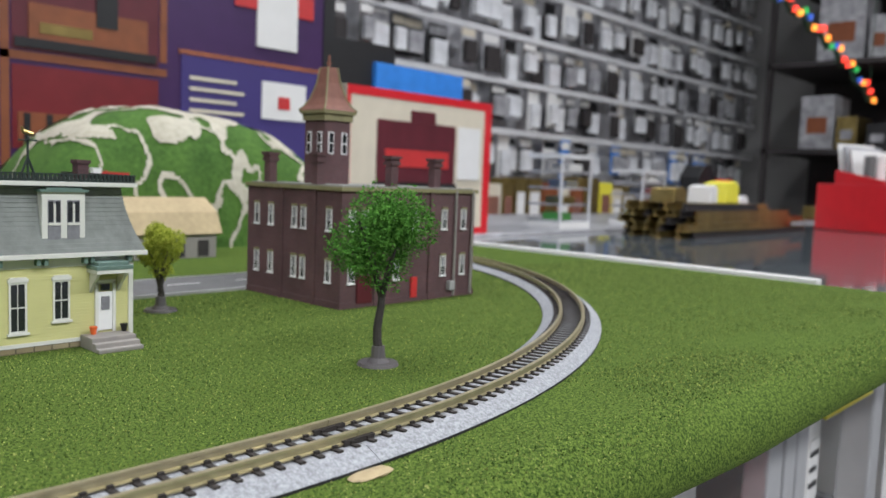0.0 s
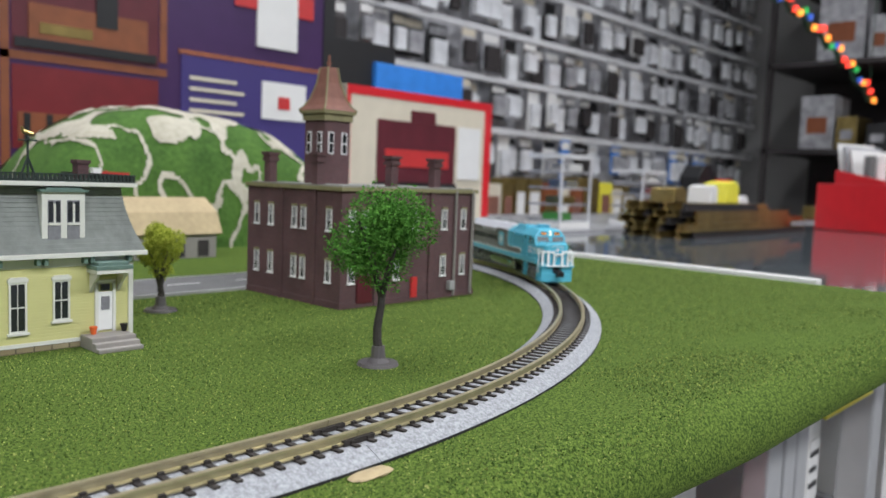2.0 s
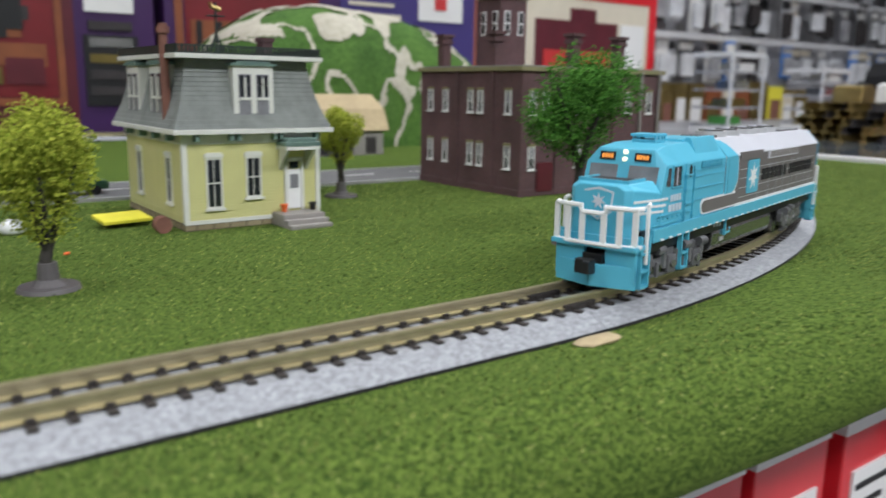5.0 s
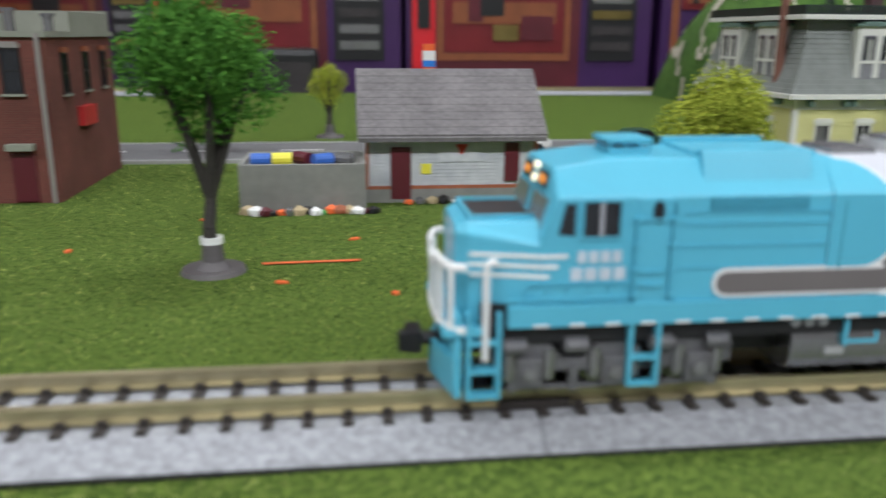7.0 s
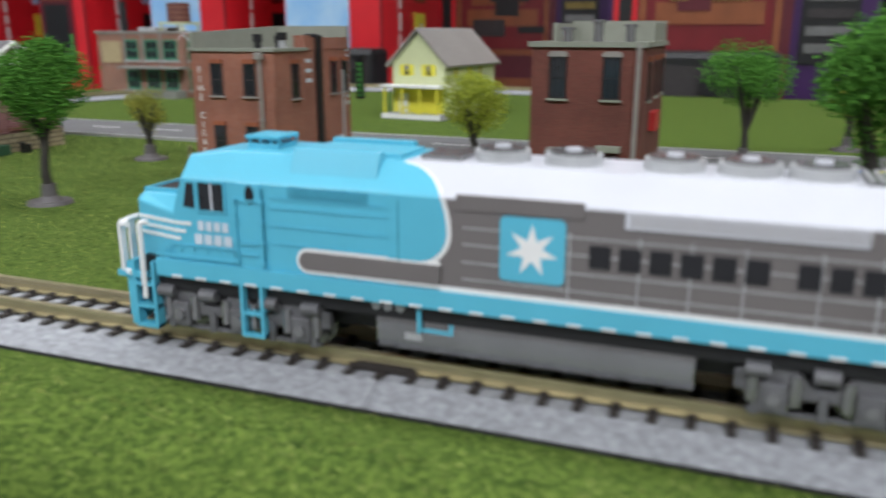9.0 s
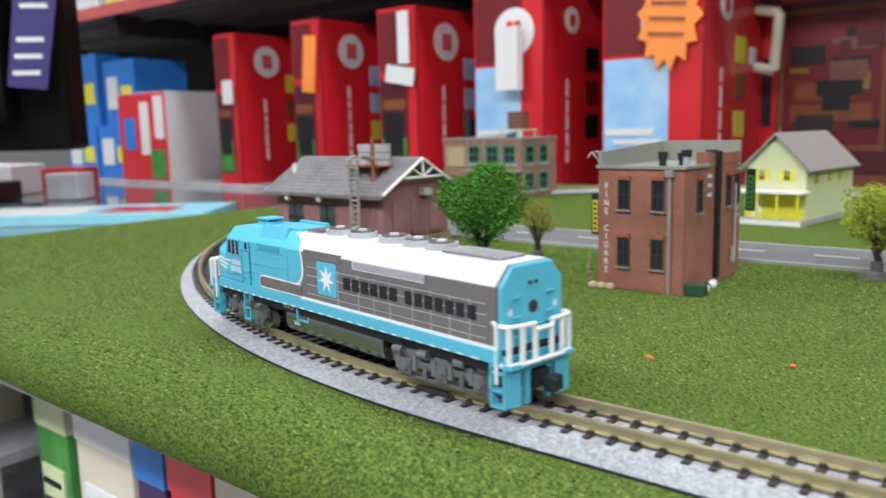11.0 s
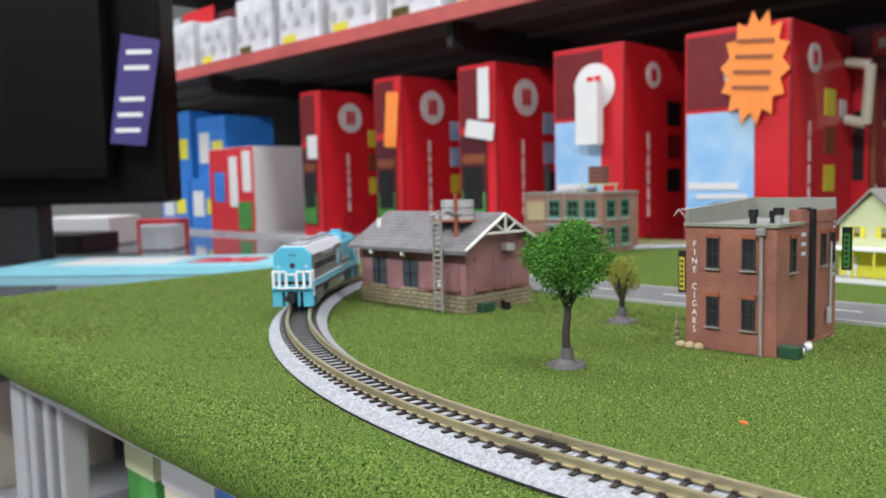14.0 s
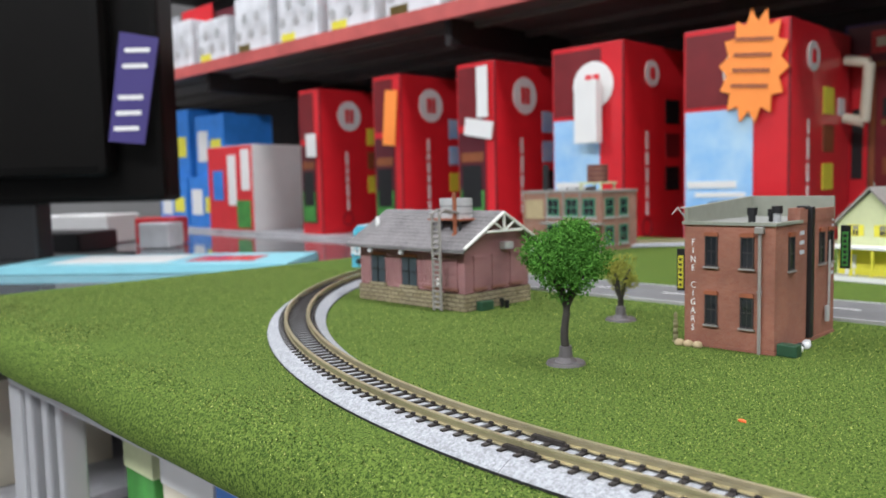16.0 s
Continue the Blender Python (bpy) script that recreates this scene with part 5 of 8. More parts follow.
def red_shop():
    w, d, top = 0.0345, 0.064, 0.0480
    h = thing("corner_shop", "deep red brick model shop building with a flat roof", "shop", pose(-0.0995, 0.1455, 0))
    quick("wall", M["brick_deep"], h, (0, 0, 0, w, d, top), label="deep red brick wall")
    quick("cornice", M["parapet"], h, (-0.0010, -0.0010, top - 0.0010, w + 0.0010, 0.0006, top + 0.0006), (-0.0010, 0.0006, top - 0.0010, 0.0006, d, top + 0.0006), (w - 0.0006, 0.0006, top - 0.0010, w + 0.0010, d, top + 0.0006), label="pale roof coping")
    quick("flat_roof", M["rooftar"], h, (0.0006, 0.0006, top - 0.0004, w - 0.0006, d - 0.0006, top + 0.0001))
    bk = quick("rear_parapet", M["parapet"], h, (0, d - 0.002, top, w, d, top + 0.0075), (0, d * 0.45, top, 0.0012, d - 0.002, top + 0.0065), (w - 0.0012, d * 0.35, top, w, d - 0.002, top + 0.0065), label="stepped pale parapet")
    for a in (0.0085, 0.0250):
        sash(h, "front", w, d, a, 0.0378, 0.0042, 0.0115, M["black"], True, M["parapet"], M["downpipe"], curtain=False)
    sash(h, "front", w, d, 0.0085, 0.0098, 0.0042, 0.0085, M["black"], True, M["parapet"], M["downpipe"], curtain=False)
    for a in (0.014, 0.034, 0.052):
        sash(h, "right", w, d, a, 0.0365, 0.0040, 0.0110, M["black"], True, M["parapet"], M["rust"], curtain=False)
        sash(h, "left", w, d, a, 0.0365, 0.0040, 0.0110, M["black"], True, M["parapet"], M["rust"], curtain=False)
    quick("side_door", M["cardmaroon"], h, face_map("front", w, d)(0.0220, 0.0005, 0.0285, 0.0145, 0, 0.0007), label="dark red door", bevel=0.0002)
    quick("door_canopy", M["parapet"], h, (0.0215, -0.0030, 0.0155, 0.0290, 0, 0.0175), bevel=0.0003)
    rod("downpipe", M["downpipe"], h, ((w - 0.0016, -0.0010, 0.0), (w - 0.0016, -0.0010, top), 0.0007), label="grey downpipe")
    rod("gas_pipe", M["downpipe"], h, ((-0.0009, 0.012, 0.006), (-0.0009, 0.012, 0.034), 0.0006), ((-0.0016, 0.010, 0.006), (-0.0016, 0.014, 0.006), 0.0012), label="grey pipe with a meter")
    quick("awning_box", M["red"], h, (w, 0.022, 0.020, w + 0.0022, 0.034, 0.026), label="red wall box")
    for x, y, z in ((0.007, 0.02, 0.004), (0.016, 0.026, 0.0065), (0.026, 0.03, 0.005)):
        rod("roof_vent", M["steel"], h, ((x, y, top), (x, y, top + z), 0.0016), ((x, y, top + z), (x, y, top + z + 0.001), 0.0022), n=10)
    return h


def cigar_shop():
    w, d, top = 0.0335, 0.0565, 0.0452
    h = thing("cigar_shop", "orange-red brick model shop with painted wall lettering", "shop", pose(-0.2200, 0.1355, 0))
    quick("wall", M["brick_red"], h, (0, 0, 0, w, d, top), label="orange-red brick wall")
    quick("base_course", M["brick_red"], h, (-0.0004, -0.0004, 0, w + 0.0004, d, 0.0012))
    quick("cornice", M["parapet"], h, (-0.0007, -0.0008, top - 0.0004, w + 0.0007, 0.0006, top + 0.0008), (w - 0.0006, 0.0006, top - 0.0004, w + 0.0008, d * 0.40, top + 0.0008), label="grey roof coping", bevel=0.0001)
    quick("flat_roof", M["rooftar"], h, (0.0004, 0.0006, top - 0.0002, w - 0.0006, d - 0.0006, top + 0.0002))
    bm = bmesh.new()
    prism(bm, [(0.0, top), (0.0, top + 0.0058), (d, top + 0.0085), (d, top)], "x", -0.0002, 0.0012)
    part("side_parapet", bm, M["parapet"], h, "grey-green side parapet")
    quick("rear_parapet", M["parapet"], h, (0.0012, d - 0.0014, top, w, d, top + 0.0085), label="grey-green rear parapet")
    quick("brick_parapet", M["brick_red"], h, (w - 0.0010, d * 0.40, top - 0.0002, w + 0.0002, d - 0.0014, top + 0.0042), (w - 0.004, d * 0.36, top, w + 0.0004, d * 0.44, top + 0.0050))
    for a in (0.0105, 0.0238):
        for z in (0.0353, 0.0140):
            sash(h, "front", w, d, a, z, 0.0037, 0.0100, M["dark"], True, M["downpipe"], M["rust"], curtain=False)
    for a, z in ((0.0135, 0.0345), (0.0425, 0.0345), (0.0515, 0.0345)):
        sash(h, "right", w, d, a, z, 0.0038, 0.0110, M["dark"], True, M["downpipe"], M["rust"], curtain=False)
    text_part("wall_lettering", "FINE CIGARS", 0.0034, M["white"], h, Matrix.Translation((0.0034, -0.00012, 0.0225)) @ pose(0, 0, 0, 90, 0, 0), label="white painted capitals down the wall", vertical=True, spacing=0.93, stretch=0.85)
    rod("downpipe", M["downpipe"], h, ((0.0285, -0.0009, 0.0), (0.0285, -0.0009, top - 0.001), 0.00065), ((0.0285, -0.0009, 0.0215), (0.0285, -0.0009, 0.0222), 0.0010), label="grey rainwater pipe")
    quick("hopper_head", M["downpipe"], h, (0.0270, -0.0022, top - 0.0030, 0.0300, 0.0, top - 0.0006), bevel=0.0003)
    quick("flue", M["black"], h, (w, d * 0.50, 0.0020, w + 0.0018, d * 0.50 + 0.0030, top + 0.0052), (w - 0.004, d * 0.50, top + 0.0040, w, d * 0.50 + 0.0030, top + 0.0056), label="black duct up the wall", bevel=0.0004)
    rod("gas_pipe", M["galv"], h, ((w + 0.0010, d * 0.86, 0.006), (w + 0.0010, d * 0.86, 0.037), 0.00045), ((w + 0.0010, d * 0.80, 0.011), (w + 0.0010, d * 0.86, 0.011), 0.00045), ((w + 0.0016, d * 0.80, 0.006), (w + 0.0016, d * 0.80, 0.012), 0.0009), n=6, label="pale gas pipes")
    for k, z in enumerate((0.0405, 0.0370, 0.0335)):
        quick("faded_lettering", M["ltrw"], h, face_map("right", w, d)(0.0215, z, 0.0255, z + 0.0014, 0, 0.0001), label="faded white wall writing")
    for k in range(9):
        quick("faded_lettering", M["ltrw"], h, face_map("right", w, d)(d - 0.0030, 0.0440 - k * 0.0026, d - 0.0014, 0.0455 - k * 0.0026, 0, 0.0001), label="faded white wall writing")
    # hanging signs
    for mt, face, a in (("yellow", "left", 0.0310), ("greenprint", "right", d + 0.003)):
        x = -0.0200 if face == "left" else w + 0.0012
        sg = quick("hanging_sign", M["black"], h, (x, a, 0.0150, x + 0.0036, a + 0.0008, 0.0325) if face == "left" else (x, a, 0.025, x + 0.0036, a + 0.0008, 0.042), label="upright hanging shop sign in a black frame")
        if face == "left":
            rod("sign_bracket", M["black"], sg, ((x + 0.0034, a + 0.0004, 0.0310), (0.0, a + 0.0004, 0.0310), 0.0004), n=6)
        z0 = 0.0162 if face == "left" else 0.026
        quick("sign_panel", M[mt], sg, (x + 0.0007, a - 0.0003, z0, x + 0.0029, a, z0 + 0.0135))
        for k in range(6):
            quick("sign_bar", M["black"], sg, (x + 0.0012, a - 0.0005, z0 + 0.0008 + k * 0.0021, x + 0.0024, a - 0.0003, z0 + 0.0020 + k * 0.0021))
    for x, y, z, r, mt in ((0.020, 0.012, 0.0028, 0.0013, "black"), (0.0245, 0.018, 0.0022, 0.0009, "black"), (0.0275, 0.016, 0.0034, 0.0014, "galv")):
        v = rod("roof_vent", M[mt], h, ((x, y, top), (x, y, top + z), r), n=12, label="roof vent with a cap")
        rod("vent_cap", M["black"], v, ((x, y, top + z), (x, y, top + z + 0.0026), r * 1.35), n=12)
    return h


def cigar_extras():
    bm = bmesh.new()
    box(bm, 0, 0, 0, 0.0070, 0.0045, 0.0042)
    bx = solid("dumpster", bm, M["dkgreen"], "dark green dumpster beside the brick wall", "dumpster", m=pose(-0.1860, 0.1360, 0, 0, 0, 0), bevel=0.0004)
    rnd = random.Random(8)
    for k, (mt, lb) in enumerate((("black", "black rubbish bag"), ("white", "white rubbish bag"), ("black", "black rubbish bag"), ("clear", "grey rubbish bag"), ("galv", "round metal bin"))):
        bm = bmesh.new()
        bmesh.ops.create_icosphere(bm, subdivisions=2, radius=0.0017)
        for v in bm.verts:
            v.co *= rnd.uniform(0.85, 1.12)
            v.co.z = max(v.co.z, -0.0011)
        solid("rubbish_bag", bm, M[mt], lb + " on the grass by the wall", "bag", group="rubbish bags", m=pose(-0.1835 + 0.001 * (k % 2), 0.1435 + k * 0.0034, 0.0011), smooth=True)
    for k in range(3):
        bm = bmesh.new()
        bmesh.ops.create_icosphere(bm, subdivisions=2, radius=0.0019, matrix=Matrix.Translation((0, 0, 0.0008)))
        for v in bm.verts:
            v.co.z = max(0, v.co.z * 0.9)
        solid("sack", bm, M["tan"], "tan sack lying on the grass by the wall", "sack", group="sacks by the shop", m=pose(-0.2205 + k * 0.0036, 0.1325, 0), smooth=True)
    # plain upright post-like statue form
    bm = bmesh.new()
    prof = [(0.0013, 0), (0.0013, 0.0004), (0.0008, 0.0006), (0.0010, 0.003), (0.0008, 0.0055), (0.0011, 0.0075), (0.0005, 0.0088), (0.0008, 0.0098), (0.0007, 0.0110), (0.0001, 0.0116)]
    for (r0, z0), (r1, z1) in zip(prof, prof[1:]):
        cyl(bm, (0, 0, z0), (0, 0, z1), r0, r1, n=10, caps=True)
    solid("statue", bm, M["olive"], "small ochre statue standing by the shop corner", "statue", m=pose(-0.2245, 0.1370, 0), smooth=True)
    fl = thing("flag", "small striped flag on a short pole", "flag", pose(-0.2215, 0.1385, 0.0470))
    rod("pole", M["galv"], fl, ((0.0015, 0, -0.0015), (-0.0020, -0.0020, 0.0040), 0.00025), n=6)
    for k in range(5):
        bm = bmesh.new()
        prism(bm, [(-0.0046 + k * 0.0008, 0.0012 + k * 0.0006), (-0.0038 + k * 0.0008, 0.0018 + k * 0.0006), (-0.0018 + k * 0.0008, 0.0044), (-0.0026 + k * 0.0008, 0.0038)], "y", -0.0018, -0.0016)
        part("stripe", bm, M["red" if k % 2 else "white"], fl)


def engine_house():
    w, d, eave, ridge = 0.0778, 0.0480, 0.0318, 0.0463
    h = thing("engine_house", "wine-red brick model engine house with a grey shingle roof", "engine house", pose(-0.4130, 0.1380, 0))
    bm = bmesh.new()
    prism(bm, [(0, 0.0084), (d, 0.0084), (d, eave), (d / 2, ridge - 0.001), (0, eave)], "x", 0, w)
    part("wall", bm, M["brick_eng"], h, "wine-red brick wall with pale joints")
    quick("stone_base", M["stone"], h, (-0.0008, -0.0008, 0, w + 0.0008, d + 0.0008, 0.0084), label="tan stone block base")
    rnd = random.Random(4)
    bm = bmesh.new()
    for i in range(17):
        for r in range(4):
            x0 = -0.0006 + i * 0.0047 + (r % 2) * 0.0023
            o = rnd.uniform(0.0001, 0.0004)
            box(bm, x0 + 0.0002, -0.0008 - o, 0.0003 + r * 0.0021, min(x0 + 0.0046, w + 0.0008), -0.0006, 0.0021 + r * 0.0021)
    for i in range(10):
        for r in range(4):
            y0 = -0.0006 + i * 0.0047 + (r % 2) * 0.0023
            o = rnd.uniform(0.0001, 0.0004)
            box(bm, w + 0.0006, y0 + 0.0002, 0.0003 + r * 0.0021, w + 0.0008 + o, min(y0 + 0.0046, d + 0.0008), 0.0021 + r * 0.0021)
    tagged(part("stone_facing", bm, M["stone"], h, "rough tan stone blocks"), kind="stuff")
    bm = bmesh.new()
    gable(bm, -0.0050, w + 0.0050, 0, d, eave + 0.0014, ridge + 0.0008, 0.0058, 0.0012)
    rf = part("roof", bm, M["shingle"], h, "grey weathered shingle roof")
    k0 = (ridge - 0.0006 - eave) / (d / 2)
    for k in range(11):
        bm = bmesh.new()
        y = -0.0056 + k * 0.0027
        z = eave + 0.0014 + k0 * y
        prism(bm, [(y, z), (y + 0.0030, z + 0.0030 * k0 + 0.00005), (y + 0.0030, z + 0.0030 * k0 + 0.0003), (y, z + 0.0005)], "x", -0.0051, w + 0.0051)
        part("shingle_course", bm, M["shingle"], rf)
    f = face_map("front", w, d)
    for a in (0.0148, 0.0391):
        s = quick("shutter_door", M["bluegrey"], h, f(a - 0.0055, 0.0100, a + 0.0055, 0.0246, -0.0004, 0.0004), label="dark blue-grey shuttered opening")
        quick("shutter_rail", M["black"], s, f(a - 0.0003, 0.0100, a + 0.0003, 0.0246, 0.0002, 0.0008), f(a - 0.0055, 0.0170, a + 0.0055, 0.0175, 0.0002, 0.0008))
        quick("sill", M["stone"], s, f(a - 0.0066, 0.0086, a + 0.0066, 0.0100, 0, 0.0012))
        quick("lintel", M["rust"], s, f(a - 0.0060, 0.0246, a + 0.0060, 0.0260, 0, 0.0007))
        lp = rod("wall_lamp", M["white"], h, ((a - 0.001, 0.0, 0.0285), (a - 0.001, -0.0040, 0.0285), 0.0004), label="white gooseneck wall lamp")
        rod("lamp_shade", M["galv"], lp, ((a - 0.001, -0.0040, 0.0287), (a - 0.001, -0.0048, 0.0262), 0.0014), n=12)
    for a in (0.0550, 0.0692):
        quick("bricked_arch", M["brick_eng"], h, f(a - 0.0040, 0.0110, a + 0.0040, 0.0245, 0, 0.0006), f(a - 0.0046, 0.0245, a + 0.0046, 0.0260, 0, 0.0009), label="bricked-up window")
        quick("sill", M["roof_brown"], h, f(a - 0.0048, 0.0096, a + 0.0048, 0.0110, 0, 0.0012))
    g = face_map("right", w, d)
    for a in (0.0105, 0.0240, 0.0375):
        quick("bricked_arch", M["brick_eng"], h, g(a - 0.0042, 0.0110, a + 0.0042, 0.0250, 0, 0.0006), g(a - 0.0048, 0.0250, a + 0.0048, 0.0265, 0, 0.0010), label="bricked-up window")
        quick("sill", M["roof_brown"], h, g(a - 0.0048, 0.0096, a + 0.0048, 0.0110, 0, 0.0012))
    quick("notice", M["white"], h, f(0.0585, 0.0118, 0.0625, 0.0150, 0, 0.0004), label="small white notice board")
    # gable truss
    tr = rod("gable_truss", M["trim_white"], h, ((w + 0.0048, -0.0050, eave - 0.0012), (w + 0.0048, d / 2, ridge + 0.0006), 0.0008), ((w + 0.0048, d / 2, ridge + 0.0006), (w + 0.0048, d + 0.0050, eave - 0.0012), 0.0008),
             ((w + 0.0048, 0.0105, 0.0378), (w + 0.0048, d - 0.0105, 0.0378), 0.0007), ((w + 0.0048, d / 2, 0.0378), (w + 0.0048, d / 2, ridge), 0.0007), ((w + 0.0048, d / 2, 0.0378), (w + 0.0048, 0.0170, 0.0420), 0.0006), ((w + 0.0048, d / 2, 0.0378), (w + 0.0048, d - 0.0170, 0.0420), 0.0006), n=6, label="cream gable truss")
    # platform with tanks
    px, py, pz = 0.0580, 0.0150, 0.0432
    pf = quick("tank_platform", M["rust"], h, (px - 0.0115, py - 0.0085, pz, px + 0.0115, py + 0.0085, pz + 0.0008), label="rusty red tank platform")
    for dx in (-0.0095, -0.003, 0.0035, 0.0095):
        rod("platform_leg", M["black"], pf, ((px + dx, py - 0.0065, 0.0372), (px + dx, py - 0.0065, pz), 0.0006), ((px + dx, py + 0.006, 0.0415), (px + dx, py + 0.006, pz), 0.0006), n=6)
    for dx in (-0.0062, 0.0036):
        tk = rod("water_tank", M["galv"], pf, ((px + dx, py + 0.002, pz + 0.0008), (px + dx, py + 0.002, pz + 0.0108), 0.0048), n=22, label="galvanised tank")
        rod("tank_band", M["steel"], tk, ((px + dx, py + 0.002, pz + 0.0030), (px + dx, py + 0.002, pz + 0.0034), 0.0049), ((px + dx, py + 0.002, pz + 0.0066), (px + dx, py + 0.002, pz + 0.0070), 0.0049), n=18)
    rod("platform_rail", M["galv"], pf, ((px - 0.011, py - 0.008, pz + 0.0034), (px + 0.011, py - 0.008, pz + 0.0034), 0.0003), ((px - 0.011, py - 0.008, pz + 0.002), (px + 0.011, py - 0.008, pz + 0.002), 0.0003), *[((px + dx, py - 0.008, pz), (px + dx, py - 0.008, pz + 0.0034), 0.0003) for dx in (-0.011, -0.006, -0.001, 0.005, 0.011)], n=5, label="pale platform railing")
    rod("stand_pipe", M["rust"], h, ((px + 0.0085, py - 0.0092, 0.0345), (px + 0.0085, py - 0.0092, pz + 0.0138), 0.0010), ((px + 0.0085, py - 0.0092, pz + 0.0134), (px + 0.0040, py - 0.004, pz + 0.0134), 0.0005), ((px + 0.0085, py - 0.0092, 0.0345), (px + 0.0085, py - 0.0092, 0.0370), 0.0015), n=8, label="orange stand pipe")
    ld = rod("ladder", M["downpipe"], h, *[q for a in (0.0632, 0.0682) for q in (((a, -0.0066, 0.0005), (a, -0.0066, 0.0470), 0.0007), ((a, -0.0066, 0.0470), (a, -0.0030, 0.0490), 0.0007), ((a, -0.0030, 0.0490), (a, py - 0.008, 0.0470), 0.0007))], n=6, label="grey wall ladder over the eave")
    for k in range(17):
        rod("rung", M["downpipe"], ld, ((0.0632, -0.0066, 0.002 + k * 0.0026), (0.0682, -0.0066, 0.002 + k * 0.0026), 0.0006), n=5)
    quick("wall_unit", M["galv"], h, (w, 0.0260, 0.0285, w + 0.0040, 0.0320, 0.0320), label="grey vent unit on the gable", bevel=0.0003)
    rod("roof_vent", M["white"], h, ((0.0030, 0.0105, 0.0385), (0.0030, 0.0105, 0.0440), 0.0012), n=10)
    bm = bmesh.new()
    box(bm, 0, 0, 0, 0.0040, 0.0085, 0.0045)
    solid("dumpster", bm, M["dkgreen"], "dark green dumpster beside the stone base", "dumpster", m=pose(-0.3335, 0.1440, 0), bevel=0.0005)
    for dx, dy, hh in ((0, 0, 0.0042), (0.0024, 0.001, 0.0034)):
        bm = bmesh.new()
        cyl(bm, (0, 0, 0), (0, 0, hh), 0.0010, 0.0013, n=10)
        cyl(bm, (0, 0, hh), (0, 0, hh + 0.0004), 0.0014, n=10)
        solid("oil_drum", bm, M["black"], "small black drum by the stone base", "drum", group="drums by the engine house", m=pose(-0.3300 + dx, 0.1590 + dy, 0))
    return h


def farm_house():
    w, d, eave, ap = 0.0360, 0.0760, 0.0335, 0.0525
    h = thing("farm_house", "pale lime model house with yellow trim and grey roof", "house", pose(-0.2410, 0.3590, 0, 0, 0, -6))
    bm = bmesh.new()
    prism(bm, [(0, 0.003), (w, 0.003), (w, eave), (w / 2, ap - 0.0015), (0, eave)], "y", 0, d)
    part("wall", bm, M["paleyel"], h, "pale lime board wall")
    bm = bmesh.new()
    for s in (0, 1):
        a = (-0.003, eave - 0.003) if s == 0 else (w + 0.003, eave - 0.003)
        prism(bm, [a, (w / 2, ap), (w / 2, ap + 0.0016), (a[0] - (0.0008 if s == 0 else -0.0008), a[1] + 0.0014)], "y", -0.003, d + 0.002)
    part("roof", bm, M["downpipe"], h, "blue-grey roof")
    quick("foundation", M["kerb"], h, (-0.0005, -0.0005, 0, w + 0.0005, d, 0.0032))
    for a in (0.0100, 0.0250):
        wn = sash(h, "front", w, d, a, 0.0290, 0.0034, 0.0058, M["yellow"], pane=M["dark"])
        quick("shutter", M["yellow"], wn, (a - 0.0046, -0.0006, 0.0258, a - 0.0022, 0, 0.0322))
        quick("shutter", M["yellow"], wn, (a + 0.0022, -0.0006, 0.0258, a + 0.0046, 0, 0.0322))
    for a in (0.015, 0.035, 0.052):
        sash(h, "right", w, d, a, 0.0270, 0.0034, 0.0058, M["yellow"], pane=M["dark"])
    quick("lower_wall", M["yellow"], h, (0.0008, -0.0008, 0.003, w - 0.0008, 0, 0.0185), label="bright yellow lower wall")
    quick("front_door", M["white"], h, (0.0050, -0.0014, 0.003, 0.0110, -0.0008, 0.0150))
    sash(h, "front", w, d, 0.0265, 0.0105, 0.0046, 0.0070, M["yellow"], pane=M["dark"])
    p = quick("porch", M["kerb"], h, (-0.002, -0.0110, 0.0, w + 0.002, -0.0006, 0.0034), label="white front porch")
    quick("porch_roof", M["white"], p, (-0.003, -0.0120, 0.0190, w + 0.003, 0.0, 0.0204))
    quick("porch_lattice", M["white"], p, (-0.002, -0.0114, 0.0004, w + 0.002, -0.0110, 0.0032))
    for a in (0.0, 0.012, 0.024, 0.0355):
        quick("porch_post", M["yellow"], p, (a - 0.0006, -0.0110, 0.0034, a + 0.0006, -0.0100, 0.0190))
    for k in range(12):
        quick("baluster", M["yellow"], p, (0.0128 + k * 0.0019, -0.0108, 0.0034, 0.0134 + k * 0.0019, -0.0104, 0.0072))
    quick("porch_rail", M["yellow"], p, (0.012, -0.0110, 0.0070, w, -0.0102, 0.0078))
    rod("weather_vane", M["downpipe"], h, ((w / 2, 0.004, ap), (w / 2, 0.004, ap + 0.004), 0.0005), n=6)
    return h


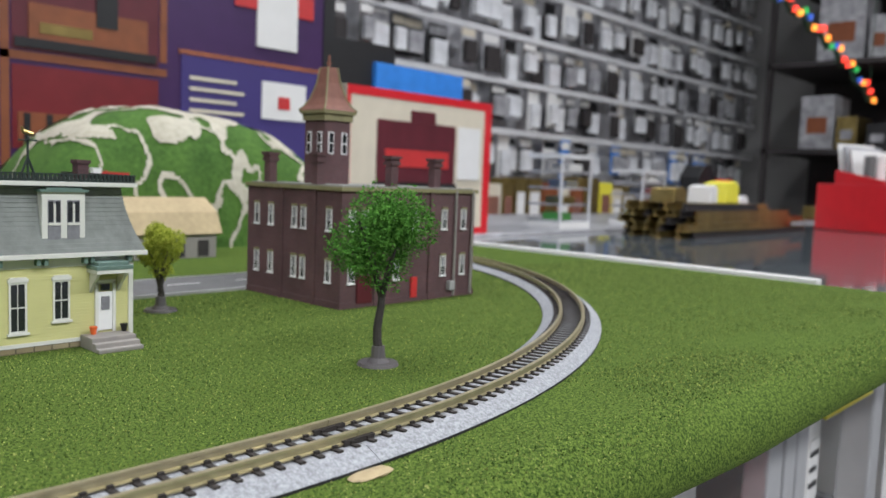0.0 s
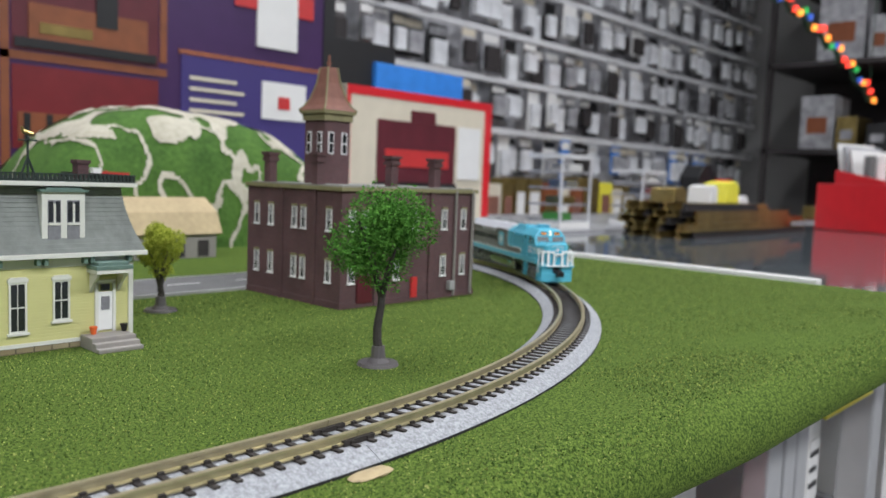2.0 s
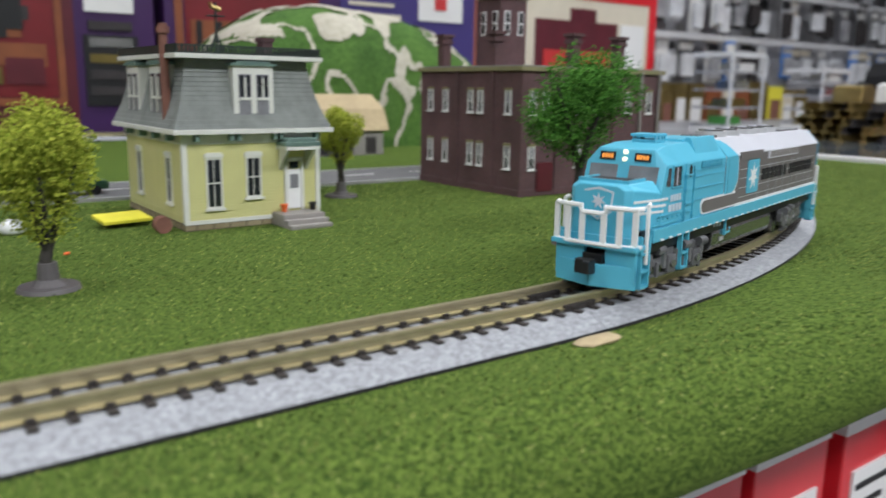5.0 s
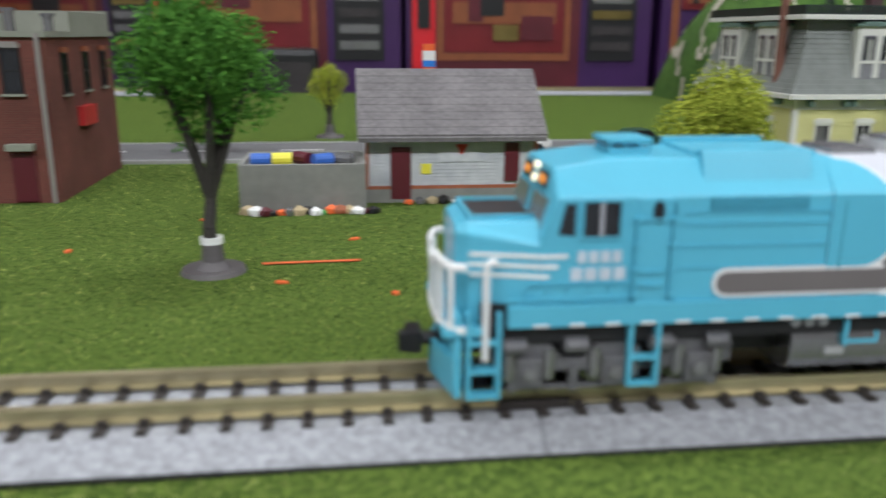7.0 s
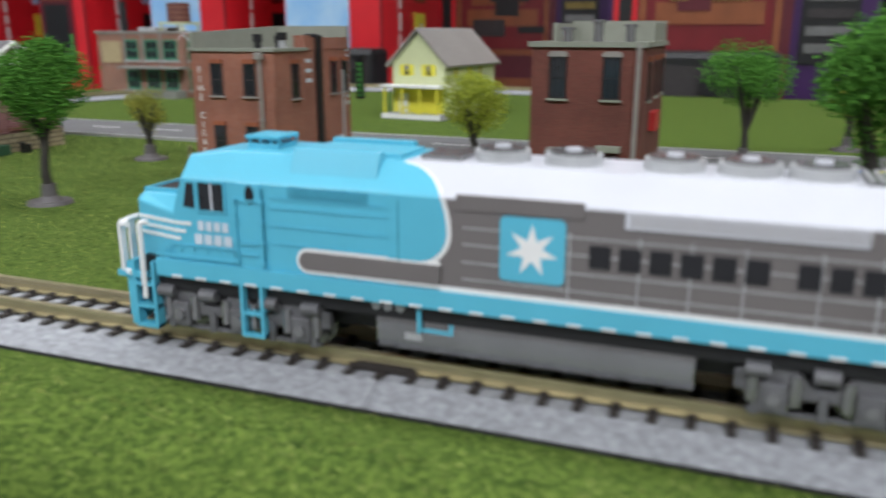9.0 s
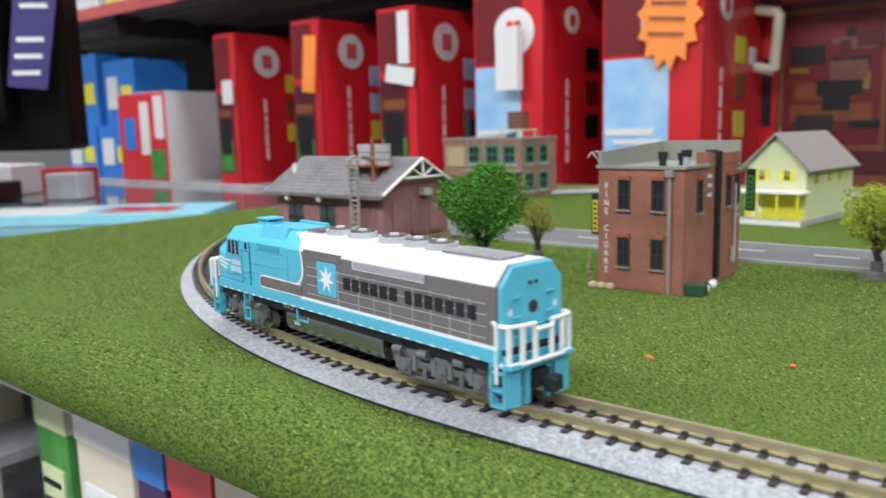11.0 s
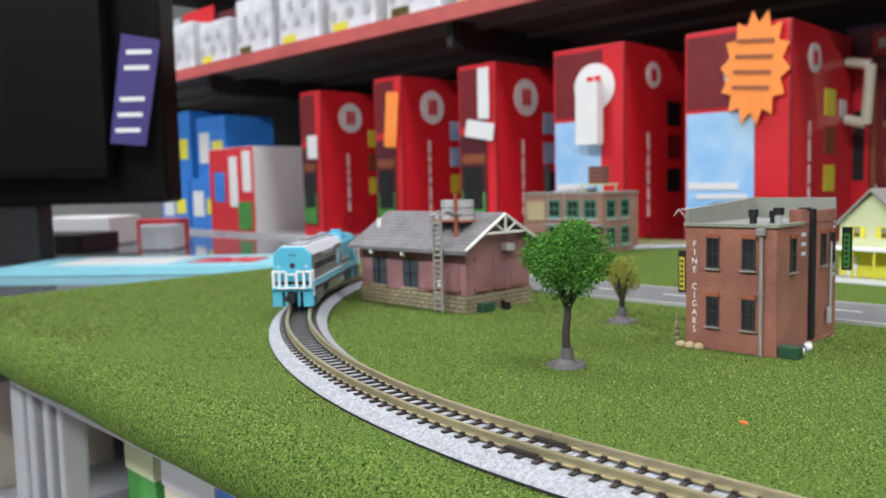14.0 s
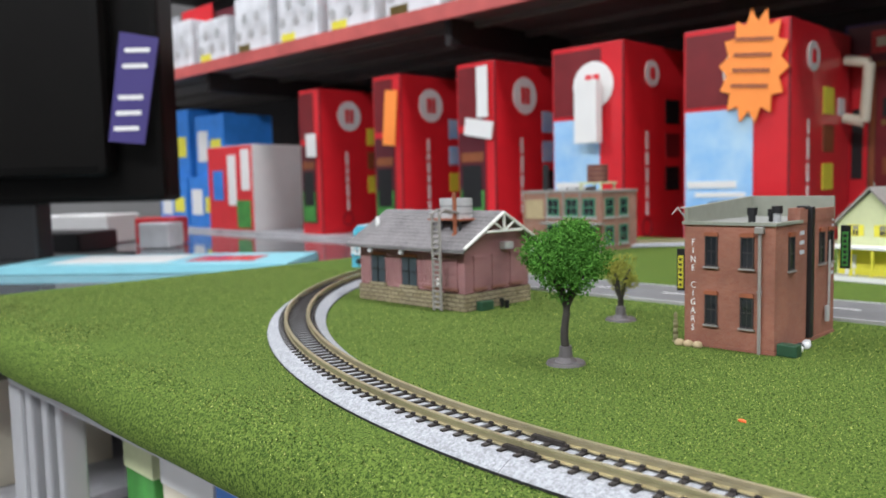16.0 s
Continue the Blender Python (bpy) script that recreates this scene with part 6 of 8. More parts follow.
def factory():
    w, d, top = 0.0850, 0.0560, 0.0510
    h = thing("factory", "brown-red brick model factory with green windows", "factory", pose(-0.5400, 0.4340, 0))
    quick("wall", M["brick_fac"], h, (0, 0, 0, w, d, top), label="brown-red brick wall")
    quick("coping", M["downpipe"], h, (-0.001, -0.001, top - 0.001, w + 0.001, d, top + 0.001))
    f, g = face_map("front", w, d), face_map("right", w, d)
    quick("loading_door", M["tan"], h, f(0.004, 0.0270, 0.024, 0.0440, 0, 0.0006), label="tan loading door")
    for a in (0.0345, 0.0545, 0.0725):
        for z in (0.0375, 0.0140):
            sash(h, "front", w, d, a, z, 0.0105, 0.0130, M["green_win"], sill=M["kerb"], pane=M["window"], curtain=False)
    for a in (0.012, 0.034):
        for z in (0.0375, 0.0140):
            sash(h, "right", w, d, a, z, 0.0105, 0.0130, M["green_win"], sill=M["kerb"], pane=M["window"], curtain=False)
    quick("dock_roof", M["rooftar"], h, (0.030, -0.014, 0.0230, w + 0.004, 0.0, 0.0245), label="grey loading dock roof")
    quick("dock", M["rooftar"], h, (0.030, -0.012, 0.0, w, -0.0002, 0.0060))
    rod("smoke_stack", M["black"], h, ((0.010, 0.022, top), (0.010, 0.022, 0.0760), 0.0030), n=14, label="black smoke stack")
    t = rod("roof_tank", M["roof_brown"], h, ((0.068, 0.020, 0.0590), (0.068, 0.020, 0.0740), 0.0090), n=20, label="brown roof tank on a cream stand")
    for k in range(4):
        rod("tank_band", M["cardmaroon"], t, ((0.068, 0.020, 0.0600 + k * 0.0040), (0.068, 0.020, 0.0610 + k * 0.0040), 0.0093), n=20)
    quick("tank_stand", M["paleyel"], t, (0.056, 0.008, 0.0575, 0.080, 0.032, 0.0590), *[(x, y, top, x + 0.0015, y + 0.0015, 0.0575) for x in (0.057, 0.0775) for y in (0.009, 0.0295)])
    for x in (0.030, 0.040, 0.052):
        quick("skylight", M["galv"], h, (x, 0.015, top, x + 0.008, 0.028, top + 0.0040), bevel=0.0006)
    for a in (0.0280, 0.0460, 0.0640):
        rod("downpipe", M["downpipe"], h, ((a, -0.0008, 0.0250), (a, -0.0008, top), 0.0008), n=6)
    return h


def barn():
    h = thing("barn", "small tan-roofed grey model barn", "barn", pose(0.3080, 0.3600, 0))
    w, d = 0.060, 0.042
    bm = bmesh.new()
    prism(bm, [(0, 0), (d, 0), (d, 0.0165), (d / 2, 0.0385), (0, 0.0165)], "x", 0, w)
    part("wall", bm, M["downpipe"], h, "grey board wall")
    bm = bmesh.new()
    prism(bm, [(-0.003, 0.0165), (0.004, 0.031), (d / 2, 0.0405), (d - 0.004, 0.031), (d + 0.003, 0.0165), (d + 0.001, 0.0160), (d - 0.005, 0.0295), (d / 2, 0.0385), (0.005, 0.0295), (-0.001, 0.0160)], "x", -0.003, w + 0.003)
    part("roof", bm, M["tan"], h, "tan gambrel roof")
    for a in (0.010, 0.028, 0.046):
        quick("barn_door", M["dark"], h, (a, -0.0006, 0.001, a + 0.008, 0.0, 0.0120))
    sg = thing("signal_mast", "rusty lattice signal mast with a red arm", "signal", pose(0.2620, 0.2960, 0))
    rod("mast", M["rust"], sg, ((0, 0, 0), (0, 0, 0.058), 0.0012), n=8)
    quick("lattice", M["rust"], sg, (-0.004, -0.001, 0.0, 0.004, 0.001, 0.001), *[(-0.0028, -0.0012, 0.006 + k * 0.006, 0.0028, 0.0012, 0.0085 + k * 0.006) for k in range(6)])
    quick("signal_arm", M["red"], sg, (-0.003, -0.002, 0.0535, 0.0125, -0.001, 0.0570))
    quick("lamp_case", M["white"], sg, (-0.0075, -0.002, 0.0490, -0.003, 0.002, 0.0590))


def hill():
    """Tunnel hill: turf with pale rock ribs."""
    hl = thing("tunnel_hill", "moulded green model hill with pale rock ribs", "hill", pose(0.408, 0.490, 0))
    rnd = random.Random(11)

    def shape(u, v):
        x, y = (u - 0.5) * 0.270, (v - 0.5) * 0.150
        r = max(0.0, 1 - (abs(2 * u - 1)) ** 2.8) ** 0.5 * max(0.0, 1 - abs(2 * v - 1) ** 4.0) ** 0.4
        z = 0.104 * r * (0.95 + 0.10 * math.sin(3 * u + 1))
        k = noise.noise((x * 40, y * 40, 1)) * 0.004 * min(1, r * 2)
        return Vector((x + k, y + k, z + k))
    green, rock = bmesh.new(), bmesh.new()
    nu, nv = 190, 130
    pts = [[shape(i / nu, 0.5 + 0.5 * math.copysign(1 - (1 - abs(2 * j / nv - 1)) ** 2.6, j / nv - 0.5)) for j in range(nv + 1)] for i in range(nu + 1)]
    gv = [[green.verts.new(p) for p in row] for row in pts]
    for i in range(nu):
        for j in range(nv):
            green.faces.new((gv[i][j], gv[i + 1][j], gv[i + 1][j + 1], gv[i][j + 1]))
    for i in range(nu):
        for j in range(nv):
            u, v = i / nu, j / nv
            p = pts[i][j]
            s = abs(noise.noise((p.x * 30, p.y * 30, p.z * 16 + 7.3)) + 0.25 * noise.noise((p.x * 90, p.y * 90, p.z * 60)))
            if s < 0.065 or (p.z > 0.078 and noise.noise((p.x * 45, p.y * 40, p.z * 30)) > 0.10):
                q = [pts[i][j], pts[i + 1][j], pts[i + 1][j + 1], pts[i][j + 1]]
                n = (q[1] - q[0]).cross(q[3] - q[0])
                n = n.normalized() if n.length > 1e-9 else Vector((0, 0, 1))
                rock.faces.new([rock.verts.new(p + n * 0.0012) for p in q])
    bmesh.ops.remove_doubles(rock, verts=rock.verts, dist=0.0004)
    part("turf_cover", green, M["hill_green"], hl, "green turf cover", smooth=True)
    part("rock_ribs", rock, M["hill_rock"], hl, "pale plaster rock ribs", smooth=True)


# ---- trees ----
def clump_crown(name, parent, mat, blobs, flakes, size, seed):
    """A crown of many small foam flakes gathered in uneven clumps."""
    rnd = random.Random(seed)
    verts, faces = [], []
    total = sum(r ** 2 for _, r in blobs)
    for c, r in blobs:
        for _ in range(int(flakes * r * r / total)):
            d = Vector((rnd.gauss(0, 1), rnd.gauss(0, 1), rnd.gauss(0, 1))).normalized()
            wob = 0.82 + 0.34 * noise.noise((d * 2.6 + Vector((seed, 0, c[0] * 99)))) + 0.18 * noise.noise(d * 7)
            p = Vector(c) + d * r * wob * rnd.uniform(0.72, 1.06)
            a = Vector((rnd.gauss(0, 1), rnd.gauss(0, 1), rnd.gauss(0, 1))).normalized() * size * rnd.uniform(0.5, 1.2)
            b = a.orthogonal().normalized() * size * rnd.uniform(0.4, 1.0)
            e = (a + b).cross(a) / (size + 1e-9) * rnd.uniform(0.3, 0.7)
            n = len(verts)
            verts += [p - a, p + a, p + b, p + e]
            faces += [(n, n + 1, n + 2), (n, n + 1, n + 3), (n + 1, n + 2, n + 3)]
    me = bpy.data.meshes.new(name)
    me.from_pydata(verts, [], faces)
    me.materials.append(mat)
    ob = new(name, me)
    ob.parent = parent
    return ob


def tree(x, y, width, z0, z1, mat, label, seed, flakes=5200, forked=False, base_r=0.0068, sparse=False, trunk_r=0.0016):
    t = thing("tree", label, "tree", pose(x, y, 0))
    rnd = random.Random(seed)
    cz, hh, r = (z0 + z1) / 2, (z1 - z0) / 2, width / 2
    bm = bmesh.new()
    cyl(bm, (0, 0, 0), (0, 0, 0.0010), base_r, base_r * 0.94, n=24)
    cyl(bm, (0, 0, 0.0010), (0, 0, 0.0024), base_r * 0.55, trunk_r * 1.6, n=16)
    cyl(bm, (0, 0, 0.0024), (0, 0, 0.0062), trunk_r * 1.5, trunk_r * 1.3, n=12)
    part("base", bm, M["treebase"], t, "round grey plastic base")
    bm = bmesh.new()
    fork = z0 * 0.62 if forked else z0 * 0.95
    lean = Vector((rnd.uniform(-1, 1), rnd.uniform(-1, 1), 0)) * 0.0006
    steps = 5
    for k in range(steps):
        a, b = k / steps, (k + 1) / steps
        p0 = Vector((0, 0, 0.005 + (fork - 0.005) * a)) + lean * math.sin(a * 5)
        p1 = Vector((0, 0, 0.005 + (fork - 0.005) * b)) + lean * math.sin(b * 5)
        cyl(bm, p0, p1, trunk_r * (0.95 - 0.2 * a), trunk_r * (0.95 - 0.2 * b), n=9, caps=False)
    top = Vector((0, 0, fork)) + lean * math.sin(5)
    part("trunk", bm, M["trunk"], t, "dark bark-textured trunk")
    for k in range(5 if forked else 4):
        ang = 6.28 * k / (5 if forked else 4) + rnd.uniform(-0.4, 0.4)
        tip = Vector((math.cos(ang) * r * 0.55, math.sin(ang) * r * 0.55, cz + rnd.uniform(-0.2, 0.4) * hh))
        mid = top.lerp(tip, 0.5) + Vector((0, 0, 0.0015))
        bm = bmesh.new()
        cyl(bm, top - Vector((0, 0, 0.001)), mid, trunk_r * 0.7, trunk_r * 0.5, n=7, caps=False)
        cyl(bm, mid, tip, trunk_r * 0.5, trunk_r * 0.2, n=7, caps=False)
        part("limb", bm, M["trunk"], t)
    blobs = [((0, 0, cz - 0.1 * hh), min(r, hh) * 0.72), ((0, 0, z0 + 0.45 * hh), min(r, hh) * 0.55)]
    n = 9
    for k in range(n):
        ang = 6.28 * k / n + rnd.uniform(-0.3, 0.3)
        rr = r * rnd.uniform(0.45, 0.62)
        zz = cz + rnd.uniform(-0.45, 0.35) * hh
        blobs.append(((math.cos(ang) * rr, math.sin(ang) * rr, zz), r * rnd.uniform(0.36, 0.52) * (0.75 if sparse else 1)))
    for k in range(5):
        blobs.append(((rnd.uniform(-0.35, 0.35) * r, rnd.uniform(-0.35, 0.35) * r, cz + rnd.uniform(0.15, 0.5) * hh), min(r, hh) * rnd.uniform(0.42, 0.55)))
    clump_crown("crown", t, mat, blobs, int(flakes * 1.6), 0.00068 * (width / 0.034) ** 0.5, seed)
    return t


def car(x, y, rz, mat, label):
    c = thing("model_car", label, "car", pose(x, y, 0.0012, 0, 0, rz), "model cars")
    bm = bmesh.new()
    prism(bm, [(-0.0135, 0.0022), (-0.0138, 0.0050), (-0.0120, 0.0060), (-0.0075, 0.0064), (-0.0040, 0.0092), (0.0045, 0.0092), (0.0080, 0.0062), (0.0130, 0.0056), (0.0138, 0.0042), (0.0135, 0.0022)], "y", -0.0052, 0.0052)
    part("body", bm, mat, c, bevel=0.0005)
    bm = bmesh.new()
    prism(bm, [(-0.0064, 0.0068), (-0.0036, 0.0089), (0.0042, 0.0089), (0.0066, 0.0068)], "y", -0.0054, 0.0054)
    part("window_band", bm, M["window"], c)
    for sx in (-0.0085, 0.0085):
        for sy in (-1, 1):
            rod("wheel", M["black"], c, ((sx, sy * 0.0040, 0.0020), (sx, sy * 0.0054, 0.0020), 0.0020), n=14)


yellow_house()
courthouse()
shack()
yard()
red_shop()
cigar_shop()
cigar_extras()
engine_house()
farm_house()
factory()
barn()
hill()
flower_pot(0.1855, 0.1320, 0.0042, M["orange"], "small terracotta flower pot on the steps")
flower_pot(0.1960, 0.1320, 0.0042, M["black"], "small black flower pot on the steps")
G, L, O = M["leaf_green"], M["leaf_lime"], M["leaf_olive"]
tree(0.2441, 0.0550, 0.0395, 0.0240, 0.0595, G, "round green foam tree on a grey base", 1, 8000)
tree(0.2356, 0.1829, 0.0220, 0.0125, 0.0405, L, "small yellow-green foam tree on a grey base", 2, 8000)
tree(0.1036, 0.0803, 0.0290, 0.0100, 0.0440, L, "yellow-green foam tree on a grey base", 3, 9000)
tree(-0.0097, 0.0698, 0.0370, 0.0265, 0.0590, G, "forked green foam tree with a white band on its trunk", 4, 8000, True)
tree(-0.0343, 0.2420, 0.0380, 0.0220, 0.0500, G, "wide green foam tree beside the road", 5, 4500, True)
tree(-0.1385, 0.2080, 0.0310, 0.0100, 0.0400, L, "olive yellow foam tree beside the road", 6, 4500)
tree(-0.2347, 0.0810, 0.0365, 0.0215, 0.0525, G, "bushy green foam tree on a grey base", 7, 8000)
tree(-0.2656, 0.1640, 0.0215, 0.0110, 0.0310, O, "sparse olive foam tree on a grey base", 8, 1800, sparse=True)
tree(0.0096, 0.2955, 0.0230, 0.0130, 0.0390, L, "small lime foam tree behind the road", 9, 2500)
bm = bmesh.new()
cyl(bm, (0, 0, 0), (0, 0, 0.0014), 0.0024, n=16)
solid("tree_band", bm, M["white"], "white paper band round a trunk", "band", m=pose(-0.0097, 0.0698, 0.0062))
car(0.0880, 0.2320, 5, M["white"], "white model car on the road")
car(0.1400, 0.2330, 2, M["dkgreen"], "dark green model car on the road")
bm = bmesh.new()
bmesh.ops.create_icosphere(bm, subdivisions=2, radius=0.0030)
for v in bm.verts:
    v.co.x *= 1.3
    v.co.z = max(v.co.z, -0.0020)
solid("white_stone", bm, M["white"], "rounded white stone on the grass", "stone", m=pose(0.1078, 0.1574, 0.0020), smooth=True)
# wheelbarrow-like yellow board and barrel by the yellow house
bm = bmesh.new()
box(bm, -0.008, -0.005, 0.0, 0.008, 0.005, 0.0012)
solid("garden_board", bm, M["yellow"], "yellow and white board lying by the house", "board", m=pose(0.1395, 0.1560, 0.0022, 8, 0, 10), bevel=0.0003)
bm = bmesh.new()
cyl(bm, (0, -0.002, 0.0026), (0, 0.002, 0.0026), 0.0026, n=14)
solid("barrel", bm, M["roof_brown"], "brown barrel lying against the house corner", "barrel", m=pose(0.1465, 0.1370, 0))
# bits of orange lichen and debris on the lawn
rnd = random.Random(21)
spots = [(0.0274, 0.0510), (0.0415, 0.0722), (-0.1624, 0.0571), (0.020, 0.094), (-0.045, 0.088), (0.060, 0.100), (-0.072, 0.100), (-0.105, 0.118), (-0.130, 0.070), (0.115, 0.118), (0.005, 0.060), (-0.02, 0.118)]
for x, y in spots:
    bm = bmesh.new()
    bmesh.ops.create_icosphere(bm, subdivisions=1, radius=0.0010)
    for v in bm.verts:
        v.co = Vector((v.co.x * rnd.uniform(1, 1.8), v.co.y * 0.8, max(-0.0003, v.co.z * 0.5)))
    solid("orange_crumb", bm, M["orange"], "orange crumb lying on the grass", "crumb", group="orange crumbs", m=pose(x, y, 0.0003, 0, 0, rnd.uniform(0, 180)))
bm = bmesh.new()
bmesh.ops.create_icosphere(bm, subdivisions=2, radius=0.0050)
for v in bm.verts:
    v.co = Vector((v.co.x * 1.2, v.co.y * 0.55, max(-0.0002, v.co.z * 0.12))) + Vector((0, 0, 0.0006 * noise.noise(v.co * 900)))
solid("bare_patch", bm, M["tan"], "bare tan patch worn into the mat beside the track", "patch", m=pose(0.1790, -0.0150, 0.0002), kind="structure")
bm = bmesh.new()
cyl(bm, (0, 0, 0.0004), (0.021, 0.001, 0.0004), 0.0003, n=5)
solid("straw", bm, M["orange"], "thin orange straw on the grass", "straw", m=pose(0.0000, 0.0735, 0))
# ---- counters and showcases ----
def showcase(x0, x1, y0, y1, top, seed, label, mullions=(), row=()):
    sc = thing("glass_showcase", label, "showcase", pose(0, 0, 0))
    quick("base_cabinet", M["greypack"], sc, (x0 + 0.01, y0 + 0.01, FLOOR, x1 - 0.01, y1 - 0.01, FLOOR + 0.12), label="grey plinth")
    quick("glass_top", M["countertop"], sc, (x0 + 0.02, y0 + 0.02, top - 0.008, x1 - 0.02, y1 - 0.02, top - 0.0005), label="dark reflecting glass top")
    quick("back_panel", M["greypack"], sc, (x0 + 0.02, y1 - 0.03, FLOOR + 0.12, x1 - 0.02, y1 - 0.02, top - 0.02))
    for a, b in ((x0, y0), (x1 - 0.02, y0), (x0, y1 - 0.02), (x1 - 0.02, y1 - 0.02)):
        quick("corner_post", M["alu"], sc, (a, b, FLOOR + 0.12, a + 0.02, b + 0.02, top - 0.02), label="aluminium corner post", bevel=0.002)
    quick("top_frame", M["alu"], sc, (x0, y0, top - 0.02, x1, y0 + 0.02, top), label="aluminium top frame", bevel=0.002)
    quick("top_frame", M["alu"], sc, (x0, y1 - 0.02, top - 0.02, x1, y1, top), label="aluminium top frame", bevel=0.002)
    quick("top_frame", M["alu"], sc, (x0, y0 + 0.02, top - 0.02, x0 + 0.02, y1 - 0.02, top), label="aluminium top frame", bevel=0.002)
    quick("top_frame", M["alu"], sc, (x1 - 0.02, y0 + 0.02, top - 0.02, x1, y1 - 0.02, top), label="aluminium top frame", bevel=0.002)
    for z in (-0.17, -0.42, -0.66):
        quick("shelf", M["greypack"], sc, (x0 + 0.022, y0 + 0.05, z, x1 - 0.022, y1 - 0.04, z + 0.008), label="grey glass shelf")
    for a, b in mullions:
        quick("mullion", M["alu"], sc, (a, y0 + 0.001, FLOOR + 0.12, b, y0 + 0.014, top - 0.02), label="aluminium door rail", bevel=0.0015)
    rnd = random.Random(seed)
    mats = ("cardred", "cardwhite", "cardpurple", "cardwhite", "cardblue", "cardred", "greenprint", "cardcream")
    names = {"cardred": "red", "cardwhite": "white", "cardpurple": "purple", "cardblue": "blue", "greenprint": "green", "cardcream": "cream", "yellow": "yellow", "paleyel": "pale lime"}
    for a, w, h, m, m2 in row:
        b = thing("merchandise_box", names[m] + " product box standing in the showcase", "box", pose(a, y0 + 0.030, -0.162), "boxes in the showcase")
        quick("carton", M[m], b, (0, 0, 0, w, 0.06, h), bevel=0.001)
        quick("lid_band", M[m2], b, (-0.0006, -0.0006, h * 0.82, w + 0.0006, 0.0606, h + 0.0006), label=names[m2] + " band along the top")
        pn = quick("label_panel", M[m2], b, (w * 0.15, -0.0012, h * 0.25, w * 0.85, 0, h * 0.62))
        for k in range(3):
            quick("text_bar", M["black"], pn, (w * 0.2, -0.0018, h * (0.32 + 0.1 * k), w * (0.75 - 0.1 * (k % 2)), -0.0012, h * (0.35 + 0.1 * k)))
    for z in (-0.162, -0.412, -0.652)[bool(row):]:
        x = x0 + 0.05
        k = 0
        while x < x1 - 0.14:
            w, h = rnd.uniform(0.05, 0.09), rnd.uniform(0.07, 0.12)
            m = mats[rnd.randrange(8)]
            b = thing("merchandise_box", {"cardred": "red", "cardwhite": "white", "cardpurple": "purple", "cardblue": "blue", "greenprint": "green", "cardcream": "cream"}[m] + " product box standing in the showcase", "box", pose(x, y0 + 0.052 + rnd.uniform(0, 0.01), z), "boxes in the showcase")
            quick("carton", M[m], b, (0, 0, 0, w, 0.09, h), bevel=0.001)
            quick("label_panel", M["cardwhite" if m != "cardwhite" else "cardred"], b, (w * 0.15, -0.0012, h * 0.45, w * 0.85, 0, h * 0.8))
            x += w + rnd.uniform(0.004, 0.02)
    return sc


ROW = ((-0.482, 0.032, 0.098, "greenprint", "paleyel"), (-0.440, 0.050, 0.100, "cardcream", "cardwhite"), (-0.386, 0.022, 0.094, "cardpurple", "cardblue"), (-0.360, 0.030, 0.096, "cardred", "cardred"),
       (-0.326, 0.044, 0.094, "cardred", "cardcream"), (-0.276, 0.060, 0.093, "cardred", "cardcream"), (-0.205, 0.060, 0.088, "cardwhite", "cardred"), (-0.130, 0.055, 0.086, "cardcream", "cardred"),
       (-0.060, 0.060, 0.086, "cardred", "cardcream"), (0.020, 0.055, 0.086, "cardblue", "cardwhite"), (0.095, 0.060, 0.088, "cardcream", "cardred"), (0.170, 0.055, 0.088, "cardwhite", "cardred"),
       (0.240, 0.070, 0.094, "cardred", "cardwhite"), (0.318, 0.050, 0.092, "cardred", "cardwhite"), (0.382, 0.052, 0.088, "cardred", "cardwhite"), (0.510, 0.040, 0.100, "cardwhite", "cardwhite"), (0.553, 0.036, 0.090, "cardwhite", "cardcream"), (0.592, 0.026, 0.104, "cardwhite", "cardwhite"))
showcase(-0.565, 0.640, 0.002, 0.64, COUNTER, 2, "glass and aluminium showcase under the layout board", ((-0.541, -0.531), (-0.516, -0.508), (-0.496, -0.489), (0.450, 0.468), (0.472, 0.486), (0.489, 0.504)), ROW)
showcase(-1.90, -0.64, -0.02, 0.68, COUNTER - 0.006, 5, "glass and aluminium showcase with a clear top")
PALE = [(0.690 + 0.078 * k, 0.070, 0.094 + 0.008 * (k % 3), ("cardwhite", "cardwhite", "cardcream")[k % 3], ("cardwhite", "cardred", "yellow", "cardwhite")[k % 4]) for k in range(14)]
showcase(0.66, 2.60, -0.02, 0.68, COUNTER - 0.006, 6, "long glass and aluminium showcase with a clear top", (), PALE)
bm = bmesh.new()
box(bm, 0.0, 0.0, 0.0, 0.085, 0.002, 0.014)
solid("shelf_label", bm, M["yellow"], "yellow label strip along the showcase rail", "label", m=pose(0.518, -0.0005, -0.060), bevel=0.0005)


# back counter that carries the cartons
bc = thing("back_counter", "grey laminate back counter behind the layout", "counter", pose(0, 0, 0))
quick("worktop", M["greypack"], bc, (-2.2, 0.684, COUNTER - 0.03, 2.6, 1.15, COUNTER), bevel=0.003)
quick("cabinet", M["wall"], bc, (-2.2, 0.70, FLOOR, 2.6, 1.15, COUNTER - 0.03))


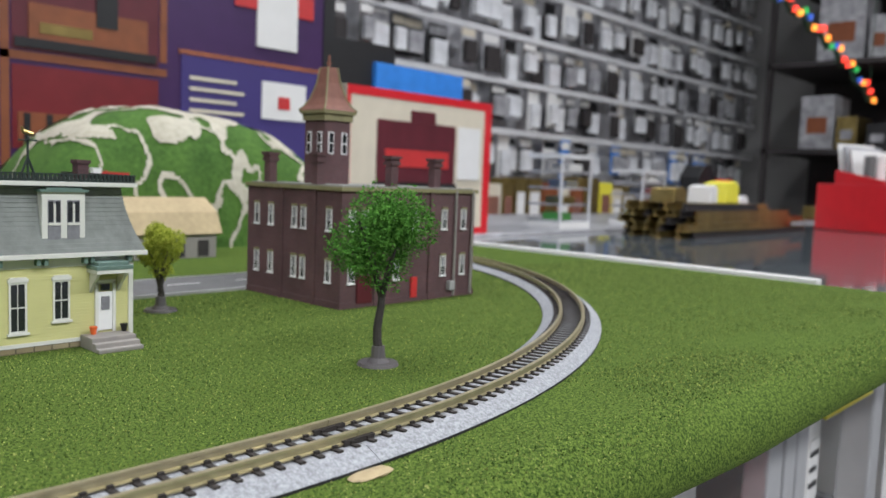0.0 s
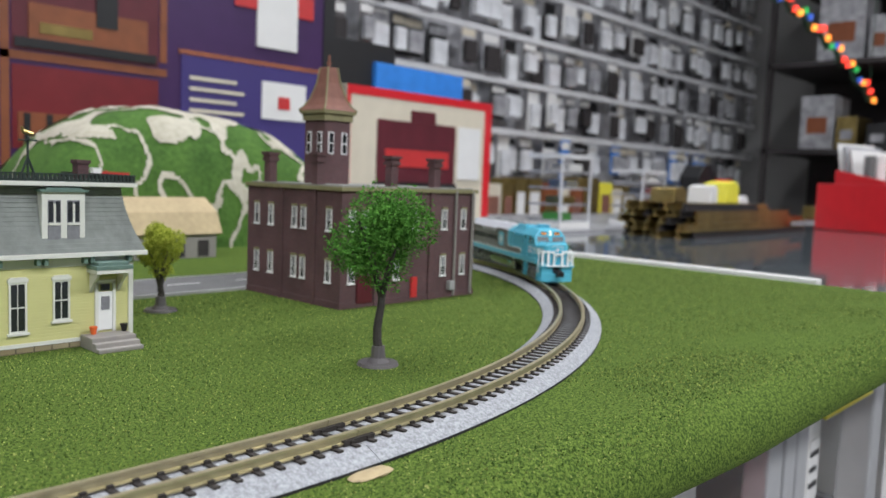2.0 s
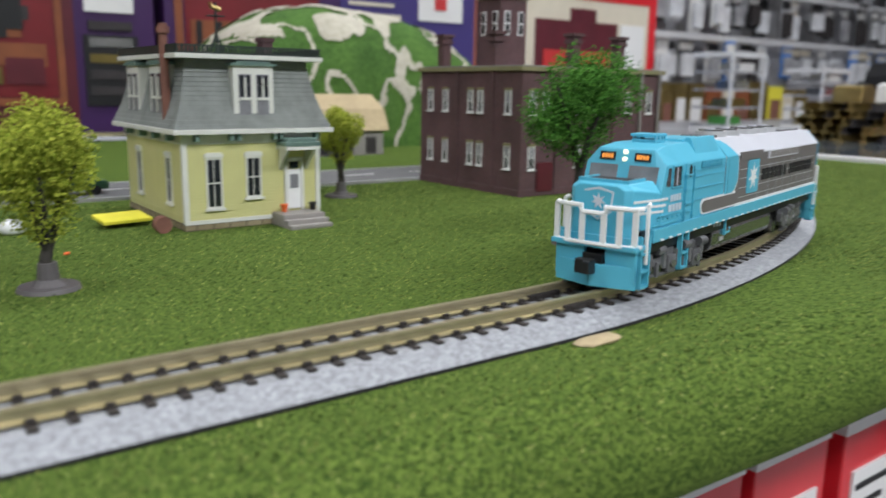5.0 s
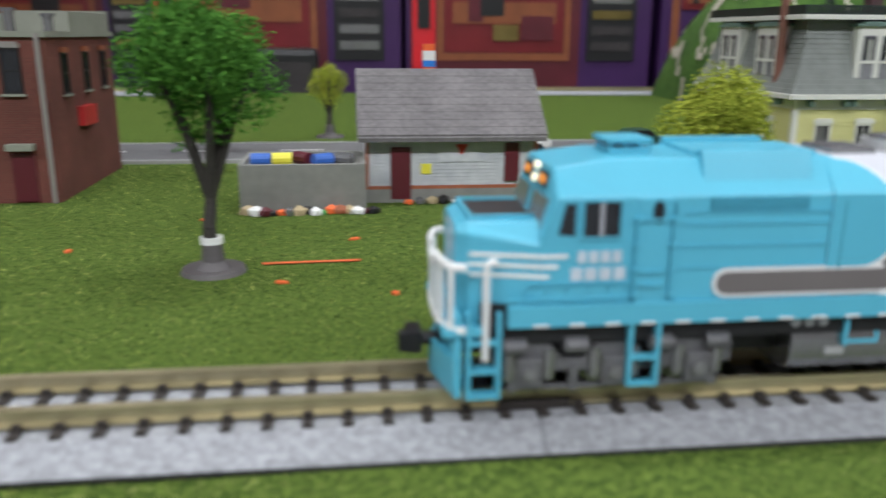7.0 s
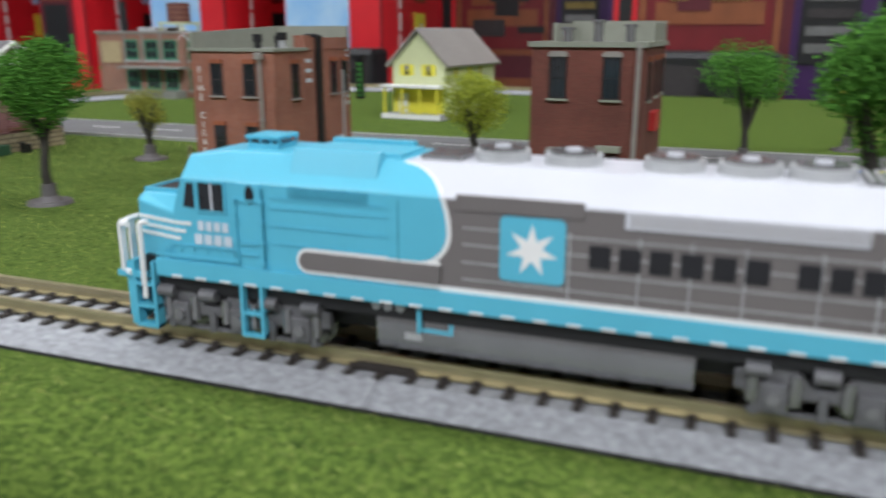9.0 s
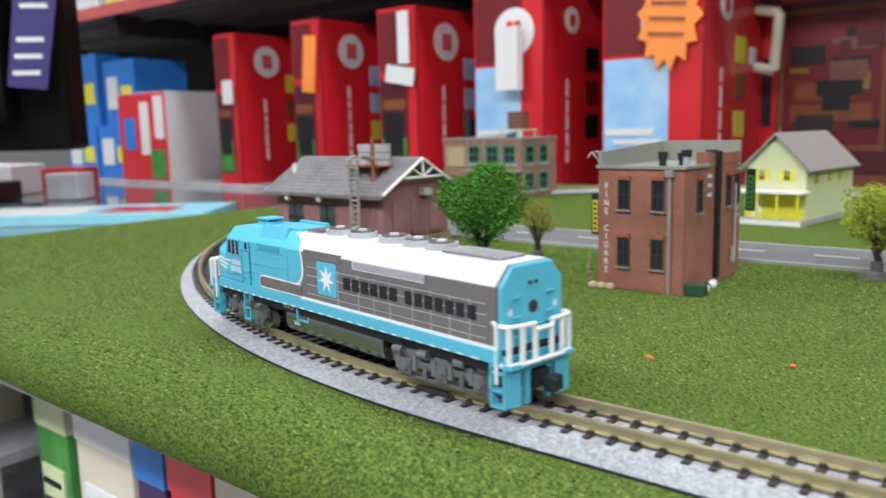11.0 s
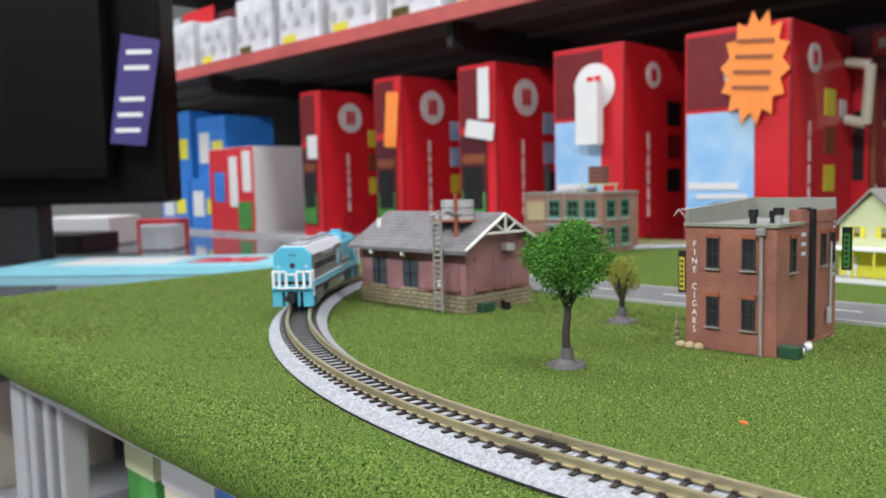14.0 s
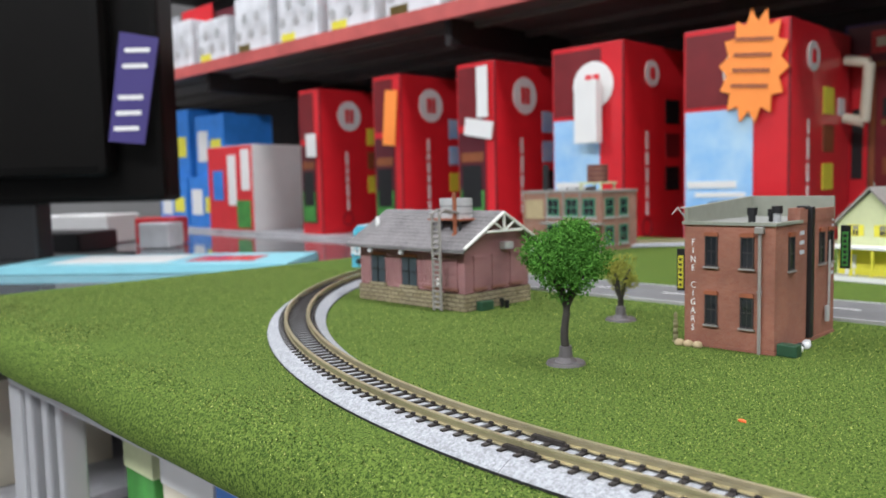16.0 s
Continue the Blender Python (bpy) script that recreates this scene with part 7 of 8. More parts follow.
# ---- train-set cartons ----
def badge(parent, axis_face, a, z, r, at):
    """A round white badge with a dark red ring, on a carton's face."""
    bm = bmesh.new()
    pts = [(a + r * math.cos(t * math.pi / 12), z + r * math.sin(t * math.pi / 12)) for t in range(24)]
    prism(bm, pts, "y" if axis_face == "front" else "x", at, at + (-0.0016 if axis_face == "front" else 0.0016))
    b = part("badge", bm, M["cardwhite"], parent, "round white badge")
    bm = bmesh.new()
    for dx in (-0.35, 0.05):
        pts = [(a + r * dx, z - r * 0.45), (a + r * (dx + 0.3), z - r * 0.45), (a + r * (dx + 0.3), z + r * 0.45), (a + r * dx, z + r * 0.45)]
        prism(bm, pts, "y" if axis_face == "front" else "x", at + (-0.0014 if axis_face == "front" else 0.0014), at + (-0.0024 if axis_face == "front" else 0.0024))
    part("badge_mark", bm, M["cardred"], b)


def red_carton(xc, width, depth, height, kind, seed):
    """A tall red train-set carton; xc is its right front corner."""
    c = thing("train_set_carton", "tall glossy red train-set carton with printed panels", "carton", pose(xc, 0.700, COUNTER), "red train-set cartons")
    w, d, h = width, depth, height
    quick("carton", M["cardred"], c, (-w, 0, 0, 0, d, h), bevel=0.0015)
    e = 0.0008
    quick("top_band", M["carddark"], c, (-w + 0.003, -e, h * 0.66, -0.3 * w, 0, h - 0.006))
    if kind == "sky":
        p = quick("sky_picture", M["skyprint"], c, (-w + 0.003, -2 * e, 0.004, -0.32 * w, 0, h * 0.64), label="printed blue sky picture")
        bm = bmesh.new()
        prism(bm, [(-0.072, 0.004), (-0.070, 0.045), (-0.064, 0.060), (-0.058, 0.058), (-0.052, 0.030), (-0.048, 0.004)], "y", -3.5 * e, -2 * e)
        part("rock_print", bm, M["rust"], p)
        bm = bmesh.new()
        prism(bm, [(-w + 0.004, 0.030), (-w + 0.02, 0.034), (-0.074, 0.022), (-0.074, 0.004), (-w + 0.004, 0.004)], "y", -3.5 * e, -2 * e)
        part("land_print", bm, M["roof_brown"], p)
        quick("cloud_print", M["cardwhite"], p, (-w + 0.006, -2.8 * e, h * 0.30, -0.055, -2 * e, h * 0.33), (-w + 0.015, -2.8 * e, h * 0.26, -0.045, -2 * e, h * 0.28))
    else:
        p = quick("train_picture", M["cardmaroon"], c, (-w + 0.003, -2 * e, 0.02, -0.25 * w, 0, h * 0.62), label="dark printed train picture")
        quick("green_print", M["greenprint"], p, (-w + 0.006, -3 * e, 0.022, -0.3 * w, -2 * e, 0.075))
        quick("engine_print", M["black"], p, (-w + 0.01, -3.4 * e, 0.05, -0.35 * w, -2 * e, 0.11))
        quick("headline", M["cardorange"], p, (-w + 0.008, -3 * e, 0.115, -0.3 * w, -2 * e, 0.128))
    if kind == "sky":
        badge(c, "front", -0.042, h * 0.80, 0.029, -e)
        badge(c, "right", d * 0.34, h * 0.86, 0.016, 0.0)
    else:
        badge(c, "right", d * 0.32, h * 0.82, 0.026, 0.0)
    rnd = random.Random(seed + 50)
    z = h * 0.16
    while z < h * 0.56:
        ln = rnd.uniform(0.010, 0.024)
        quick("title_bar", M["cardwhite"], c, (0, d * 0.27, z, 0.0008, d * 0.295, z + ln), label="white side lettering in plain bars")
        z += ln + 0.004
    bm = bmesh.new()
    for k in range(24):
        t0, t1 = 2 * math.pi * k / 24, 2 * math.pi * (k + 1) / 24
        ring = [bm.verts.new((x, d * 0.28 + r * math.cos(t), h * 0.10 + r * math.sin(t))) for x in (0.0, 0.0007) for r, t in ((0.012, t0), (0.012, t1), (0.0105, t1), (0.0105, t0))]
        for f in ((4, 5, 6, 7), (0, 1, 5, 4), (2, 3, 7, 6)):
            bm.faces.new([ring[i] for i in f])
    part("faint_ring", bm, M["cardmaroon"], c)
    quick("edge_fold", M["carddark"], c, (-0.0012, -0.0006, 0.002, 0.0006, 0.0012, h - 0.002))
    rnd = random.Random(seed)
    for k in range(3):
        z = h * (0.28 + 0.17 * k)
        s = quick("side_picture", M[rnd.choice(("black", "skyprint", "cardorange", "carddark", "yellow"))], c, (0, d * 0.52, z, 0.0010, d * 0.70, z + h * 0.12), label="small printed wagon picture")
    quick("side_note", M["cardwhite"], c, (0, d * 0.78, h * 0.62, 0.0009, d * 0.90, h * 0.70))
    return c


specs = [(-0.404, 0.118, 0.178, 0.248, "sky"), (-0.600, 0.105, 0.190, 0.252, "sky"), (-0.803, 0.072, 0.200, 0.253, "train"), (-0.995, 0.066, 0.200, 0.255, "train"), (-1.204, 0.060, 0.20, 0.253, "train")]
for i, (x, w, d, h, k) in enumerate(specs):
    red_carton(x, w, d, h, k, 30 + i)


# price cards and stickers on the red cartons
def card(name, mat, boxes, label, m, cat="price card"):
    bm = bmesh.new()
    for b in boxes:
        box(bm, *b)
    return solid(name, bm, M[mat], label, cat, m=m)


bm = bmesh.new()
pts = []
for k in range(28):
    r = 0.052 if k % 2 == 0 else 0.040
    t = 2 * math.pi * k / 28
    pts.append((0.72 * r * math.cos(t), 1.15 * r * math.sin(t)))
prism(bm, pts, "y", -0.0018, 0.0)
star = solid("starburst_sign", bm, M["starorange"], "fluorescent orange starburst price sign on a red carton", "sign", m=pose(-0.440, 0.6955, 0.175, 0, 6, 0))
for k in range(4):
    quick("scribble_bar", M["rust"], star, (-0.022, -0.0026, 0.026 - k * 0.016, 0.018, -0.0018, 0.030 - k * 0.016))
card("price_card", "starorange", [(-0.014, -0.0015, -0.045, 0.014, 0, 0.040)], "orange price card on a red carton", pose(-1.015, 0.6955, 0.165, 0, 6, 0))
card("price_tag", "cardwhite", [(-0.016, -0.012, -0.045, 0.016, 0, 0.030)], "white price tag hanging on a red carton", pose(-0.640, 0.690, 0.150))
card("price_tag", "cardwhite", [(-0.010, -0.0015, -0.035, 0.010, 0, 0.035)], "white price tag on a red carton", pose(-0.822, 0.6955, 0.185))
card("price_tag", "cardwhite", [(-0.026, -0.0015, -0.012, 0.026, 0, 0.012)], "white price tag on a red carton", pose(-0.830, 0.6955, 0.135, 0, 10, 0))
card("price_tag", "cardwhite", [(-0.014, -0.0015, -0.02, 0.014, 0, 0.02)], "white price tag on a red carton", pose(-1.225, 0.6955, 0.13))
bm = bmesh.new()
for a, b in (((-0.002, 0, -0.03), (0.02, 0, -0.036)), ((0.02, 0, -0.036), (0.024, 0, 0.03)), ((0.024, 0, 0.03), (-0.002, 0, 0.036))):
    cyl(bm, a, b, 0.006, n=8)
solid("carry_handle", bm, M["cardcream"], "cream plastic carry handle on a carton", "handle", m=pose(-0.400, 0.853, 0.155))


def maroon_carton(x0, w, h, depth=0.12, y=0.700):
    """A display carton: purple edge, red header and an orange-framed dark window."""
    c = thing("train_set_carton", "purple and maroon train-set carton with orange-framed window", "carton", pose(x0, y, COUNTER), "purple train-set cartons")
    e = 0.001
    quick("carton", M["cardpurple"], c, (0, 0, 0, w, depth, h), bevel=0.0015)
    quick("maroon_panel", M["cardmaroon"], c, (0.004, -e, 0.004, w * 0.70, 0, h - 0.004))
    fr = quick("orange_frame", M["cardorange"], c, (0.030, -2 * e, 0.05, w * 0.66, 0, 0.057), (0.030, -2 * e, h * 0.80, w * 0.66, 0, h * 0.80 + 0.006), (0.030, -2 * e, 0.057, 0.036, 0, h * 0.80), (w * 0.66 - 0.006, -2 * e, 0.057, w * 0.66, 0, h * 0.80), label="orange printed frame")
    quick("red_picture", M["carddark"], c, (0.037, -1.6 * e, 0.058, w * 0.66 - 0.007, 0, h * 0.79))
    quick("red_strip", M["cardred"], c, (0.006, -2 * e, 0.03, 0.028, 0, h * 0.86), label="red strip with a dark figure-like print")
    quick("strip_print", M["black"], c, (0.011, -3 * e, 0.08, 0.023, 0, h * 0.62))
    quick("train_print", M["cardorange"], c, (0.045, -2.4 * e, 0.085, w * 0.60, 0, 0.105), (0.05, -2.4 * e, 0.11, w * 0.52, 0, 0.13))
    quick("header", M["red"], c, (0.030, -2 * e, h * 0.86, w * 0.70, 0, h * 0.96))
    em = quick("emblem", M["cardwhite"], c, (w * 0.74, -2 * e, h * 0.52, w * 0.92, 0, h * 0.70), label="white emblem with a red dot")
    quick("emblem_dot", M["red"], em, (w * 0.79, -3 * e, h * 0.58, w * 0.87, -2 * e, h * 0.64))
    quick("dark_window", M["black"], c, (w * 0.73, -2 * e, 0.05, w * 0.93, 0, h * 0.44))
    rp = random.Random(int(x0 * 1000) + 7)
    for k in range(14):
        px, pz = rp.uniform(0.042, w * 0.58), rp.uniform(0.066, h * 0.72)
        quick("picture_patch", M[rp.choice(("black", "dark", "cardmaroon", "roof_brown", "brass", "greypack"))], c, (px, -(2.6 + 0.05 * k) * e, pz, min(px + rp.uniform(0.008, 0.05), w * 0.64), 0, min(pz + rp.uniform(0.006, 0.03), h * 0.77)))
    for k in range(5):
        quick("window_stock", M[rp.choice(("steel", "roof_brown", "brass", "dark"))], c, (w * 0.75, -2.6 * e, 0.06 + k * 0.015, w * 0.91, 0, 0.068 + k * 0.015))
    for k in range(6):
        quick("text_bar", M["cardcream"], c, (0.036 + k * (w * 0.105), -2.6 * e, h * 0.89, 0.036 + k * (w * 0.105) + w * 0.07, 0, h * 0.93))
    quick("foot_print", M["cardorange"], c, (w * 0.02, -1.5 * e, 0.006, w * 0.69, 0, 0.022))
    return c


for x, w, y in ((-0.415, 0.225, 0.890), (-0.165, 0.235, 0.700), (0.075, 0.245, 0.700)):
    maroon_carton(x, w, 0.262, y=y)


def big_purple_carton():
    c = thing("train_set_carton", "large purple train-set carton with a picture of a train", "carton", pose(0.330, 0.700, COUNTER))
    w, h, e = 0.41, 0.36, 0.001
    quick("carton", M["cardpurple"], c, (0, 0, 0, w, 0.12, h), bevel=0.002)
    quick("orange_border", M["cardorange"], c, (0.01, -e, 0.006, 0.018, 0, h), (0.17, -e, 0.20, 0.178, 0, h), (0.01, -e, 0.185, 0.178, 0, 0.193), label="orange-brown printed border")
    quick("main_picture", M["cardmaroon"], c, (0.02, -1.5 * e, 0.195, 0.168, 0, h - 0.01), label="dark red print of a yellow engine")
    quick("engine_print", M["cardorange"], c, (0.035, -3 * e, 0.205, 0.155, 0, 0.240))
    quick("cab_print", M["black"], c, (0.100, -3.8 * e, 0.226, 0.122, 0, 0.268))
    quick("track_print", M["black"], c, (0.022, -3.2 * e, 0.197, 0.165, 0, 0.206))
    quick("rock_print", M["red"], c, (0.030, -2.4 * e, 0.262, 0.105, 0, 0.300))
    for k in range(6):
        quick("slat_print", M["black"], c, (0.030 + k * 0.021, -3.2 * e, 0.106, 0.036 + k * 0.021, 0, 0.134))
    quick("stripe_print", M["brass"], c, (0.045, -3.6 * e, 0.212, 0.096, 0, 0.222))
    quick("lower_picture", M["carddark"], c, (0.02, -1.5 * e, 0.10, 0.168, 0, 0.180))
    quick("lower_print", M["cardorange"], c, (0.025, -2.6 * e, 0.106, 0.16, 0, 0.135))
    p = quick("purple_panel", M["purplepaper"], c, (0.195, -1.5 * e, 0.02, 0.385, 0, 0.215), label="violet panel with an inset picture")
    quick("panel_border", M["rust"], p, (0.192, -2 * e, 0.213, 0.388, 0, 0.218), (0.385, -2 * e, 0.02, 0.389, 0, 0.213))
    quick("inset_picture", M["cardwhite"], p, (0.300, -3 * e, 0.150, 0.365, 0, 0.195))
    quick("inset_dot", M["red"], p, (0.323, -4 * e, 0.163, 0.340, 0, 0.178))
    for k in range(4):
        quick("text_bar", M["cardcream"], p, (0.205, -2.5 * e, 0.150 + k * 0.012, 0.275 - 0.01 * (k % 2), 0, 0.154 + k * 0.012))
    quick("white_notice", M["cardwhite"], c, (0.292, -3 * e, 0.235, 0.350, 0, 0.300), label="white price notice")
    quick("red_burst", M["red"], c, (0.262, -2 * e, 0.278, 0.375, 0, 0.305))
    quick("dark_edge", M["black"], c, (0.392, -1.5 * e, 0.0, w, 0, h))


big_purple_carton()


def cream_carton():
    c = thing("train_set_carton", "cream and red train-set carton with a dark red train picture", "carton", pose(0.765, 0.700, COUNTER))
    w, h, e = 0.30, 0.207, 0.001
    quick("carton", M["cardcream"], c, (0, 0, 0, w, 0.10, h), bevel=0.002)
    quick("red_border", M["cardred"], c, (0, -e, h - 0.012, w, 0, h), (w - 0.016, -e, 0, w, 0, h - 0.012), (0, -e, 0, w - 0.016, 0, 0.010), (0, -e, 0.01, 0.006, 0, h - 0.012), label="red printed border")
    pc = quick("train_picture", M["cardmaroon"], c, (0.055, -1.5 * e, 0.075, 0.215, 0, 0.165), label="dark red train picture")
    quick("cab_print", M["cardmaroon"], pc, (0.12, -2 * e, 0.165, 0.17, 0, 0.182))
    quick("wheels_print", M["black"], pc, (0.05, -2 * e, 0.066, 0.22, 0, 0.078))
    quick("highlight_print", M["red"], pc, (0.07, -2.5 * e, 0.10, 0.20, 0, 0.125))
    quick("price_notice", M["cardwhite"], c, (0.222, -3 * e, 0.085, 0.272, 0, 0.165), label="white price notice")


cream_carton()
for x, y, z, w, d, h, m, lb in ((0.95, 0.85, COUNTER, 0.21, 0.14, 0.27, "cardblue", "bright blue carton standing behind the others"), (0.80, 0.86, COUNTER, 0.20, 0.14, 0.30, "black", "black carton standing behind the others"),
                                (-1.72, 0.72, COUNTER, 0.13, 0.12, 0.11, "cardblue", "blue boxed wagon kit"), (-1.86, 0.72, COUNTER, 0.13, 0.12, 0.11, "cardblue", "blue boxed wagon kit"), (-1.70, 0.73, COUNTER + 0.11, 0.12, 0.12, 0.13, "cardblue", "blue boxed wagon kit"),
                                (-1.85, 0.73, COUNTER + 0.11, 0.12, 0.12, 0.15, "cardblue", "blue boxed wagon kit")):
    c = thing("product_box", lb, "box", pose(x, y, z), "stacked cartons" if w < 0.15 else "")
    quick("carton", M[m], c, (0, 0, 0, w, d, h), bevel=0.001)
    quick("printed_panel", M["cardwhite"], c, (w * 0.1, -0.001, h * 0.25, w * 0.45, 0, h * 0.75))
    quick("printed_strip", M["yellow" if m == "cardblue" else "cardred"], c, (w * 0.55, -0.001, h * 0.3, w * 0.9, 0, h * 0.6))
c = thing("game_carton", "red printed carton with a plain white side", "carton", pose(-1.425, 0.700, COUNTER))
quick("carton", M["cardwhite"], c, (-0.17, 0, 0, 0, 0.16, 0.168), bevel=0.001)
quick("front_print", M["cardred"], c, (-0.169, -0.001, 0.001, -0.001, 0, 0.167))
quick("figure_print", M["cardwhite"], c, (-0.09, -0.002, 0.05, -0.06, 0, 0.15), (-0.04, -0.002, 0.08, -0.01, 0, 0.16))
quick("green_print", M["greenprint"], c, (-0.06, -0.002, 0.005, -0.01, 0, 0.06))
quick("blue_print", M["cardblue"], c, (-0.15, -0.002, 0.06, -0.11, 0, 0.12))


# ---- shelf over the cartons ----
def wall_shelf():
    s = thing("wall_shelf", "dark metal shelf with a red front lip", "shelf", pose(0, 0, 0), kind="structure")
    quick("deck", M["deck"], s, (-2.4, 0.690, 0.298, -0.10, 1.13, 0.306), label="dark metal deck")
    quick("front_lip", M["lip"], s, (-2.4, 0.682, 0.291, -0.10, 0.690, 0.313), label="faded red front lip")
    for x in (-2.3, -1.6, -0.9, -0.2):
        quick("bracket", M["dark"], s, (x - 0.006, 0.71, 0.260, x + 0.006, 1.13, 0.298))
    for k in range(3):
        quick("deck_rib", M["deck"], s, (-2.4, 0.76 + k * 0.12, 0.290, -0.10, 0.775 + k * 0.12, 0.298))
    quick("back_board", M["dark"], s, (-2.4, 1.13, COUNTER, 0.72, 1.15, 1.2), label="dark back board")
    for z in (0.62, 0.95):
        quick("upper_shelf", M["dark"], s, (-2.4, 0.80, z, -0.10, 1.13, z + 0.012))


wall_shelf()
rnd = random.Random(77)
for k in range(14):
    x = -2.25 + k * 0.150
    w, h = 0.135, rnd.uniform(0.13, 0.17)
    p = thing("blister_pack", "clear blister pack with silvery model parts on a shelf", "blister pack", pose(x, 0.715, 0.306), "blister packs on the shelf")
    quick("backing_card", M[rnd.choice(("cardred", "greypack", "cardcream", "cardmaroon"))], p, (0, 0.05, 0, w, 0.053, h))
    quick("blister", M["clear"], p, (0.008, 0.0, 0.0, w - 0.008, 0.05, h * 0.75), bevel=0.004)
    for j in range(5):
        rod("wheel_part", M["galv"], p, ((0.022 + j * 0.022, -0.001, h * 0.3 + 0.03 * (j % 2)), (0.022 + j * 0.022, 0.0005, h * 0.3 + 0.03 * (j % 2)), 0.010), n=12)
    quick("yellow_tag", M[rnd.choice(("yellow", "cardwhite", "brass"))], p, (0.02, -0.001, 0.01, 0.06, 0.0, 0.03))


# ---- peg wall with hanging packs, far behind on the other side ----
def peg_wall():
    s = thing("peg_wall", "grey peg wall hung with rows of model packs", "peg wall", pose(0, 0, 0), kind="structure")
    quick("board", M["greypack"], s, (0.75, 1.60, -0.20, 4.15, 1.63, 1.60))
    quick("ledge", M["cardwhite"], s, (0.75, 1.28, -0.10, 4.15, 1.60, -0.07), label="white ledge")
    quick("ledge_front", M["wall"], s, (0.75, 1.28, FLOOR, 4.15, 1.30, -0.10))
    return s


PEGS = peg_wall()
for r, z in enumerate((1.06, 0.88, 0.70, 0.53, 0.37, 0.22, 0.06)):
    quick("price_rail", M["rail_strip"], PEGS, (0.78, 1.520, z + 0.150, 4.12, 1.530, z + 0.168), label="pale price rail over a row of packs")
    x = 0.82
    while x < 4.05:
        w, h = rnd.uniform(0.045, 0.085), rnd.uniform(0.10, 0.150)
        y = 1.585 - rnd.uniform(0.0, 0.07)
        z0 = z + 0.150 - h
        p = thing("hanging_pack", "hanging pack with model parts on a peg, top rows coloured dark for shade", "hanging pack", pose(x, y, z0), "hanging packs")
        quick("pack_card", M[rnd.choice(("greypack", "cardwhite", "clear", "steel", "black", "greypack", "cardblue" if r > 5 else "steel", "cardcream" if r > 4 else "steel"))], p, (0, 0, 0, w, 0.002, h))
        # the top two rows get dark materials as the shade of an overhang
        quick("pack_blister", M[rnd.choice(("clear", "greypack", "dark", "clear", "clear") if r > 1 else ("dark", "greypack", "black", "steel"))], p, (w * 0.10, -0.018, h * 0.08, w * 0.90, 0, h * 0.66), bevel=0.004)
        quick("pack_header", M[rnd.choice(("cardwhite", "cardwhite", "greypack", "black", "cardcream") if r > 1 else ("dark", "greypack", "black"))], p, (w * 0.04, -0.001, h * 0.76, w * 0.96, 0, h * 0.95))
        x += w + rnd.choice((0.003, 0.006, 0.012, 0.035))
x = 1.0
while x < 2.6:
    w, h = rnd.uniform(0.045, 0.09), rnd.uniform(0.11, 0.15)
    p = thing("kit_box", "yellow boxed structure kit standing on the ledge", "box", pose(x, 1.33, -0.07), "yellow kit boxes")
    quick("carton", M[rnd.choice(("yellow", "brass", "brass", "cardcream", "cardorange"))], p, (0, 0, 0, w, 0.10, h), bevel=0.001)
    quick("print_panel", M[rnd.choice(("cardwhite", "brass", "roof_brown"))], p, (w * 0.15, -0.001, h * 0.2, w * 0.85, 0, h * 0.7))
    x += w + 0.008

# brass stock stacked on the far counter
for k in range(44):
    bm = bmesh.new()
    row, a = k // 9, rnd.uniform(-0.02, 0.05)
    ln = rnd.uniform(0.50, 0.64) - 0.05 * row
    box(bm, 0, -0.006, 0, ln, 0.006, 0.0040)
    box(bm, 0, -0.0015, 0.0040, ln, 0.0015, 0.0100)
    box(bm, 0, -0.0040, 0.0100, ln, 0.0040, 0.0125)
    solid("brass_rail", bm, M["brass" if k % 4 else "dark"], "long brass rail in a loose stack on the counter", "rail", group="stacked brass rails", m=pose(1.40 + a, 0.52 + (k % 9) * 0.016, COUNTER - 0.0065 + row * 0.0128))
top = COUNTER - 0.0065 + 4 * 0.0128 + 0.0128
for x, w, h, m, lb in ((1.40, 0.05, 0.030, "brass", "brass coil on the stacked rails"), (1.62, 0.06, 0.045, "yellow", "yellow packet lying on the stacked rails"), (1.55, 0.03, 0.035, "cardwhite", "white packet lying on the stacked rails")):
    bm = bmesh.new()
    prism(bm, [(0, 0), (w, 0), (w * 0.96, h * 0.8), (w * 0.7, h), (w * 0.1, h * 0.9)], "y", 0, 0.05)
    solid("counter_item", bm, M[m], lb, "packet", m=pose(x, 0.545, top - 0.0001), bevel=0.002)
for x, y, w, d, h, lb in ((1.30, 0.72, 0.10, 0.08, 0.14, "clear acrylic display case with model parts"), (1.60, 0.72, 0.10, 0.08, 0.12, "clear acrylic display case with model parts")):
    ca = thing("display_case", lb, "display case", pose(x, y, COUNTER), "acrylic cases on the counter")
    quick("case_base", M["cardwhite"], ca, (0, 0, 0, w, d, 0.012))
    quick("case_lid", M["rail_strip"], ca, (0, 0, h - 0.008, w, d, h))
    for k in range(4):
        quick("case_shelf", M["greypack"], ca, (0.004, 0.004, 0.012 + k * h * 0.22, w - 0.004, d, 0.016 + k * h * 0.22))
        quick("model_part", M[("greenprint", "brass", "steel", "cardwhite")[k]], ca, (0.012 + 0.008 * k, 0.010, 0.016 + k * h * 0.22, 0.050 + 0.010 * k, 0.050, 0.030 + k * h * 0.22))
    for a in (0, w - 0.004):
        quick("case_post", M["rail_strip"], ca, (a, 0, 0.012, a + 0.004, 0.004, h - 0.008))
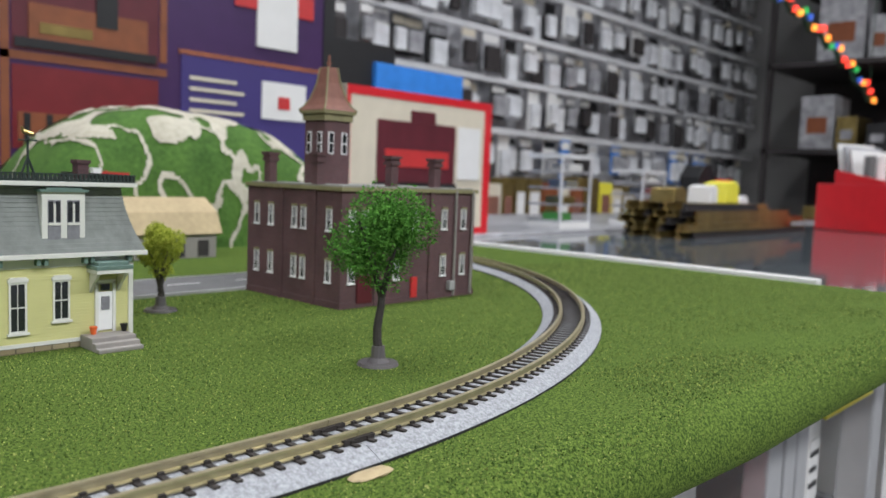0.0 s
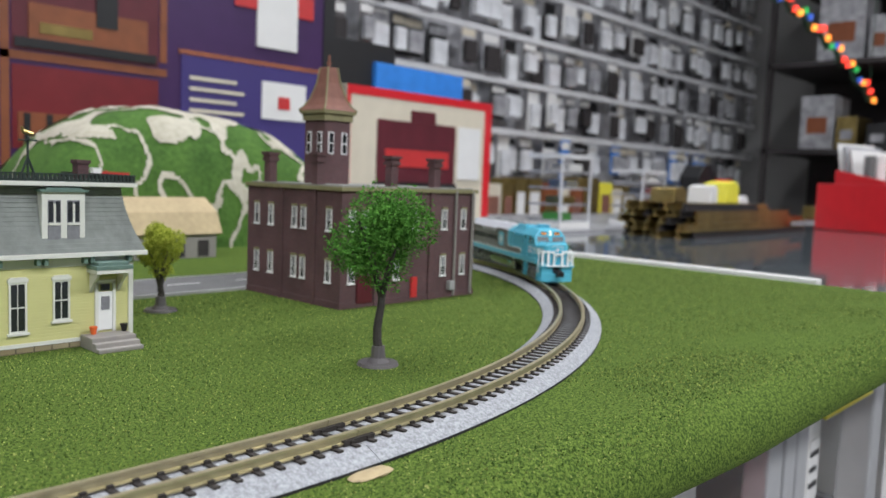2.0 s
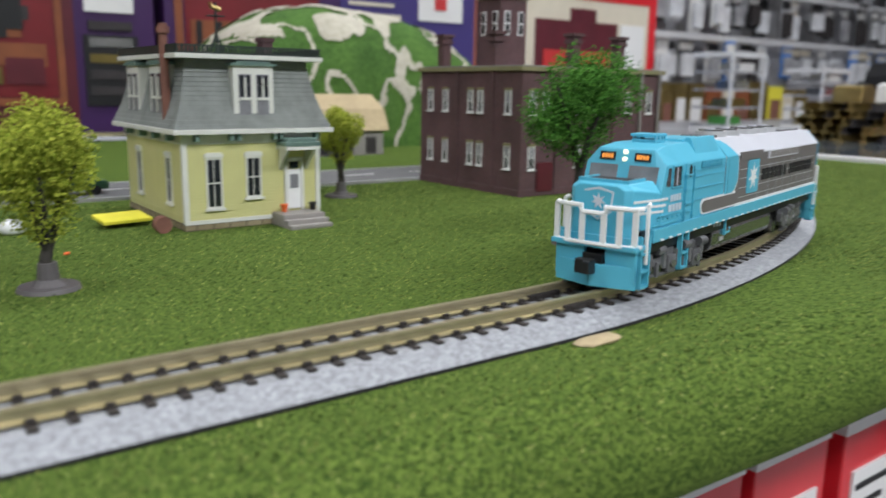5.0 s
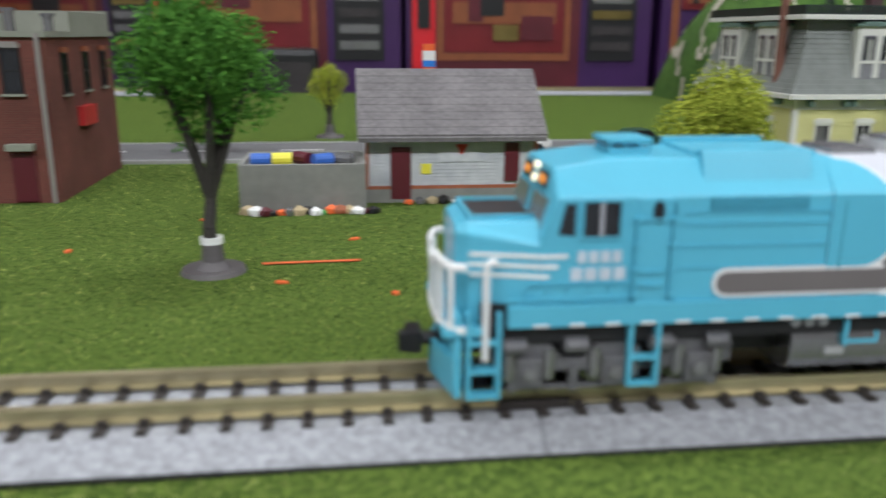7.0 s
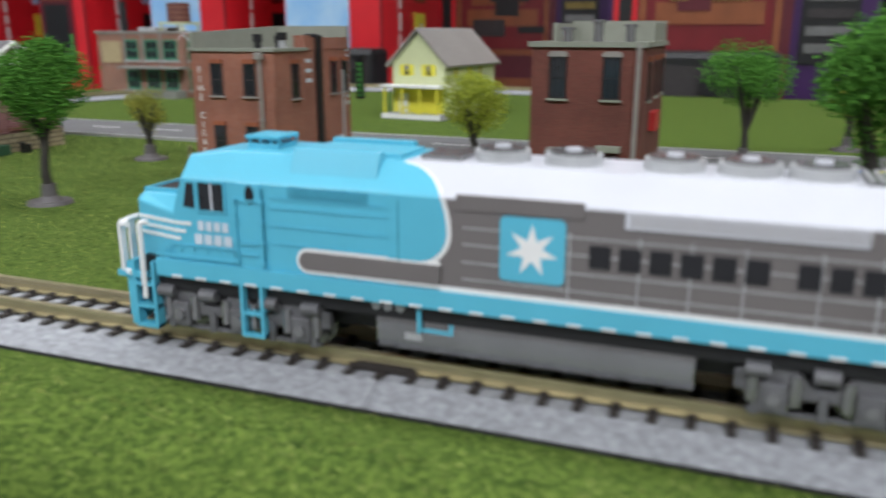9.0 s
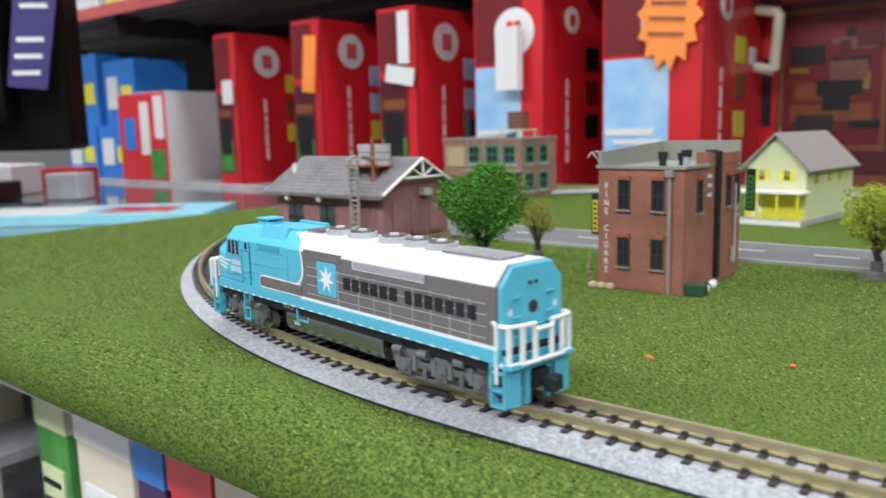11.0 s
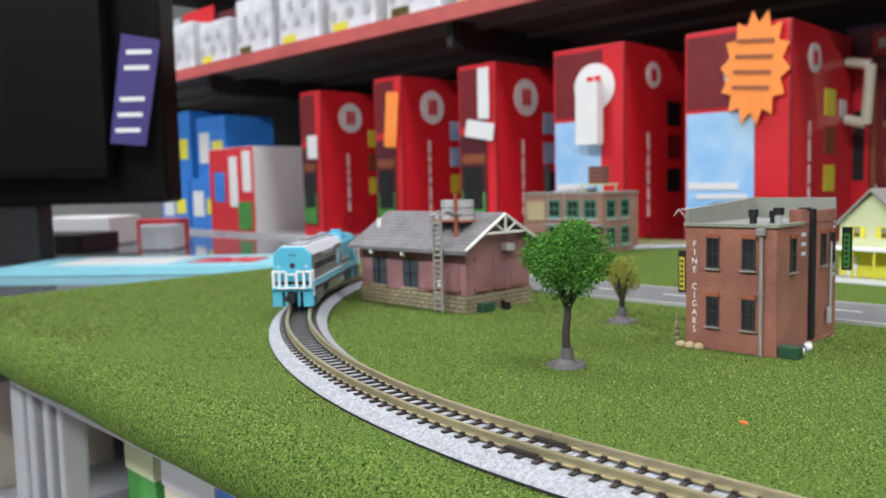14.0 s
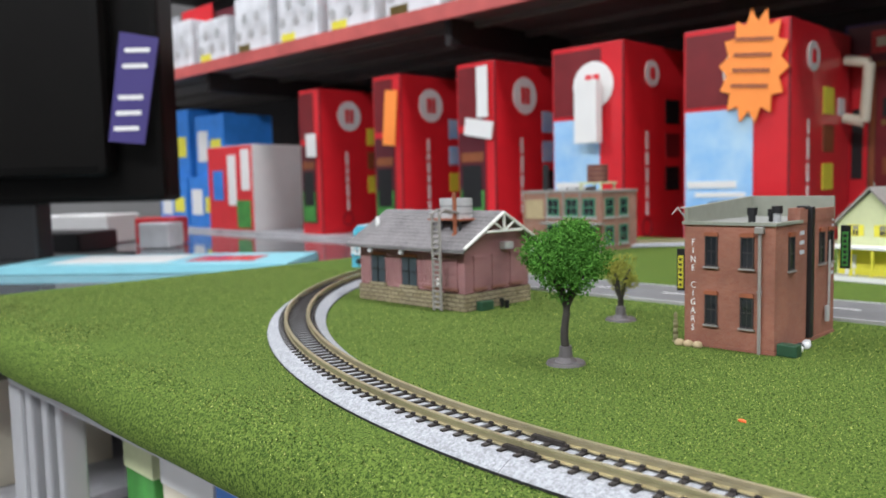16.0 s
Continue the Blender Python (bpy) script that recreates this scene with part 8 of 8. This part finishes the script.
for x, y, w, h, m, lb in ((2.02, 0.72, 0.035, 0.11, "cardred", "red paint bottle on the counter"), (2.10, 0.72, 0.06, 0.07, "cardwhite", "white box on the counter"), (1.86, 0.72, 0.09, 0.14, "black", "black box on the counter")):
    bm = bmesh.new()
    prism(bm, [(0, 0), (w, 0), (w, h * 0.8), (w * 0.7, h), (w * 0.3, h), (0, h * 0.8)], "y", 0, 0.05)
    solid("counter_item", bm, M[m], lb, "box", m=pose(x, y, COUNTER), bevel=0.002)
rb = thing("paint_rack", "bright red sloping paint rack on the glass counter", "rack", pose(2.14, 0.38, COUNTER - 0.006, 0, 0, -20))
quick("base_box", M["cardred"], rb, (0, 0, 0, 0.26, 0.20, 0.115), label="red base box", bevel=0.003)
bm = bmesh.new()
prism(bm, [(0.02, 0.115), (0.02, 0.125), (0.15, 0.150), (0.15, 0.115)], "x", 0.0, 0.008)
part("side_cheek", bm, M["cardred"], rb)
bm = bmesh.new()
prism(bm, [(0.02, 0.115), (0.02, 0.125), (0.15, 0.150), (0.15, 0.115)], "x", 0.252, 0.26)
part("side_cheek", bm, M["cardred"], rb)
for k in range(3):
    bm = bmesh.new()
    prism(bm, [(0.10 + 0.018 * k, 0.116), (0.105 + 0.018 * k, 0.116), (0.125 + 0.018 * k, 0.200 + 0.008 * k), (0.120 + 0.018 * k, 0.200 + 0.008 * k)], "x", 0.012, 0.150)
    part("leaflet", bm, M["cardwhite" if k != 1 else "greypack"], rb, "white leaflet standing in the rack")
for k in range(6):
    rod("paint_jar", M["cardwhite" if k % 2 else "steel"], rb, ((0.03 + k * 0.04, 0.08, 0.116), (0.03 + k * 0.04, 0.08, 0.185), 0.014), n=12)

# festive garland with small lit bulbs
gl = thing("garland", "green garland with small coloured lit bulbs", "garland", pose(0, 0, 0))
bulb = {"r": material("red_bulb", (0.9, 0.05, 0.03), 0.3, emit=2.0), "o": material("orange_bulb", (1.0, 0.30, 0.04), 0.3, emit=2.0), "g": material("green_bulb", (0.03, 0.45, 0.10), 0.3, emit=0.6), "b": material("blue_bulb", (0.03, 0.10, 0.5), 0.3, emit=0.8)}
pts = []
for k in range(26):
    t = k / 25
    pts.append(Vector((2.67 + 0.92 * t, 0.95 - 0.10 * t, 0.72 - 0.27 * t ** 1.5 + 0.015 * math.sin(k * 1.7))))
bm = bmesh.new()
for a, b in zip(pts, pts[1:]):
    cyl(bm, a, b, 0.010, n=6)
    for _ in range(5):
        d = Vector((rnd.gauss(0, 1), rnd.gauss(0, 1), rnd.gauss(0, 1))).normalized() * 0.028
        cyl(bm, a, a + d, 0.003, 0.0005, n=4)
part("garland_rope", bm, M["dkgreen"], gl, "dark green tinsel rope")
for k, p in enumerate(pts):
    rod("bulb", bulb["rogbor"[k % 6]], gl, (p + Vector((0, -0.02, -0.010)), p + Vector((0, -0.02, 0.010)), 0.009), n=10, label="small coloured bulb")

for p in (pts[0], pts[-1]):
    rod("hanging_cord", M["dkgreen"], gl, (p, Vector((p.x, p.y, CEIL - 0.001)), 0.002), n=5)

# dark racks of stock along the far end wall
rk = thing("stock_rack", "dark metal stock rack along the end wall", "rack", pose(0, 0, 0), kind="structure")
for z in (-0.55, -0.15, 0.22, 0.58, 0.95):
    quick("rack_shelf", M["dark"], rk, (3.55, -2.4, z, 4.15, 1.25, z + 0.02))
for y in (-2.4, -1.2, 0.0, 1.23):
    quick("rack_post", M["dark"], rk, (3.55, y, FLOOR, 3.58, y + 0.02, 1.3))
quick("rack_back", M["dark"], rk, (4.15, -2.4, FLOOR, 4.17, 1.25, 1.3))
for z in (-0.53, -0.13, 0.24, 0.60, 0.97):
    y = -2.35
    while y < 1.05:
        w, h = rnd.uniform(0.07, 0.2), rnd.uniform(0.10, 0.28)
        b = thing("stock_box", "boxed stock on the dark rack", "box", pose(3.62, y, z), "boxes on the rack")
        m = rnd.choice(("black", "cardmaroon", "greypack", "cardblue", "cardred", "roof_brown", "cardwhite", "dark", "black", "brass"))
        quick("carton", M[m], b, (0, 0, 0, 0.2, w, h), bevel=0.002)
        quick("label_panel", M[rnd.choice(("cardwhite", "greypack", "cardorange"))], b, (-0.001, w * 0.2, h * 0.3, 0, w * 0.8, h * 0.6))
        y += w + rnd.uniform(0.01, 0.05)

# ---- register monitor with a violet notice, on the other counter ----
mon = thing("register_monitor", "large black monitor seen from behind on its stand", "monitor", pose(-1.175, 0.180, COUNTER - 0.006, 0, 0, 45))
quick("shell", M["shell"], mon, (-0.26, -0.02, 0.078, 0.215, 0.045, 0.40), label="glossy black rear shell", bevel=0.008)
quick("rear_bulge", M["shell"], mon, (-0.16, -0.055, 0.11, 0.16, -0.018, 0.36), bevel=0.012)
quick("stand", M["black"], mon, (-0.05, -0.01, 0.006, 0.05, 0.03, 0.10), bevel=0.004)
quick("foot", M["black"], mon, (-0.13, -0.08, 0.0, 0.13, 0.10, 0.008), bevel=0.003)
quick("vent_slot", M["dark"], mon, (-0.10, -0.0565, 0.325, 0.10, -0.055, 0.340))
bm = bmesh.new()
prism(bm, [(0.155 + 0.010, 0.150), (0.195 + 0.012, 0.146), (0.230, 0.268), (0.185, 0.276)], "y", -0.0585, -0.0570)
nt = part("violet_notice", bm, M["purplepaper"], mon, "violet paper notice with white writing in bars")
for k in range(6):
    if k == 2:
        continue
    z = 0.252 - k * 0.018
    quick("writing_bar", M["cardwhite"], nt, (0.186 + 0.004 - k * 0.0035, -0.0592, z, 0.219 - k * 0.0035, -0.0585, z + 0.005))
sh = card("acrylic_sheet", "aquasheet", [(-0.17, -0.07, 0, 0.17, 0.07, 0.009)], "pale aqua sheet lying on the glass counter", pose(-0.985, 0.300, COUNTER - 0.006, 0, 0, 40), "sheet")
quick("sheet_print", M["cardwhite"], sh, (-0.12, -0.04, 0.009, 0.02, 0.05, 0.0096))
quick("sheet_print", M["cardred"], sh, (0.04, -0.03, 0.009, 0.12, 0.03, 0.0096))
for x, y, w, d, h, m, lb in ((-1.40, 0.30, 0.20, 0.10, 0.030, "black", "black keyboard lying on the counter"), (-1.52, 0.42, 0.14, 0.10, 0.05, "cardwhite", "white paper stack on the counter"), (-1.36, 0.48, 0.07, 0.05, 0.045, "cardred", "small red box on the counter"), (-1.28, 0.44, 0.05, 0.05, 0.04, "clear", "small clear box on the counter")):
    bm = bmesh.new()
    box(bm, -w / 2, -d / 2, 0, w / 2, d / 2, h)
    solid("counter_item", bm, M[m], lb, "box", m=pose(x, y, COUNTER - 0.006, 0, 0, 35), bevel=0.003)

# black train controllers behind the track
for x, y, w, lb in ((-0.118, 0.632, 0.110, "long black train controller behind the track"), (-0.462, 0.632, 0.040, "small black power pack behind the track"), (-0.420, 0.634, 0.036, "small black power pack behind the track")):
    tc = thing("train_controller", lb, "controller", pose(x, y, COUNTER))
    quick("case", M["black"], tc, (0, 0, 0, w, 0.040, 0.062), bevel=0.006)
    quick("front_panel", M["dark"], tc, (0.006, -0.0008, 0.012, w - 0.006, 0.001, 0.050))
    rod("speed_knob", M["black"], tc, ((w * 0.5, 0.001, 0.034), (w * 0.5, -0.007, 0.034), 0.009), n=16, label="round black speed knob")
motions()
